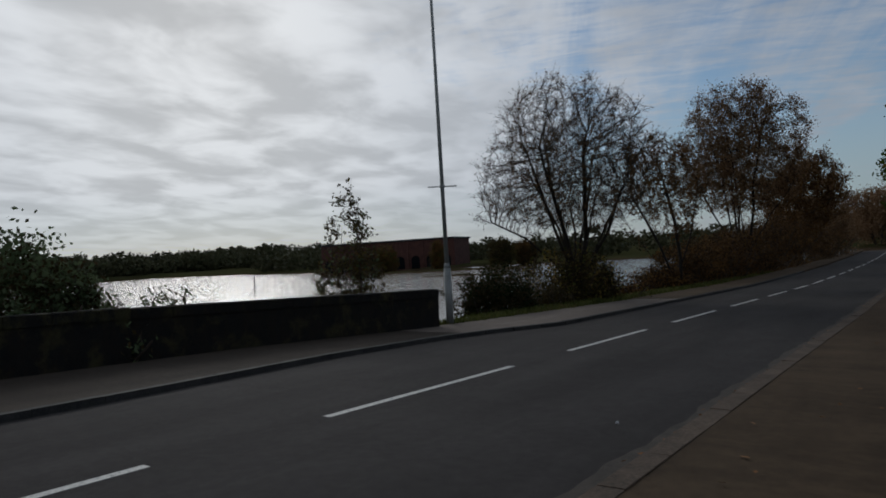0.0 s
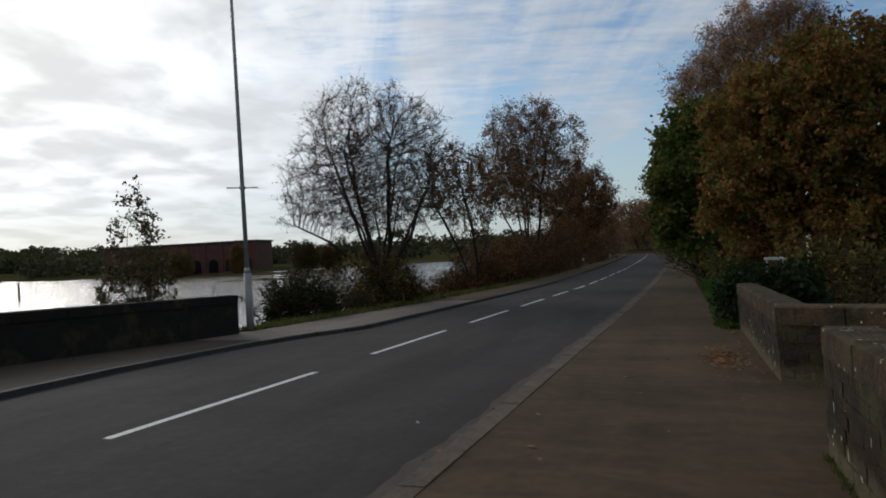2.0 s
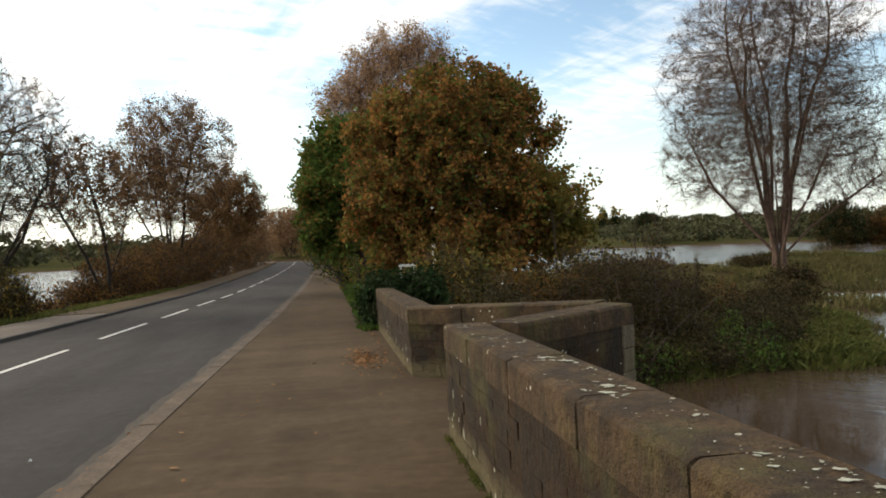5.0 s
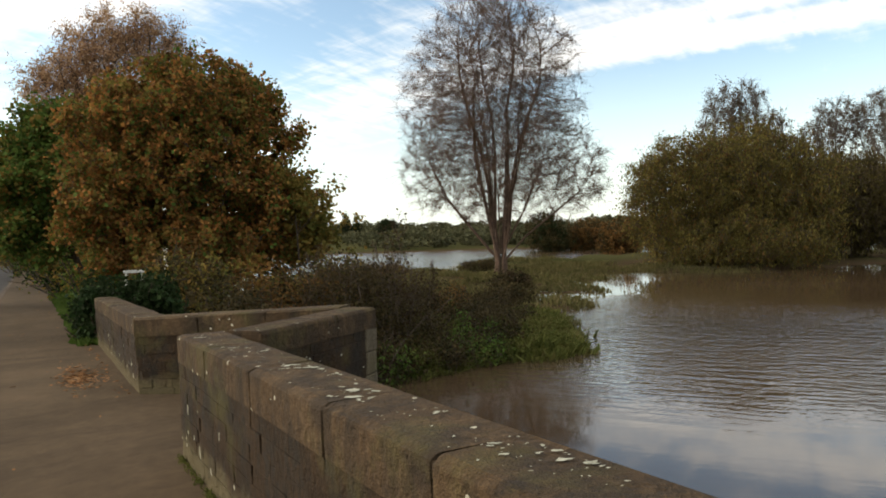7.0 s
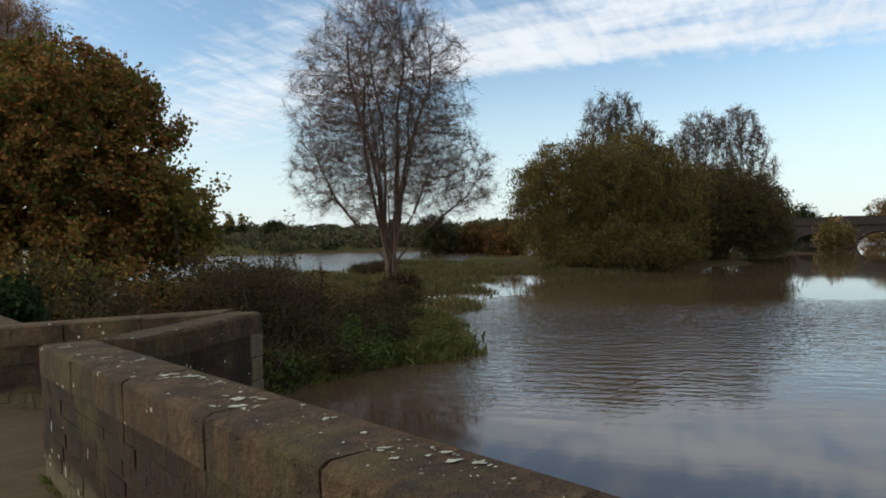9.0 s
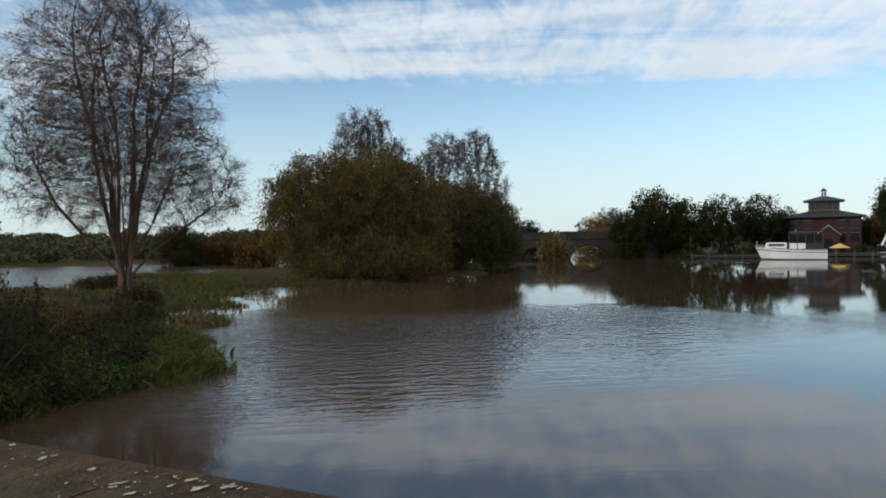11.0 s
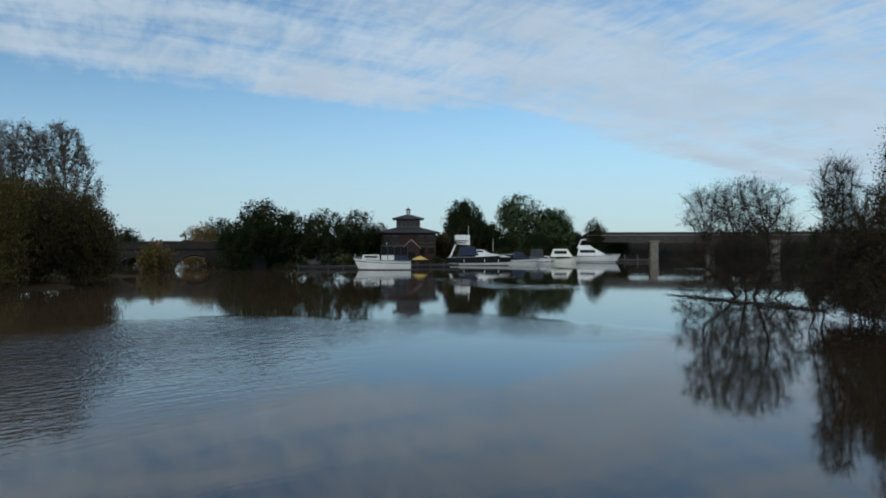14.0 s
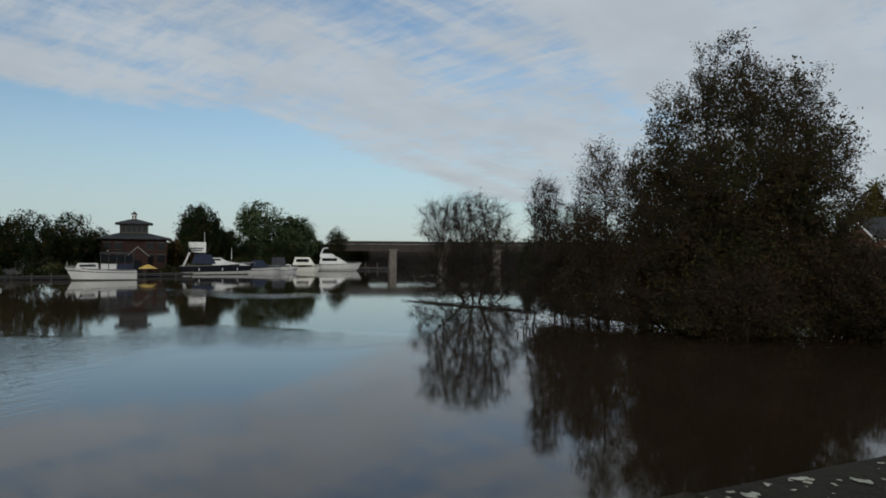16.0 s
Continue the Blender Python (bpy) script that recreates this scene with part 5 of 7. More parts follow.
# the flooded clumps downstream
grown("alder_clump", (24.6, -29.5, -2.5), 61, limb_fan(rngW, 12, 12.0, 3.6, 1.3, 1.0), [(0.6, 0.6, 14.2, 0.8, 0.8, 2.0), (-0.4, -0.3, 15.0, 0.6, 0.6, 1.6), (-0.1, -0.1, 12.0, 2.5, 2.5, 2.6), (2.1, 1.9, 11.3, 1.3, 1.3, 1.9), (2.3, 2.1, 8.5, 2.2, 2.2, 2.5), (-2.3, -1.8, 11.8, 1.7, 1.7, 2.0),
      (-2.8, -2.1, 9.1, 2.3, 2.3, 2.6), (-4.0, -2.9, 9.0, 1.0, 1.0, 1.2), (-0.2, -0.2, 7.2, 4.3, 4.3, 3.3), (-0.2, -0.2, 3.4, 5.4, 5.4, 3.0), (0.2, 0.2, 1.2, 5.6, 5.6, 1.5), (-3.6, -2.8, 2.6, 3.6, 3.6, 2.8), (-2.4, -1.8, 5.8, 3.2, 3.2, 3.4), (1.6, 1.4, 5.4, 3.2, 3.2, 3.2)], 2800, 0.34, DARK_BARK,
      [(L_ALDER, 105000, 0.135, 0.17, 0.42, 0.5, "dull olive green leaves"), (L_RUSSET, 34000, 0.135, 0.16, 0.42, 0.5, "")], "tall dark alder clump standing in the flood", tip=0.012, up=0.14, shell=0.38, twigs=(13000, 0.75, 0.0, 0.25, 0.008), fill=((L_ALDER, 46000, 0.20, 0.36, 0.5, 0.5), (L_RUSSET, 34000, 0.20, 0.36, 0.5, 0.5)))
FLOODED = [((28.2, -25.4), [(0.4, 0.5, 8.0, 2.1, 2.1, 1.9), (0.6, 0.7, 9.4, 1.0, 1.0, 1.0), (0, 0, 4.8, 3.2, 3.2, 2.8), (0, 0, 1.9, 3.8, 3.8, 1.9), (-2.2, -1.8, 1.6, 3.0, 3.0, 1.6)]), ((31.1, -25.1), [(0.1, 0.1, 3.6, 2.2, 2.2, 2.6), (0, 0, 5.8, 1.3, 1.3, 1.6), (0, 0, 1.3, 2.6, 2.6, 1.3)]),
           ((34.0, -24.6), [(0.1, 0.2, 6.9, 1.0, 1.0, 1.7), (0, 0, 4.5, 1.2, 1.2, 2.1), (0, 0, 2.0, 1.6, 1.6, 1.4)]), ((18.7, -31.9), [(0.2, 0.1, 3.0, 2.2, 2.2, 1.5), (0.4, 0, 1.6, 2.6, 2.6, 1.6), (-1.6, 0, 1.6, 2.6, 2.6, 1.5)]),
           ((13.6, -33.0), [(0, 0, 1.8, 3.0, 3.0, 1.8)]), ((22.0, -26.8), [(0, 0, 1.8, 2.4, 2.4, 1.6)])]
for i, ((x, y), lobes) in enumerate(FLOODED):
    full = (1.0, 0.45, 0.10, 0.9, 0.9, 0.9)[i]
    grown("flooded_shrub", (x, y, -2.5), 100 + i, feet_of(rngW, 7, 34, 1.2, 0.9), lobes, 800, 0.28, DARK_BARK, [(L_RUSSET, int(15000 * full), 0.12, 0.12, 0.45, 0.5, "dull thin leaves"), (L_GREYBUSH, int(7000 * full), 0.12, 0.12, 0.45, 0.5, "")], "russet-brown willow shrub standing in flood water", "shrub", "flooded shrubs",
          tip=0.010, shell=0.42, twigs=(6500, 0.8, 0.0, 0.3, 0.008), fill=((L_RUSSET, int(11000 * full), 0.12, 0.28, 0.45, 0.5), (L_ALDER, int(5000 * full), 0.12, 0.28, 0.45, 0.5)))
grown("flooded_shrub", (47.7, -27.4, -2.5), 110, [[(0.4, 0.6, -0.3), (0.8, 1.4, 1.0), (1.6, 2.8, 2.4)], [(0, 0, -0.3), (-0.3, -0.5, 1.4), (-0.6, -1.0, 3.2)], [(-0.6, -1.0, -0.3), (-1.2, -2.2, 1.2)], [(0.2, 0.2, -0.3), (0.3, 0.6, 2.6)]],
      [(0.2, 0.4, 6.8, 2.8, 2.8, 2.1), (1.4, 2.7, 6.6, 1.9, 1.9, 1.6), (0, 0, 4.4, 3.5, 3.5, 2.4), (1.2, 2.4, 3.2, 2.6, 2.6, 1.6), (-0.4, -0.6, 1.4, 3.6, 3.6, 1.3), (1.6, 3.0, 1.0, 2.0, 2.0, 0.9)], 1700, 0.28, DARK_BARK, [(L_ALDER, 4200, 0.13, 0.08, 0.45, 0.5, "last dull leaves"), (L_RUSSET, 4200, 0.14, 0.08, 0.45, 0.5, "")], "domed half-bare willow shrub standing in flood water", "shrub", "flooded shrubs",
      tip=0.011, shell=0.4, wide=1.15, fill=((L_RUSSET, 2600, 0.12, 0.3, 0.45, 0.5),), twigs=(12000, 0.9, 0.0, 0.35, 0.008))
# boughs caught along the waterline
def drift_boughs(rng, x0, y0, x1, y1, n):
    lines = []
    for k in range(n):
        f = rng.uniform(0, 1)
        a = math.atan2(y1 - y0, x1 - x0) + rng.uniform(-0.5, 0.5) + (math.pi if rng.uniform() < 0.5 else 0)
        p = np.array([x0 + (x1 - x0) * f, y0 + (y1 - y0) * f, WATER_Z + rng.uniform(-0.03, 0.10)])
        L = rng.uniform(0.5, 2.4)
        pts = [p]
        d = np.array([math.cos(a), math.sin(a), rng.uniform(-0.10, 0.10)])
        for i in range(5):
            d = d + rng.normal(0, 0.10, 3) * np.array([1, 1, 0.6])
            pts.append(pts[-1] + d * L / 5)
        lines.append((np.array(pts), rng.uniform(0.012, 0.04), 0.006, 4))
    return lines


tagged(hang("drift_boughs", tubes("drift_boughs", drift_boughs(rngW, 50.4, -22.5, 37.5, -26.0, 150), DARK_BARK)), "bare boughs and driftwood caught along the waterline", "driftwood", kind="stuff")
# thicket on the near bank
for i, (x, y, r, h, mm) in enumerate(((6.6, 15.6, 1.3, 2.2, L_SCRUB), (7.6, 17.6, 1.6, 3.0, L_SCRUB), (9.6, 17.8, 1.2, 1.5, L_SCRUB), (11.8, 17.2, 1.0, 1.0, L_GREEN), (14.0, 20.5, 1.3, 1.2, L_SCRUB), (6.2, 18.6, 1.6, 3.0, L_BROWN), (9.0, 19.6, 1.6, 3.2, L_GREYBUSH), (10.6, 20.6, 1.7, 2.5, L_GREYBUSH), (8.0, 21.0, 1.8, 3.0, L_BROWN), (12.4, 24.0, 1.8, 1.7, L_GREYBUSH), (9.6, 25.5, 1.8, 1.8, L_BROWN), (14.8, 29.0, 1.7, 1.3, L_GREYBUSH), (12.0, 33.0, 1.9, 1.3, L_BROWN), (17.5, 38.0, 1.8, 1.1, L_SCRUB), (20.0, 46.0, 2.4, 1.5, L_GREYBUSH), (25.0, 50.0, 2.4, 1.3, L_BROWN), (35.0, 50.0, 2.4, 1.2, L_SCRUB), (3.2, 12.6, 1.1, 1.3, L_SCRUB), (4.8, 13.6, 1.2, 1.5, L_SCRUB), (6.0, 14.6, 1.0, 1.2, L_GREEN), (3.6, 15.4, 1.2, 1.9, L_SCRUB), (7.6, 15.6, 0.9, 0.8, L_GREEN), (9.2, 15.6, 0.9, 0.7, L_SCRUB), (10.8, 15.8, 0.9, 0.7, L_GREEN), (12.6, 17.0, 0.9, 0.8, L_SCRUB), (13.2, 18.6, 1.1, 1.2, L_GREYBUSH), (15.6, 20.4, 0.9, 0.9, L_SCRUB), (17.4, 24.0, 1.2, 1.2, L_GREYBUSH), (20.5, 27.0, 1.2, 1.1, L_SCRUB), (15.5, 25.0, 1.4, 1.6, L_BROWN), (24.5, 32.0, 1.3, 1.2, L_GREYBUSH))):
    shrub("bank_shrub", at(x, y), 120 + i, r, r, h, [(mm, 0.55), (L_GREYBUSH if i % 3 else L_RUSSET, 0.3), (L_GLOOM, 0.15)], 0.09 if y < 26 else 0.16, int(1300 + 1200 * h), 15, bark=BARK, label="tangled grey-brown shrub on the flooded bank", group="thicket on the bank", spread=0.13)


def blades(rng, pts, low, high, wide, lean=0.35):
    """Upright blades on the given points."""
    n = len(pts)
    h = rng.uniform(low, high, (n, 1))
    a = rng.uniform(0, 2 * np.pi, n)
    side = np.stack([np.cos(a), np.sin(a), 0 * a], 1) * wide
    tip = pts + np.concatenate([rng.normal(0, lean, (n, 2)) * h, h], 1)
    mid = (pts + tip) / 2 + np.concatenate([rng.normal(0, 0.05, (n, 2)), np.zeros((n, 1))], 1)
    return np.stack([pts - side * 0.5, pts + side * 0.5, tip, mid - side * 0.6], 1)


def scatter(rng, n, x0, x1, y0, y1, test):
    x, y = rng.uniform(x0, x1, n), rng.uniform(y0, y1, n)
    z = ground_z(x, y)
    k = test(x, y, z)
    return np.stack([x, y, z], 1)[k]


rngG = np.random.default_rng(77)
p = scatter(rngG, 52000, 4.0, 19, 13, 31, lambda x, y, z: (z > WATER_Z - 0.15) & (z < -0.9) & (np.sin(x * 1.9 + y) + np.sin(y * 1.7 - x * 0.8) > -1.2))
tagged(hang("bank_grass", quads_mesh("bank_grass", blades(rngG, p, 0.10, 0.42, 0.035, 0.6), L_GRASS)), "rank green grass and weeds on the flooded bank", "grass", kind="stuff")
p = scatter(rngG, 60000, 5.0, 17, 12.5, 20, lambda x, y, z: (z > WATER_Z - 0.1) & (z < -1.2) & (np.sin(x * 1.3 + y * 0.6) + np.sin(y * 2.1 - x * 1.1) > -0.5))
p[:, 2] += rngG.uniform(0.02, 0.75, len(p)) ** 1.4 * (0.6 + 0.4 * np.sin(p[:, 0] * 2.3 + p[:, 1] * 1.7))
tagged(hang("bank_weeds", quads_mesh("bank_weeds", leaf_quads(rngG, p, 0.085, 0.55, 0.3), L_WEED)), "leafy green weeds heaped along the flooded bank", "weeds", kind="stuff")
p = scatter(rngG, 62000, 14, 48, 19, 58, lambda x, y, z: (z > WATER_Z - 0.25) & (np.sin(x * 0.9) + np.sin(y * 0.8 + x * 0.3) > -0.45))
tagged(hang("reeds", quads_mesh("reeds", blades(rngG, p, 0.15, 0.55, 0.022, 0.45), L_REED)), "reeds and dead stems standing in shallow flood water", "reeds", kind="stuff")
p = scatter(rngG, 40000, 0.68, 3.4, 14.3, 44, lambda x, y, z: x < 2.0 + 0.4 * np.sin(y))
p[:, 2] = road_z(p[:, 1]) - 0.06
tagged(hang("verge_grass", quads_mesh("verge_grass", blades(rngG, p, 0.06, 0.22, 0.02), L_LAWN)), "bright green grass strip beside the footway", "grass", kind="stuff")
y = rngG.uniform(15, 60, 24000)
x = np.interp(y, KERB_Y, BACK_X) - rngG.uniform(-0.05, 1.3, len(y)) ** 1.0
p = np.stack([x, y, np.maximum(ground_z(x, y), -3)], 1)
tagged(hang("verge_grass", quads_mesh("verge_grass", blades(rngG, p, 0.08, 0.35, 0.025), L_GRASS)), "green grass and nettles along the far verge", "grass", kind="stuff")


for x, y, h, sd in ((9.0, 17.4, 4.5, 181), (10.6, 18.6, 3.2, 182), (6.6, 17.0, 3.6, 183)):
    tree("sapling", at(x, y), sd, fan(rngW, 5, 13, h * 1.1, 0.022, 0.15), LV_SPIRE, [(0, 0, h * 0.5, 0.75, 0.75, h * 0.5)], BARK, [(L_RUSSET, 500, 0.10, 1, 0.05, 0.5, 0.4, "few russet leaves"), (L_OLIVE, 260, 0.09, 1, 0.05, 0.5, 0.4, "")], "slim sapling with a few russet leaves rising from the thicket", "sapling", "saplings in the thicket")


# ================= woods far off =================
def far_woods(name, rng, spots, mat, label, per=170, leaf=0.55):
    Q = []
    for x, y, r, h in spots:
        z = gz(x, y)
        u = rng.normal(size=(per, 3))
        u /= np.linalg.norm(u, axis=1, keepdims=True)
        c = np.array([x, y, z + h * 0.5]) + u * np.array([r, r, h * 0.52]) * rng.uniform(0.55, 1.0, (per, 1))
        Q.append(leaf_quads(rng, c, leaf * r * 0.42, 0.8))
    tagged(hang(name, quads_mesh(name, np.concatenate(Q), mat)), label, "woodland", kind="stuff")


def row(rng, az0, az1, n, d0, d1, r0, r1, h0, h1):
    out = []
    for k in range(n):
        az = rng.uniform(az0, az1)
        d = rng.uniform(d0, d1)
        x, y, _ = polar(az, d)
        out.append((x, y, rng.uniform(r0, r1), rng.uniform(h0, h1)))
    return out


rngF = np.random.default_rng(12)
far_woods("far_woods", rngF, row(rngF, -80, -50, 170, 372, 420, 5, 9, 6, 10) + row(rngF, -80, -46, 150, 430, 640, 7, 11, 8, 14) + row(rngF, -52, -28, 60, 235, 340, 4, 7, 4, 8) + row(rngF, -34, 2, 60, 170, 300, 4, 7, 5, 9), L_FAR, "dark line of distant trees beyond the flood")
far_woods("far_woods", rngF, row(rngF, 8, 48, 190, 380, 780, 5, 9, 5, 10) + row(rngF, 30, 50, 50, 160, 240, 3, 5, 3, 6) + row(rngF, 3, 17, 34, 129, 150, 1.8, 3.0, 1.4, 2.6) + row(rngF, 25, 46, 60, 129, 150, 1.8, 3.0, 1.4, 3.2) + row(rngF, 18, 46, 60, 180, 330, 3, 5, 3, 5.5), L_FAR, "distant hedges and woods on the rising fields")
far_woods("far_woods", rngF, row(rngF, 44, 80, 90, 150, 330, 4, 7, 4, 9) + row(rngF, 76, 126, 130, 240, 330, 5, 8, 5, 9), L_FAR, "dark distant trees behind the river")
far_woods("far_woods", rngF, row(rngF, 117, 160, 90, 225, 300, 5, 8, 6, 11) + row(rngF, 140, 160, 30, 110, 150, 3, 5, 4, 7), L_OLIVE, "distant olive-brown trees on the far bank")

# ================= across the river =================
BRICK = mottled("red_brick", (0.0180, 0.0088, 0.0078), (0.0380, 0.0170, 0.0140), 2.0, 0.9, 0.01, 30)
WORKS_BRICK = mottled("sooty_red_brick", (0.055, 0.026, 0.021), (0.115, 0.050, 0.038), 1.0, 0.9, 0.01, 20)
DULL_BRICK = mottled("dull_brick", (0.07, 0.035, 0.028), (0.15, 0.07, 0.05), 1.0, 0.9, 0.01, 20)
SLATE = mottled("grey_slate", (0.0150, 0.0158, 0.0173), (0.0338, 0.0360, 0.0390), 2.0, 0.7, 0.01, 25)
WHITE = mottled("white_paint", (0.55, 0.55, 0.53), (0.80, 0.80, 0.78), 1.5, 0.5, 0.002, 30)
GRP = mottled("white_hull", (0.48, 0.48, 0.47), (0.60, 0.60, 0.59), 0.8, 0.28, 0.001, 20, spec=0.5)
CREAM = mottled("cream_hull", (0.56, 0.55, 0.49), (0.72, 0.71, 0.64), 0.8, 0.35, 0.001, 20)
NAVY = plain("navy_paint", (0.006, 0.007, 0.014), 0.5)
CANVAS = mottled("navy_canvas", (0.012, 0.017, 0.034), (0.026, 0.036, 0.066), 3.0, 0.9, 0.004, 60)
GREY_CANVAS = mottled("grey_canvas", (0.022, 0.024, 0.030), (0.055, 0.058, 0.068), 3.0, 0.9, 0.004, 60)
GLASS = plain("dark_glass", (0.010, 0.012, 0.014), 0.08, spec=0.35)
PLANK = mottled("grey_planks", (0.0500, 0.0450, 0.0375), (0.1100, 0.1000, 0.0850), 4.0, 0.9, 0.006, 40)
YELLOW = mottled("yellow_canvas", (0.42, 0.28, 0.06), (0.60, 0.42, 0.12), 3.0, 0.8, 0.003, 50)
PALE_STONE = mottled("pale_pier_stone", (0.085, 0.075, 0.064), (0.17, 0.15, 0.13), 1.2, 0.9, 0.02, 12)
IRON = mottled("brown_iron", (0.024, 0.019, 0.018), (0.052, 0.040, 0.036), 1.0, 0.7, 0.004, 20)
OLD_BRIDGE = mottled("old_bridge_stone", (0.0132, 0.0114, 0.0108), (0.0330, 0.0276, 0.0252), 0.8, 0.92, 0.03, 8)


def facing(az, d, z=0.0, turn=0.0):
    """A place at that bearing; x points to the right as seen from the bridge, y away."""
    x, y, _ = polar(az, d)
    return pose(x, y, z, 0, 0, -az + turn)


def half_beam(t, beam, blunt=0.9):
    s = beam / 2 * blunt + (beam / 2 * (1 - blunt)) * min(1, t / 0.3)
    return s * (1 - max(0.0, (t - 0.45) / 0.55) ** 2.3)


def hull_mesh(L, beam, high, flare, z0, z1, out=0.0, sheer=0.35, blunt=0.9):
    """A band of hull between two fractions of its height, bow to +x."""
    b = bmesh.new()
    n = 16
    rings = []
    for i in range(n + 1):
        t = i / n
        hb = half_beam(t, beam, blunt)
        top = high * (0.88 + sheer * t * t)
        ring = []
        for side in (1, -1):
            col = []
            for f in (z0, (z0 + z1) / 2, z1):
                w = hb * (flare + (1 - flare) * max(0, f) ** 0.6) + out
                x = -L / 2 + L * t - (1 - f) * 0.10 * L * max(0, t - 0.6) / 0.4
                col.append(b.verts.new((x, side * w, top * f if f > 0 else f)))
            ring.append(col)
        rings.append(ring)
    for i in range(n):
        for s in (0, 1):
            for k in range(2):
                q = [rings[i][s][k], rings[i + 1][s][k], rings[i + 1][s][k + 1], rings[i][s][k + 1]]
                b.faces.new(q if s == 1 else q[::-1])
        if out == 0.0:
            b.faces.new((rings[i][0][2], rings[i + 1][0][2], rings[i + 1][1][2], rings[i][1][2]))
    if out == 0.0:
        b.faces.new([rings[0][0][0], rings[0][0][1], rings[0][0][2], rings[0][1][2], rings[0][1][1], rings[0][1][0]])
    bmesh.ops.remove_doubles(b, verts=b.verts[:], dist=0.004)
    bmesh.ops.recalc_face_normals(b, faces=b.faces[:])
    return b


def wedge(x0, x1, w, z, h, front, back, taper=0.85, bevel=0.05):
    """A cabin: a box whose ends rake and whose sides lean in."""
    b = bmesh.new()
    bt = [(x0, -w / 2), (x1, -w / 2), (x1, w / 2), (x0, w / 2)]
    tp = [(x0 + back, -w / 2 * taper), (x1 - front, -w / 2 * taper), (x1 - front, w / 2 * taper), (x0 + back, w / 2 * taper)]
    lo = [b.verts.new((p, q, z)) for p, q in bt]
    hi = [b.verts.new((p, q, z + h)) for p, q in tp]
    b.faces.new(lo[::-1])
    b.faces.new(hi)
    for i in range(4):
        b.faces.new((lo[i], lo[(i + 1) % 4], hi[(i + 1) % 4], hi[i]))
    if bevel:
        bmesh.ops.bevel(b, geom=b.edges[:], offset=bevel, segments=2, affect="EDGES")
    return b


def rail(parent, x0, x1, w, z, h, posts=6):
    for s in (-1, 1):
        b = bmesh.new()
        tube_between((x0, s * w, z + h), (x1, s * w * 0.6, z + h), 0.02, 5, b)
        for k in range(posts):
            t = k / (posts - 1)
            tube_between((x0 + (x1 - x0) * t, s * w * (1 - 0.4 * t), z), (x0 + (x1 - x0) * t, s * w * (1 - 0.4 * t), z + h), 0.015, 5, b)
        part("rail", b, STEEL, parent, "thin steel rail")


def boat(name, m, L, beam, high, label, hullmat=GRP, band=None, cabins=(), canopies=(), rails=None, masts=(), flare=0.72):
    top = empty(name, m, label, "boat", "moored boats")
    hull = part("hull", hull_mesh(L, beam, high, flare, -0.12, 1.0), hullmat, top)
    if band:
        part("stripe", hull_mesh(L, beam, high, flare, band[0], band[1], 0.015), band[2], hull, "dark stripe along the hull")
    part("rubbing_strake", hull_mesh(L, beam, high, flare, 0.93, 0.99, 0.03), PLANK, hull)
    for x0, x1, w, z, h, f, bk, win in cabins:
        c = part("cabin", wedge(x0 * L, x1 * L, w * beam, z, h, f, bk), hullmat, top)
        if win:
            for s in (-1, 1):
                part("window", box_bm((x1 - x0) * L * 0.74 - (f + bk) * 0.5, 0.03, h * 0.46, (x0 + x1) / 2 * L + (bk - f) * 0.4, s * w * beam * 0.465, z + h * 0.55, 0.008), GLASS, c, "dark side window")
            part("windscreen", box_bm(0.03, w * beam * 0.72, h * 0.6, x1 * L - f * 0.45 + 0.02, 0, z + h * 0.55, 0.008, rot=Euler((0, -math.atan2(f, h), 0)).to_matrix().to_4x4()), GLASS, c, "dark raked windscreen")
    for x0, x1, w, z, h, f, bk, mat in canopies:
        part("canopy", wedge(x0 * L, x1 * L, w * beam, z, h, f, bk, 0.8, 0.06), mat, top, "fabric canopy")
    if rails:
        rail(top, rails[0] * L, rails[1] * L, beam * 0.42, high * 0.92, 0.55)
    for x, z, h in masts:
        part("mast", tube_between((x * L, 0, z), (x * L, 0, z + h), 0.035), WHITE, top)
    for x in (-0.25, 0.05, 0.25):
        part("fender", box_bm(0.16, 0.16, 0.5, x * L, -half_beam(x + 0.5, beam) - 0.10, high * 0.55, 0.06), WHITE, top, "white fender")
    return top


WZ = WATER_Z
cr = boat("cruiser", facing(89.75, 107.5, WZ, 180), 9.2, 3.0, 1.62, "old white river cruiser with dark framed wheelhouse", GRP, (0.70, 0.76, NAVY),
          cabins=((0.04, 0.36, 0.72, 1.6, 0.85, 0.30, 0.05, True),), canopies=((-0.46, 0.03, 0.76, 3.85, 0.16, 0.12, 0.1, GREY_CANVAS),), rails=(0.05, 0.49), masts=((0.47, 1.5, 1.1), (-0.08, 3.9, 0.45)), flare=0.85)
for k in range(5):
    x = -4.1 + k * 1.06
    for side in (-1, 1):
        part("wheelhouse_post", box_bm(0.09, 0.07, 2.4, x, side * 1.1, 2.75), GREY_CANVAS, cr)
        if k < 4:
            part("window", box_bm(0.92, 0.03, 1.1, x + 0.53, side * 1.1, 3.1), GLASS, cr, "dark wheelhouse pane")
            part("dodger", box_bm(0.94, 0.05, 0.75, x + 0.53, side * 1.1, 1.95), CANVAS if k < 2 else GRP, cr)
part("boot_top", hull_mesh(9.2, 3.0, 1.62, 0.85, -0.05, 0.10, 0.02), PLANK, cr, "dark waterline band")
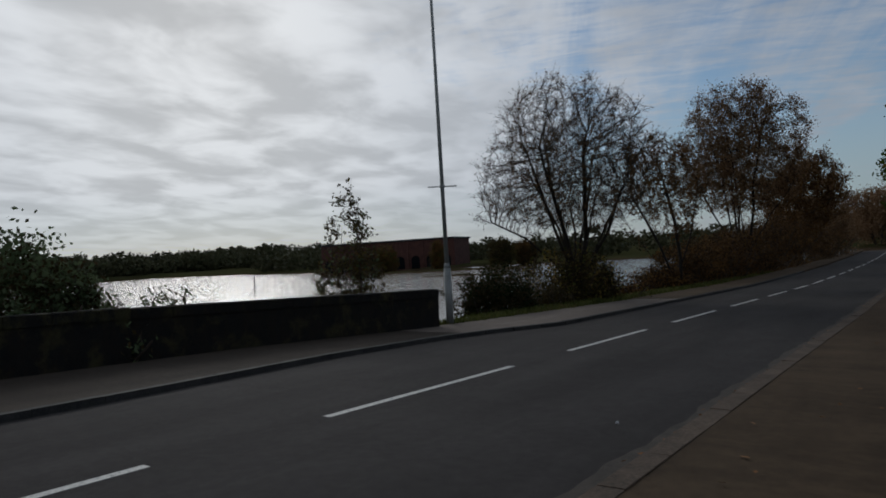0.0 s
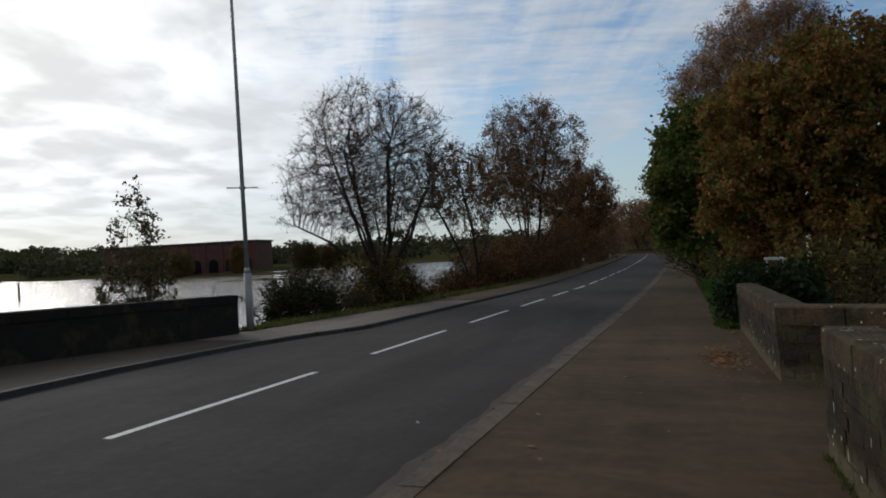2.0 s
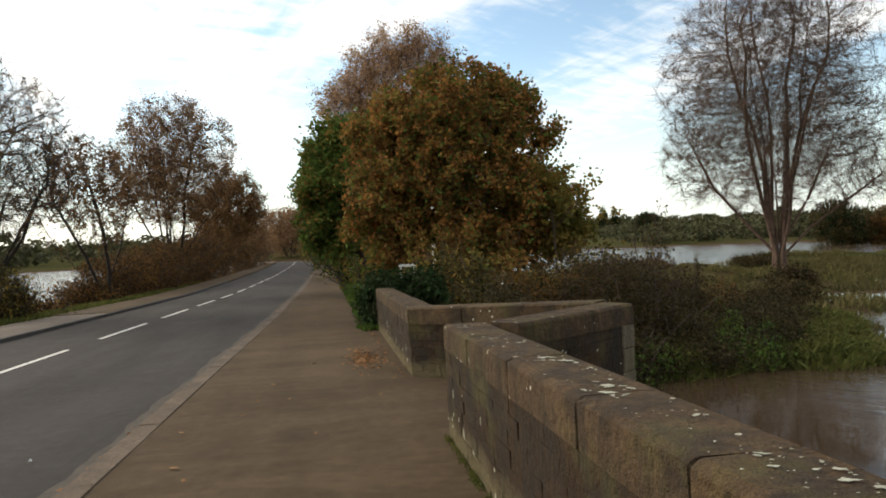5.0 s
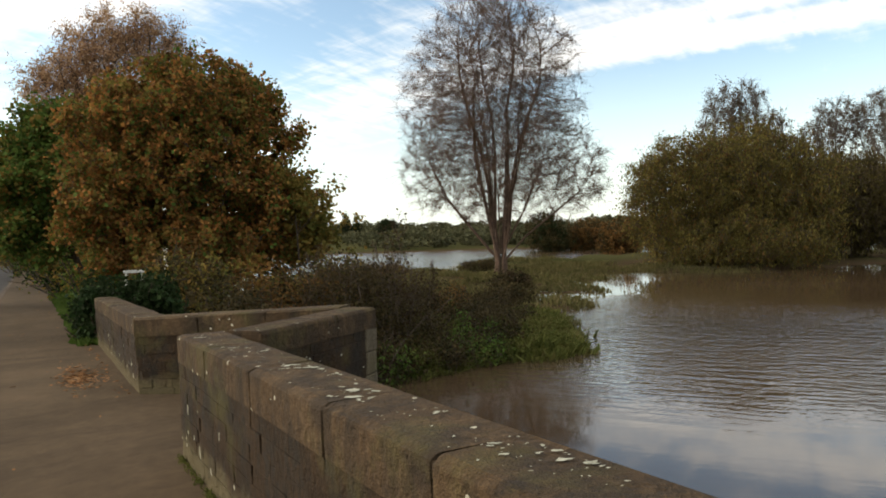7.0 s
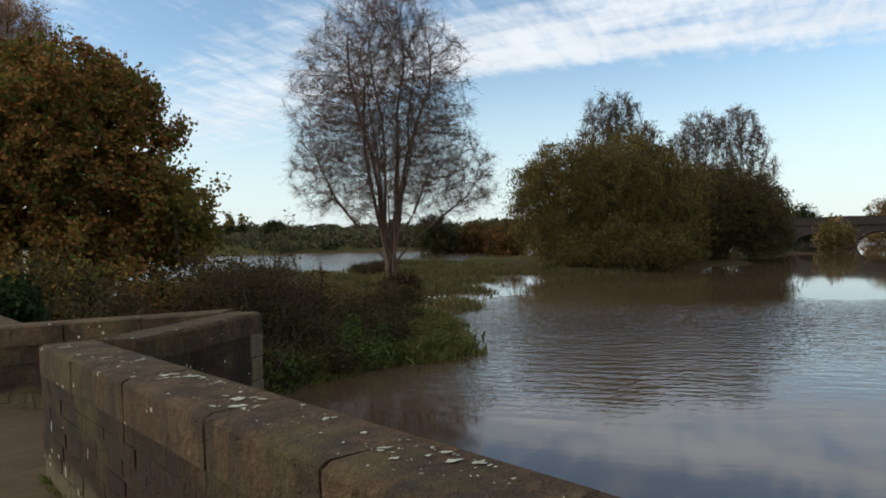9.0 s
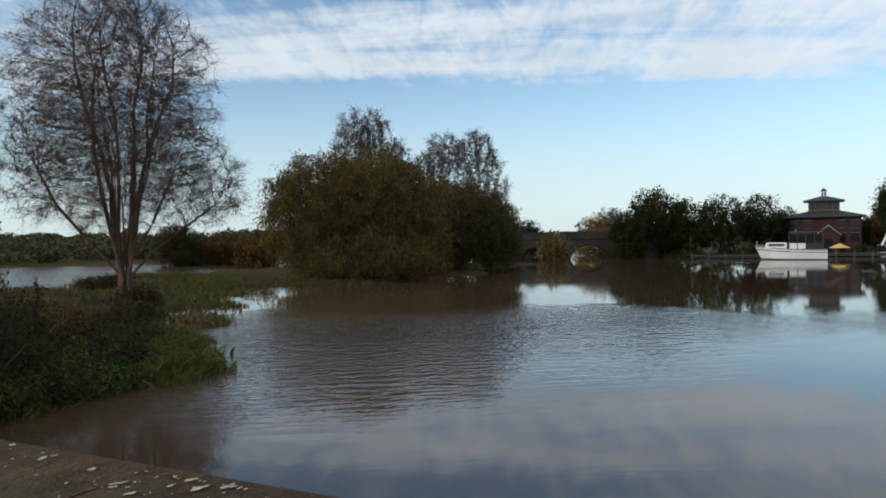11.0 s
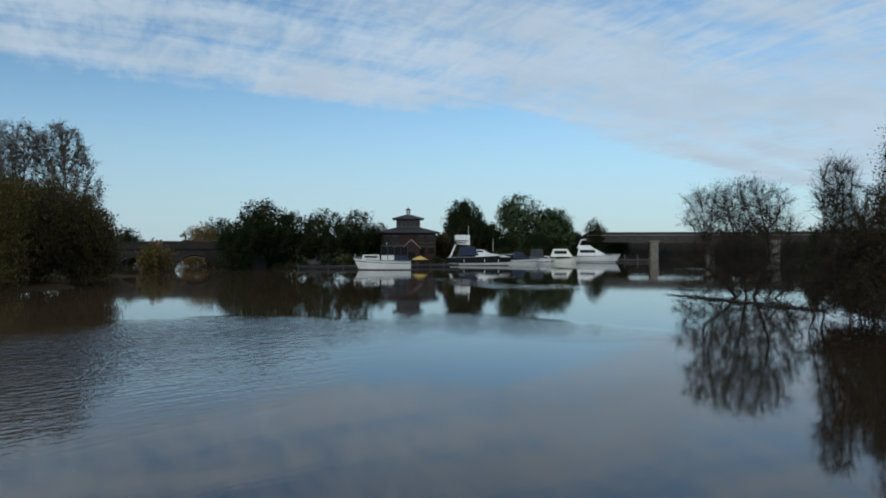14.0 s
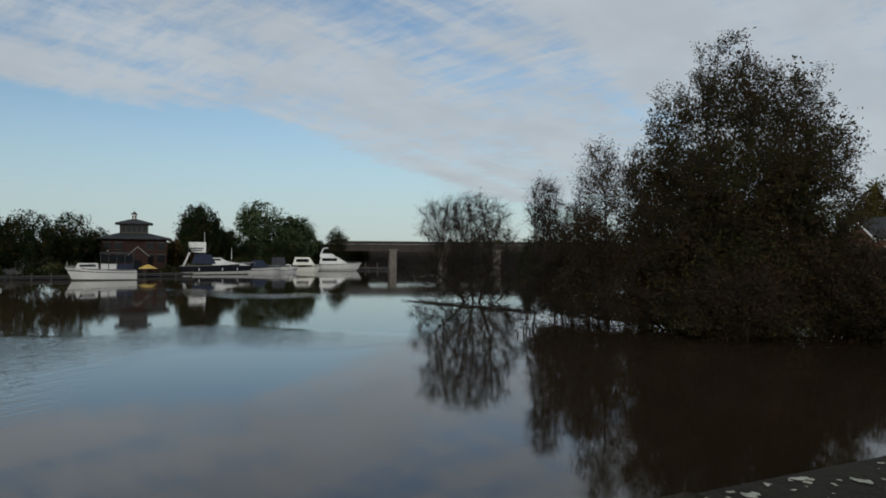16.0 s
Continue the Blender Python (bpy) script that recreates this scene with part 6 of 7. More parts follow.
sp = boat("sports_cruiser", facing(98.25, 131.0, WZ, 3), 13.4, 3.8, 1.85, "white sports cruiser with a broad navy band", GRP, (0.32, 0.93, NAVY),
          cabins=((-0.08, 0.44, 0.70, 1.70, 0.85, 4.6, 0.2, False), (-0.16, 0.14, 0.62, 2.3, 0.85, 1.5, 0.2, True)), canopies=((-0.34, -0.03, 0.70, 2.0, 1.75, 0.9, 0.5, CANVAS),), rails=(0.08, 0.49), flare=0.58)
part("boot_top", hull_mesh(13.4, 3.8, 1.85, 0.58, -0.05, 0.08, 0.02), PLANK, sp, "dark waterline band")
part("portlight", box_bm(0.9, 0.04, 0.14, 2.0, -1.86, 1.25), GLASS, sp)
arch = bmesh.new()
for s in (-1, 1):
    tube_between((-0.46 * 13.2, s * 1.6, 1.5), (-0.38 * 13.2, s * 1.4, 4.0), 0.17, 8, arch)
tube_between((-0.38 * 13.2, -1.45, 4.0), (-0.38 * 13.2, 1.45, 4.0), 0.18, 8, arch)
part("radar_arch", arch, GRP, sp, "white raked radar arch")
boat("day_boat", facing(101.9, 139.0, WZ, 0), 6.2, 2.3, 1.1, "small white motor boat under a navy cover", GRP, (0.5, 0.6, NAVY), canopies=((-0.42, 0.16, 0.85, 1.15, 1.5, 1.3, 0.3, CANVAS),), rails=(0.15, 0.48))
boat("cabin_boat", facing(103.5, 143.0, WZ, 6), 5.8, 2.4, 1.15, "small cabin boat with grey canvas sides", GRP, (0.4, 0.52, NAVY), cabins=((-0.1, 0.3, 0.75, 1.0, 0.7, 0.5, 0.05, True),), canopies=((-0.44, 0.05, 0.82, 1.3, 1.9, 0.3, 0.15, GREY_CANVAS),))
boat("cabin_cruiser", facing(105.3, 152.0, WZ, 0), 6.6, 2.7, 1.1, "cream cabin cruiser with a long coachroof", CREAM, None, cabins=((-0.45, 0.30, 0.8, 1.45, 1.75, 1.2, 0.6, True),))
fb = boat("flybridge_cruiser", facing(107.9, 160.0, WZ, 0), 11.6, 3.6, 1.65, "white flybridge motor cruiser", GRP, (0.08, 0.16, NAVY),
          cabins=((-0.36, 0.24, 0.78, 1.6, 1.75, 3.0, 0.4, True), (-0.36, -0.02, 0.62, 3.3, 0.75, 1.0, 0.2, False)), rails=(0.1, 0.48), masts=((-0.3, 3.5, 1.6),), flare=0.66)
arch = bmesh.new()
tube_between((-0.36 * 10.6, 0, 3.9), (-0.30 * 10.6, 0, 5.4), 0.16, 8, arch)
tube_between((-0.30 * 10.6, 0, 5.3), (-0.20 * 10.6, 0, 5.4), 0.14, 8, arch)
part("radar_arch", arch, GRP, fb, "white raked radar arch")
for i, (az, d) in enumerate(((69.9, 150), (74.6, 150))):
    boat("narrow_cruiser", facing(az, d, WZ, 0), 7.5, 2.6, 1.6, "white boat moored beyond the arch", GRP, (0.4, 0.5, NAVY), cabins=((-0.4, 0.25, 0.8, 1.3, 1.0, 0.8, 0.2, True),))

# the sign board on the bank
board = empty("sign_board", facing(96.65, 142, gz(*polar(96.65, 142)[:2])), "large white board on posts, its lettering unreadable", "sign")
GZB = 3.9 - gz(*polar(96.65, 142)[:2])
part("panel", box_bm(3.3, 0.08, 2.1, 0, 0, GZB - 1.05, 0.01), WHITE, board)
for k, (w, z) in enumerate(((2.4, 1.25), (1.7, 1.65))):
    part("text_bar", box_bm(w, 0.02, 0.22, 0, -0.05, GZB - z), NAVY, board, "line of unreadable lettering")
for x in (-1.3, 1.3):
    part("post", box_bm(0.12, 0.12, GZB, x, 0.1, GZB / 2), PLANK, board)
for az, d, h in ((97.2, 146, 7.6), (99.3, 146, 4.8), (96.0, 146, 5.4)):
    flag = empty("flagpole", facing(az, d, gz(*polar(az, d)[:2])), "thin white pole on the marina bank", "pole", "poles at the marina")
    part("shaft", cone_bm(0.06, 0.03, h, 8), WHITE, flag)

# landing stage
stage = empty("landing_stage", facing(85.3, 111.0, WZ), "low grey plank landing stage on posts", "jetty")
for k in range(12):
    part("plank", box_bm(0.86, 1.6, 0.07, -5.0 + k * 0.89, 0, 0.55, 0.01), PLANK, stage)
for k in range(5):
    part("post", box_bm(0.16, 0.16, 1.5, -5.0 + k * 2.4, -0.75, 0.2), PLANK, stage)
part("float", box_bm(9.8, 1.2, 0.35, 0, 0, 0.3, 0.05), GREY_CANVAS, stage)
stage2 = copy_thing(stage, facing(94.0, 121, WZ, 4))
stage3 = copy_thing(stage, facing(110.6, 170, WZ, 4))
for az, d in ((110.3, 176), (111.3, 180)):
    hut = empty("mooring_post", facing(az, d, WZ), "weathered timber mooring post at the water's edge", "post", "mooring posts")
    part("shaft", box_bm(0.26, 0.26, 2.0, 0, 0, 0.7, 0.03), PLANK, hut)


# ================= the clubhouse =================
def hip_roof(w, d, z, rise, flat=0.0, eave=0.6, thick=0.18):
    b = bmesh.new()
    W, D = w / 2 + eave, d / 2 + eave
    lo = [b.verts.new(p) for p in ((-W, -D, z), (W, -D, z), (W, D, z), (-W, D, z))]
    up = [b.verts.new((v.co.x, v.co.y, z + thick)) for v in lo]
    hi = [b.verts.new(p) for p in ((-flat * W, -flat * D, z + rise), (flat * W, -flat * D, z + rise), (flat * W, flat * D, z + rise), (-flat * W, flat * D, z + rise))]
    b.faces.new(lo[::-1])
    b.faces.new(hi)
    for i in range(4):
        j = (i + 1) % 4
        b.faces.new((lo[i], lo[j], up[j], up[i]))
        b.faces.new((up[i], up[j], hi[j], hi[i]))
    bmesh.ops.recalc_face_normals(b, faces=b.faces[:])
    return b


HD = 131
hz = gz(*polar(92.0, HD)[:2])
club = empty("clubhouse", facing(92.0, HD, hz), "red brick clubhouse with hipped slate roofs and a cupola", "house")
EV = 4.0 - hz
wall_ = part("wall", box_bm(10.4, 10.0, EV, 0, 0, EV / 2), BRICK, club)
part("roof", hip_roof(10.4, 10.0, EV, 1.15, 0.38, 0.75), SLATE, club, "low hipped slate roof")
part("lantern_wall", box_bm(4.6, 4.6, 1.9, 0, 0, EV + 1.75), PLANK, club, "weathered lantern storey")
part("lantern_roof", hip_roof(4.6, 4.6, EV + 2.7, 0.95, 0.18, 0.75), SLATE, club, "small hipped slate roof")
cup = part("cupola", box_bm(0.85, 0.85, 1.0, 0, 0, EV + 4.0, 0.05), WHITE, club, "white cupola")
part("dome", cone_bm(0.62, 0.05, 0.55, 12, EV + 4.5), SLATE, cup)
part("finial", tube_between((0, 0, EV + 5.0), (0, 0, EV + 5.5), 0.03), STEEL, cup)
for s in (-1, 1):
    part("opening", box_bm(0.22, 0.05, 0.6, s * 0.2, -0.43, EV + 4.0), GLASS, cup)
for k in range(5):
    part("window", box_bm(0.74, 0.06, 1.0, -1.7 + k * 0.85, -2.31, EV + 1.85), GLASS, club)
for x in (-4.2, -2.4, 2.5, 4.3):
    w = part("window", box_bm(1.15, 0.08, 1.25, x, -5.02, EV - 1.15), GLASS, club)
    part("frame", box_bm(1.35, 0.05, 0.10, x, -5.06, EV - 0.48), PLANK, w)
    part("sill", box_bm(1.35, 0.14, 0.08, x, -5.06, EV - 1.82), PLANK, w)
    w = part("window", box_bm(1.15, 0.08, 1.3, x, -5.02, EV - 3.3), GLASS, club)
    part("frame", box_bm(1.35, 0.05, 0.10, x, -5.06, EV - 2.6), PLANK, w)
gable = extruded([(-1.6, 0), (1.6, 0), (1.6, 2.9), (0, 4.3), (-1.6, 2.9)], 1.4, (1, 0, 0), (0, 0, 1), (0, -1, 0), (0.6, -5.0, 0))
part("porch", gable, BRICK, club, "gabled brick porch")
for s in (-1, 1):
    part("bargeboard", tube_between((0.6 + s * 1.85, -6.45, 2.75), (0.6, -6.45, 4.42), 0.06), STEEL, club)
part("door", box_bm(1.3, 0.08, 2.1, 0.6, -6.42, 1.05), GLASS, club)
shade = empty("parasol", facing(93.0, HD - 9, gz(*polar(93.0, HD - 9)[:2])), "yellow garden parasol on the terrace", "parasol")
part("canopy", cone_bm(1.6, 0.1, 0.7, 10, 1.9), YELLOW, shade)
part("pole", tube_between((0, 0, 0), (0, 0, 2.5), 0.03), PLANK, shade)


cz = gz(*polar(84.2, 119.5)[:2])
van = empty("caravan", facing(84.2, 119.5, cz), "white touring caravan parked behind the hedge", "caravan")
part("body", box_bm(3.4, 2.1, 2.1, 0, 0, 1.55, 0.22), GRP, van)
part("window", box_bm(1.1, 0.04, 0.6, -0.7, -1.06, 1.85, 0.01), GLASS, van)
part("door", box_bm(0.62, 0.04, 1.6, 0.9, -1.06, 1.45, 0.01), WHITE, van)
for sx in (-0.15, 0.55):
    part("wheel", tube_between((sx, -1.0, 0.32), (sx, -0.8, 0.32), 0.32, 14), GLASS, van)


# ================= bridges =================
def arch_bridge(m, L, top, arches, thick, label):
    """arches: (centre, half span, springing, rise)."""
    b_out = [(-L / 2, -1.0), (-L / 2, top)]
    b_out += [(-L / 4, top + 0.35), (0, top + 0.5), (L / 4, top + 0.35), (L / 2, top), (L / 2, -1.0)]
    for c, h, s, r in sorted(arches, reverse=True):
        b_out.append((c + h, -1.0))
        for k in range(13):
            a = math.pi * k / 12
            b_out.append((c + h * math.cos(a), s + r * math.sin(a)))
        b_out.append((c - h, -1.0))
    e = empty("arch_bridge", m, label, "bridge", kind="structure")
    part("masonry", extruded(b_out, thick, (1, 0, 0), (0, 0, 1), (0, 1, 0), (0, 0, 0)), OLD_BRIDGE, e)
    part("string_course", box_bm(L, 0.25, 0.22, 0, -0.1, top - 0.7), OLD_BRIDGE, e)
    for c, h, s, r in arches:
        bb = bmesh.new()
        for k in range(12):
            a0, a1 = math.pi * k / 12, math.pi * (k + 1) / 12
            tube_between((c + (h + 0.2) * math.cos(a0), -0.06, s + (r + 0.2) * math.sin(a0)), (c + (h + 0.2) * math.cos(a1), -0.06, s + (r + 0.2) * math.sin(a1)), 0.2, 4, bb)
        part("arch_ring", bb, OLD_BRIDGE, e)
    return e


arch_bridge(facing(72.6, 114, WZ, 0), 30, 4.1, [(-4.9, 2.3, 0.0, 1.9), (3.8, 2.9, 0.0, 2.2)], 6.0, "old stone bridge with low arches across the river")

m = facing(118.0, 187, WZ, 10)
rail_bridge = empty("girder_bridge", m, "brown iron girder bridge on pale stone piers", "bridge", kind="structure")
SPAN = 70
part("walkway_rail", box_bm(SPAN, 0.08, 0.10, 0, -0.35, 6.75), STEEL, rail_bridge, "pale handrail")
part("deck", box_bm(SPAN, 5.0, 0.9, 0, 2.5, 5.6), IRON, rail_bridge)
part("lower_chord", box_bm(SPAN, 0.35, 0.45, 0, -0.1, 5.1), IRON, rail_bridge)
part("web_plate", box_bm(SPAN, 0.06, 2.2, 0, 0.02, 6.25), IRON, rail_bridge, "riveted side plate")
part("upper_chord", box_bm(SPAN, 0.35, 0.35, 0, -0.1, 7.4), IRON, rail_bridge)
for k in range(36):
    x = -SPAN / 2 + k * SPAN / 35
    part("upright", box_bm(0.18, 0.2, 2.1, x, -0.1, 6.25), IRON, rail_bridge)
    if k < 35:
        part("brace", tube_between((x, -0.1, 5.3 if k % 2 else 7.2), (x + SPAN / 35, -0.1, 7.2 if k % 2 else 5.3), 0.07, 4), IRON, rail_bridge)
for x in (-17.5, -3.5, 12.0, 27.0):
    pr = part("pier", box_bm(2.0, 5.5, 6.2, x, 2.3, 2.2, 0.08), PALE_STONE, rail_bridge, "pale stone pier")
    part("cap", box_bm(2.5, 6.0, 0.5, x, 2.3, 5.15, 0.06), PALE_STONE, pr)
part("bank_wall", box_bm(64, 1.0, 5.2, 0, 12, 2.2), OLD_BRIDGE, rail_bridge, "dark wall beyond the bridge")

# ================= brick works beyond the flood =================
fx0, fx1 = Vector(polar(-46.9, 190)), Vector(polar(-35.6, 174))
cen = (fx0 + fx1) / 2
run = (fx1 - fx0).length
fac = empty("brick_works", pose(cen.x, cen.y, gz(cen.x, cen.y), 0, 0, math.degrees(math.atan2(fx1.y - fx0.y, fx1.x - fx0.x))), "long red brick industrial building with arched openings", "building")
FH = 5.4 - gz(cen.x, cen.y)
part("wall", box_bm(run, 14, FH, 0, 7, FH / 2), WORKS_BRICK, fac)
part("roof", box_bm(run + 0.8, 14.8, 0.45, 0, 7, FH + 0.2, 0.05), SLATE, fac, "flat dark roof edge")
part("plinth", box_bm(run + 0.2, 14.2, 0.6, 0, 7, 0.3), DULL_BRICK, fac)
for k in range(9):
    x = -run / 2 + run * (k + 0.5) / 9
    o = [(-1.2, 0), (1.2, 0), (1.2, 2.4)] + [(1.2 * math.cos(math.pi * i / 10), 2.4 + 1.1 * math.sin(math.pi * i / 10)) for i in range(1, 10)] + [(-1.2, 2.4)]
    part("arched_opening", extruded(o, 0.12, (1, 0, 0), (0, 0, 1), (0, -1, 0), (x, 0.02, 0.5)), GLASS, fac)
    part("pilaster", box_bm(0.6, 0.35, FH - 0.2, x + run / 18, -0.15, FH / 2), WORKS_BRICK, fac)


# ================= houses beyond the flooded clump =================
def brick_house(m, w, d, h, rise, label):
    e = empty("house", m, label, "house", "houses across the water")
    part("wall", box_bm(w, d, h, 0, d / 2, h / 2), DULL_BRICK, e)
    part("roof", extruded([(-d / 2 - 0.5, 0), (d / 2 + 0.5, 0), (0, rise)], w + 0.6, (0, 1, 0), (0, 0, 1), (1, 0, 0), (-w / 2 - 0.3, d / 2, h)), SLATE, e, "dark pitched roof")
    part("gable", extruded([(-1.7, 0), (1.7, 0), (1.7, h), (0, h + 1.9), (-1.7, h)], 1.0, (1, 0, 0), (0, 0, 1), (0, -1, 0), (-w * 0.28, 0, 0)), DULL_BRICK, e)
    for s in (-1, 1):
        part("bargeboard", tube_between((-w * 0.28 + s * 1.95, -1.05, h - 0.25), (-w * 0.28, -1.05, h + 2.0), 0.12), WHITE, e)
    part("gutter", box_bm(w, 0.15, 0.18, 0, -0.3, h), WHITE, e)
    for x in (-0.28, 0.08, 0.34):
        for z in (1.2, h - 1.4):
            y = -1.03 if x < 0 else -0.03
            wi = part("window", box_bm(1.2, 0.06, 1.1, x * w, y, z), GLASS, e)
            part("frame", box_bm(1.45, 0.05, 0.14, x * w, y - 0.03, z + 0.6), WHITE, wi)
            part("sill", box_bm(1.45, 0.12, 0.12, x * w, y - 0.03, z - 0.6), WHITE, wi)
    part("chimney", box_bm(0.7, 0.7, 1.6, w * 0.3, d / 2, h + rise), DULL_BRICK, e)
    return e


h1 = brick_house(facing(150.5, 96, gz(*polar(150.5, 96)[:2])), 9.5, 7, 5.4, 2.9, "brown brick house with white bargeboards")
copy_thing(h1, facing(157.5, 99, gz(*polar(157.5, 99)[:2])))
copy_thing(h1, facing(136.0, 150, gz(*polar(136, 150)[:2])))

# ================= trees of the far bank =================
rngR = np.random.default_rng(31)
LV_FAR = [dict(n=6, kids=9, angle=38, ratio=1, lift=0.03, wander=0.08, r=1, first=0.25), dict(n=4, kids=6, angle=42, ratio=0.5, lift=0.03, wander=0.12, r=0.5, first=0.2), dict(n=2, kids=0, angle=42, ratio=0.5, lift=0.0, wander=0.15, r=0.5, first=0.2)]


def far_tree(az, d, top, r, seed, mats, label, low=0.12, leaf=0.45, count=9000, tilt=34, cone=False, bark=BARK):
    x, y, _ = polar(az, d)
    z = gz(x, y)
    h = top - z
    lob = [(0, 0, h * (0.5 + low / 2), r, r, h * (0.5 - low / 2))]
    if cone:
        lob = [(0, 0, h * 0.38, r, r, h * 0.3), (0, 0, h * 0.62, r * 0.62, r * 0.62, h * 0.26), (0, 0, h * 0.84, r * 0.3, r * 0.3, h * 0.18)]
    else:
        for k in range(4):
            a = rngR.uniform(0, 6.28)
            lob.append((math.cos(a) * r * 0.6, math.sin(a) * r * 0.6, h * rngR.uniform(0.35, 0.62), r * 0.55, r * 0.55, h * 0.28))
    lv = []
    for m, share in mats:
        lv.append((m, int(count * share * 0.7), leaf, 1, leaf * 0.7, 0.7, 0.2, ""))
        lv.append((m, int(count * share * 1.5), leaf, -1, leaf * 1.5, 0.7, 0.2, ""))
    return tree("tree", (x, y, z - 0.1), seed, fan(rngR, 4, tilt, h, 0.16, 0.4), LV_FAR, lob, bark, lv, label, "tree", "trees of the far bank")


DKG = [(L_DARK, 0.8), (L_SCRUB, 0.2)]
for i, (az, d, top, r, mats, cone, lab) in enumerate((
        (79.9, 118, 9.2, 4.6, DKG, False, "round dark green tree at the bridge end"), (77.6, 111, 5.4, 3.0, DKG, False, "dark bushy tree at the bridge end"),
        (82.6, 117, 7.2, 3.2, DKG, False, "dark green tree behind the landing stage"), (84.8, 118, 8.0, 3.6, DKG, False, "dark green tree behind the landing stage"),
        (87.6, 124, 8.4, 3.8, DKG, False, "dark green tree beside the clubhouse"), (89.4, 128, 6.0, 2.2, DKG, False, "dark green tree beside the clubhouse"),
        (95.2, 140, 4.2, 2.4, [(L_DARK, 0.6), (L_BROWN, 0.4)], False, "low dark tree beside the clubhouse"), (96.8, 152, 12.0, 4.6, DKG, False, "feathery dark green tree behind the marina"), (98.6, 156, 7.5, 3.4, DKG, False, "dark green tree behind the marina"),
        (101.6, 172, 14.6, 6.6, [(L_DARK, 0.5), (L_SAGE, 0.5)], False, "broad round green tree behind the boats"), (104.4, 172, 11.2, 5.0, [(L_DARK, 0.5), (L_SAGE, 0.5)], False, "broad green tree behind the boats"),
        (107.8, 186, 8.8, 3.2, DKG, False, "small dark tree near the girder bridge"), (106.0, 178, 5.2, 3.8, DKG, False, "low dark tree near the girder bridge"), (103.2, 164, 4.6, 3.6, DKG, False, "low dark tree behind the boats"), (100.2, 160, 4.6, 3.6, DKG, False, "low dark tree behind the boats"), (109.6, 196, 5.2, 3.4, DKG, False, "low dark tree near the girder bridge"),
        (75.0, 132, 5.6, 3.8, [(L_ORANGE, 0.5), (L_OLIVE, 0.5)], False, "pale brown tree beyond the old bridge"), (76.2, 150, 7.6, 3.4, DKG, False, "dark tree beyond the old bridge"), (69.6, 140, 4.6, 3.0, DKG, False, "dark tree beyond the old bridge"),
        (126.4, 118, 4.6, 1.6, DKG, True, "small dark conifer on the far bank"), (124.2, 120, 4.9, 1.7, DKG, True, "small dark conifer on the far bank"),
        (40.6, 110, 4.2, 4.2, [(L_SCRUB, 0.6), (L_DARK, 0.4)], False, "dull bushy tree in the flooded meadow"), (44.0, 112, 3.0, 3.4, [(L_BROWN, 0.5), (L_SCRUB, 0.5)], False, "dull bushy tree in the flooded meadow"), (46.6, 100, 3.2, 3.0, [(L_BROWN, 0.5), (L_SCRUB, 0.5)], False, "dull bushy tree in the flooded meadow"),
        (23.4, 300, 12.0, 3.0, DKG, True, "dark conifer on the distant ridge"), (24.3, 305, 9.6, 3.0, DKG, True, "dark conifer on the distant ridge"), (27.0, 300, 7.6, 4.6, DKG, False, "dark tree on the distant ridge"), (21.0, 280, 8.0, 5.0, DKG, False, "dark tree on the distant ridge"),
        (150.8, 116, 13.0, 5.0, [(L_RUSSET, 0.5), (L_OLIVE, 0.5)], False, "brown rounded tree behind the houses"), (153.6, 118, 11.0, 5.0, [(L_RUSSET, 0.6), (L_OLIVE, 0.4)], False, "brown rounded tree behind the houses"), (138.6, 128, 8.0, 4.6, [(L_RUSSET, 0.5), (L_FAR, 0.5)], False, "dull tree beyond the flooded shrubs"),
        (-31.5, 150, 4.4, 3.2, [(L_SCRUB, 0.7), (L_OLIVE, 0.3)], False, "bushy tree beside the brick works"), (-29.5, 160, 3.8, 2.6, [(L_SCRUB, 0.7), (L_BROWN, 0.3)], False, "bushy tree beside the brick works"),
        (-41.5, 168, 4.6, 3.0, [(L_OLIVE, 0.6), (L_BROWN, 0.4)], False, "thin brown tree before the brick works"), (-43.6, 168, 4.4, 2.4, [(L_OLIVE, 0.6), (L_BROWN, 0.4)], False, "thin brown tree before the brick works"), (-37.0, 165, 5.0, 1.6, [(L_OLIVE, 0.4), (L_BROWN, 0.6)], False, "thin brown tree before the brick works"))):
    far_tree(az, d, top, r, 200 + i, mats, lab, cone=cone, count=6500 if r < 4.4 else 12000, leaf=0.27 if r < 4.4 else 0.34)
x, y, _ = polar(71.6, 108)
shrub("willow_bush", (x, y, WZ - 0.2), 190, 2.4, 2.4, 4.6, [(L_OLIVE, 0.7), (L_ORANGE, 0.3)], 0.3, 5000, 12, label="olive-brown willow bush before the old bridge", spread=0.25)
for i, (az, d, r, h) in enumerate(((90.0, 121, 2.0, 2.6), (91.0, 122, 1.4, 1.8), (94.6, 126, 2.2, 2.8), (83.4, 114.5, 2.0, 2.4), (85.6, 115, 2.2, 2.6), (87.4, 116, 2.2, 2.6), (81.4, 113, 2.2, 2.8), (97.6, 139, 2.2, 2.6), (100.0, 146, 2.6, 3.0), (102.4, 152, 2.6, 3.2), (105.0, 164, 2.8, 3.4), (107.4, 172, 2.8, 3.4))):
    x, y, _ = polar(az, d)
    shrub("bank_hedge", (x, y, gz(x, y) - 0.1), 230 + i, r, r, h, [(L_DARK, 0.7), (L_SCRUB, 0.3)], 0.24, 3200, 10, label="dark hedge bush on the marina bank", group="hedge of the marina bank", spread=0.2)
x, y, _ = polar(67.0, 100)
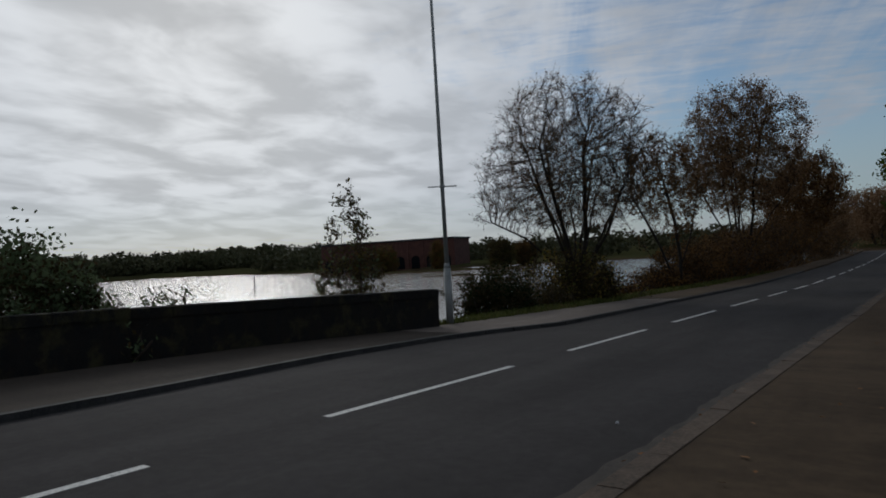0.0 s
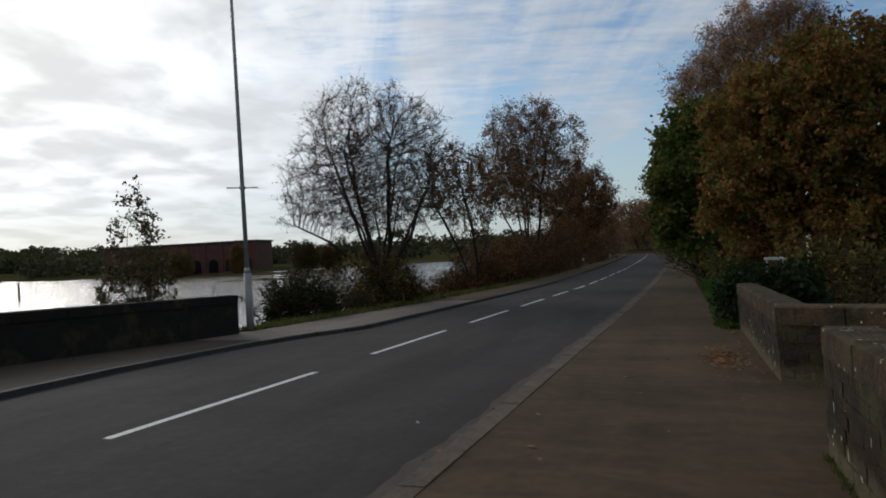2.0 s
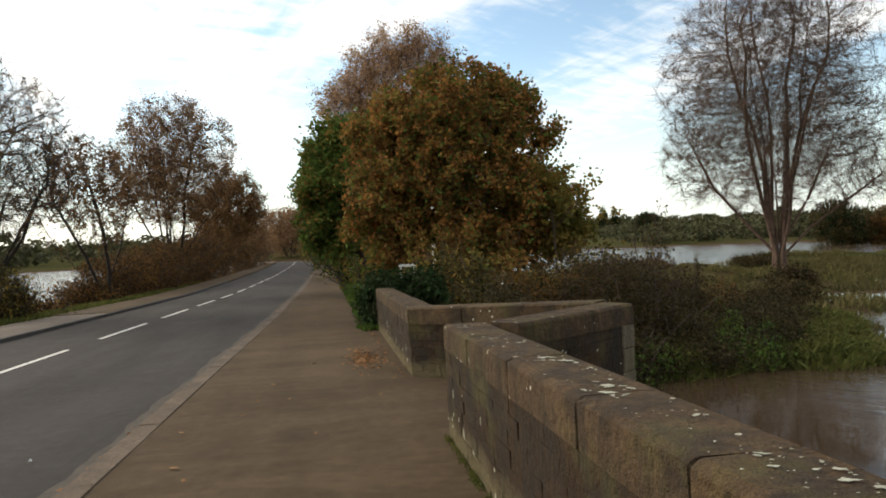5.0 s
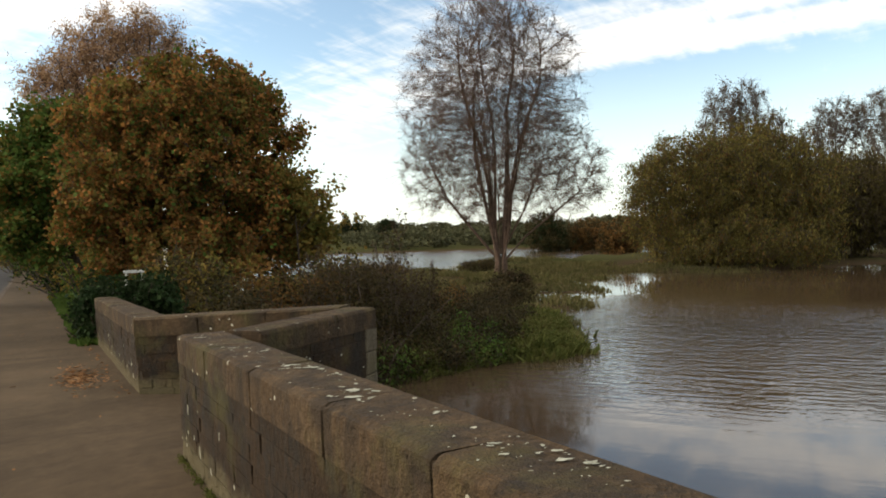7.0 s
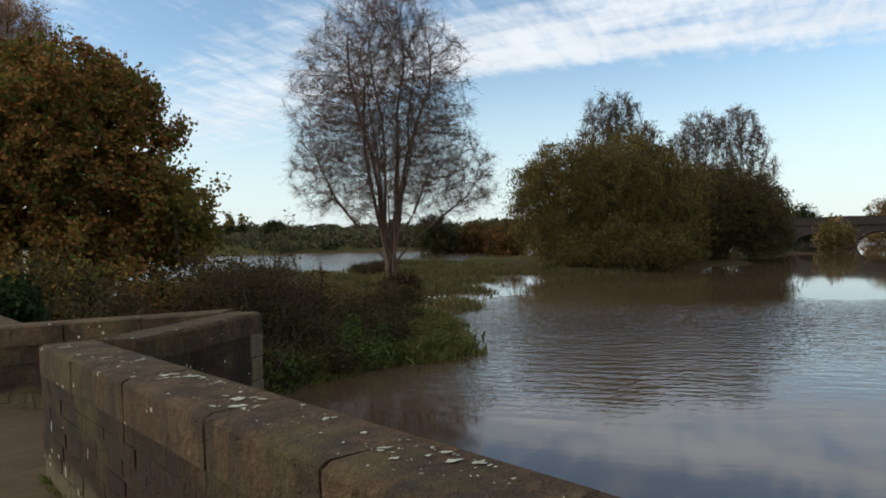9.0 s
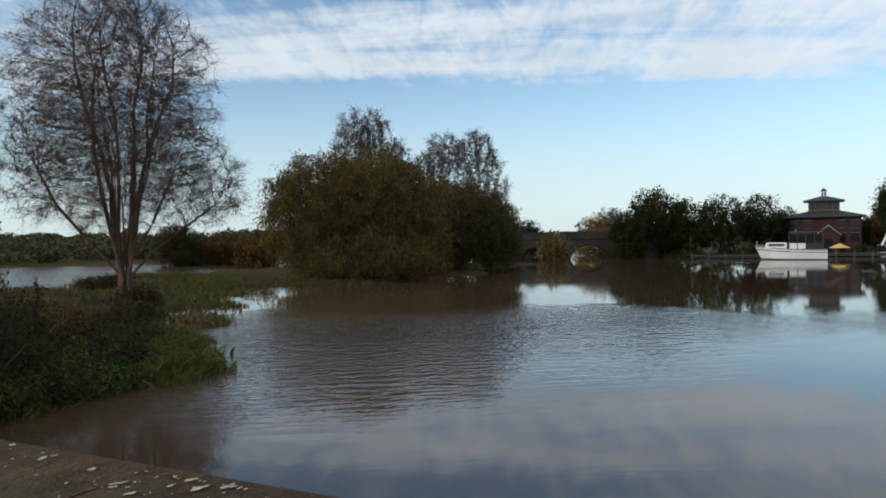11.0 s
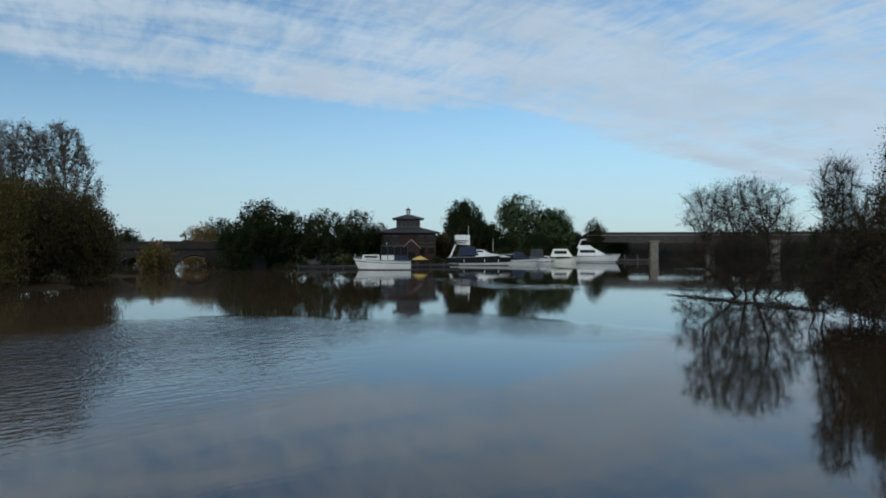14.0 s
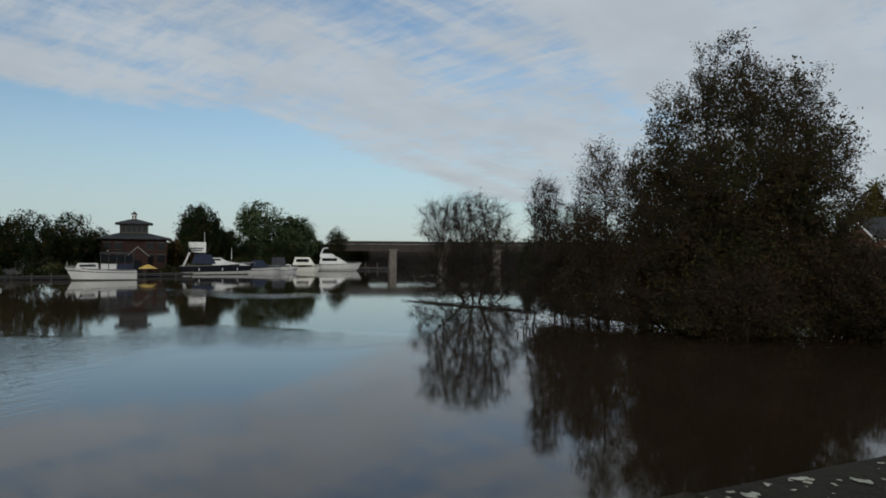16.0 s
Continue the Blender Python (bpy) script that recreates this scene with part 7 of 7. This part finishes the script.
shrub("willow_bush", (x, y, WZ - 0.2), 191, 3.2, 3.2, 4.4, [(L_DARK, 1.0)], 0.3, 5000, 12, label="dark bush at the end of the old bridge", spread=0.25)

# ================= small things by the footway =================
post = empty("sign_post", pose(3.45, 21.8, gz(3.45, 21.8)), "weathered pale timber post with a capped top", "post")
PH = 1.22 - gz(3.45, 21.8)
part("shaft", box_bm(0.11, 0.11, PH, 0, 0, PH / 2, 0.012), SIGN_POST, post)
part("cap", box_bm(0.13, 0.13, 0.03, 0, 0, PH + 0.015, 0.008), SIGN_POST, post)
gate = empty("white_sign", pose(2.05, 17.6, gz(2.05, 17.6)), "small white board standing out of the ivy", "sign")
part("panel", box_bm(0.46, 0.03, 0.07, 0, 0, 1.55, 0.006), SIGN_POST, gate)
for x in (-0.17, 0.17):
    part("leg", box_bm(0.04, 0.04, 1.55, x, 0.03, 0.77), SIGN_POST, gate)
rngL = np.random.default_rng(91)
pts = np.stack([rngL.normal(0.46, 0.13, 420), rngL.normal(10.3, 0.55, 420), np.zeros(420)], 1)
far = np.stack([rngL.uniform(-1.5, 0.95, 70), rngL.uniform(3, 30, 70), np.zeros(70)], 1)
along_kerb = np.stack([np.zeros(320), rngL.uniform(2, 34, 320), np.zeros(320)], 1)
along_kerb[:, 0] = [right_kerb(v) - abs(rngL.normal(0, 0.05)) for v in along_kerb[:, 1]]
near_wall = np.stack([0.93 - np.abs(rngL.normal(0, 0.10, 260)), rngL.uniform(8.4, 26, 260), np.zeros(260)], 1)
pts = np.concatenate([pts, far, near_wall, along_kerb])
pts = pts[pts[:, 0] < 0.9]
q = leaf_quads(rngL, np.zeros((len(pts), 3)), 0.07, 0.7)
q[:, :, 2] *= 0.22
pts[:, 2] = road_z(pts[:, 1]) + np.where(pts[:, 0] < -1.5, -0.058, 0.012) + rngL.uniform(0, 0.015, len(pts))
tagged(hang("fallen_leaves", quads_mesh("fallen_leaves", q + pts[:, None], L_DRY)), "drift of dry brown leaves on the footway", "leaves", kind="stuff")
cy = rngL.uniform(-1, 5.45, 70)
p = np.stack([0.93 - np.abs(rngL.normal(0, 0.022, 5200)), cy[rngL.integers(0, 70, 5200)] + rngL.normal(0, 0.05, 5200), np.zeros(5200)], 1)
p[:, 2] = road_z(p[:, 1]) + 0.008 + np.abs(rngL.normal(0, 0.016, 5200))
tagged(hang("weeds", quads_mesh("weeds", leaf_quads(rngL, p, 0.016, 0.6), L_WEED)), "moss and small weeds along the foot of the parapet", "weeds", kind="stuff")


def blob(bm, c, r, u, v, n, rr, squash=1.0):
    """A thin uneven patch with its normal along n."""
    ring = []
    ph = rr.uniform(0, 6.28)
    for k in range(11):
        a = 2 * math.pi * k / 11
        q = r * (0.72 + 0.28 * math.sin(2 * a + ph) + rr.uniform(-0.34, 0.24))
        ring.append(bm.verts.new(c + u * (q * math.cos(a)) + v * (q * squash * math.sin(a)) + n * 0.003))
    mid = bm.verts.new(c + n * 0.0045)
    for k in range(11):
        bm.faces.new((mid, ring[k], ring[(k + 1) % 11]))


rr = random.Random(6)
bm = bmesh.new()
spots = [(1.13, 2.62, 0.085), (1.08, 2.50, 0.06), (1.20, 3.3, 0.07), (1.13, 3.45, 0.06), (1.25, 3.05, 0.03), (1.2, 2.05, 0.035), (1.14, 1.62, 0.035), (1.24, 1.45, 0.03), (1.20, 1.38, 0.045), (1.27, 1.32, 0.03), (1.10, 1.52, 0.025), (1.26, -1.2, 0.05), (1.2, -1.5, 0.06), (1.24, -1.75, 0.05), (1.15, -1.9, 0.06), (1.22, -2.2, 0.05), (1.05, 5.2, 0.06), (1.1, 4.4, 0.05), (1.2, 4.1, 0.05)]
for x, y, r in list(spots):
    for k in range(5):
        spots.append((x + rr.uniform(-1.4, 1.4) * r, y + rr.uniform(-2.2, 2.2) * r, r * rr.uniform(0.15, 0.5)))
for k in range(160):
    spots.append((rr.uniform(1.0, 1.25), rr.uniform(-2.6, 5.4), rr.uniform(0.004, 0.014)))
for x, y, r in spots:
    blob(bm, Vector((min(max(x, 1.01), 1.235), y, (0.957 - SL * y) if y > 0.25 else 0.949 + 0.0211 * (y - 0.25))), r * 0.72, Vector((1, 0, 0)), Vector((0, 1, -SL)).normalized(), Vector((0, SL, 1)).normalized(), rr, rr.uniform(0.6, 1.0))
for k in range(34):
    y = rr.uniform(1.0, 5.4) if k < 20 else rr.uniform(8.6, 12)
    xw = 0.934 if k < 20 else 0.984
    blob(bm, Vector((xw, y, -SL * y + rr.uniform(0.05, 0.45))), rr.uniform(0.010, 0.032), Vector((0, 1, 0)), Vector((0, 0, 1)), Vector((-1, 0, 0)), rr, rr.uniform(1.2, 2.2))
tagged(part("lichen", bm, LICHEN, None), "pale crusts of lichen on the parapet", "lichen", kind="stuff")

# small leavings across the road, and a post in the flood
for x, y, a, w in ((-11.0, 3.6, 30, 0.07), (-2.6, 6.2, 70, 0.02)):
    z = float(road_z(y)) + (0.014 if x < -9.2 or x > -1.6 else -0.05)
    scrap = bmesh.new()
    vs = [scrap.verts.new(Vector((w * math.cos(t) * (1 + 0.3 * math.sin(3 * t)), 0.6 * w * math.sin(t), 0.012 * math.sin(2 * t) + 0.013))) for t in (0.0, 0.9, 1.9, 3.0, 4.1, 5.2)]
    lo = [scrap.verts.new(v.co - Vector((0, 0, 0.008))) for v in vs]
    scrap.faces.new(vs)
    scrap.faces.new(lo[::-1])
    for k in range(6):
        scrap.faces.new((lo[k], lo[(k + 1) % 6], vs[(k + 1) % 6], vs[k]))
    tagged(part("litter", scrap, WHITE, None, m=pose(x, y, z, 0, 0, a)), "crumpled scrap of white paper on the asphalt", "litter", "scraps of litter")
tagged(part("flood_post", cone_bm(0.13, 0.11, 3.2, 8, -1.0), PLANK, None, m=pose(*polar(-52.5, 96, WATER_Z))), "weathered post standing in the flood", "post")
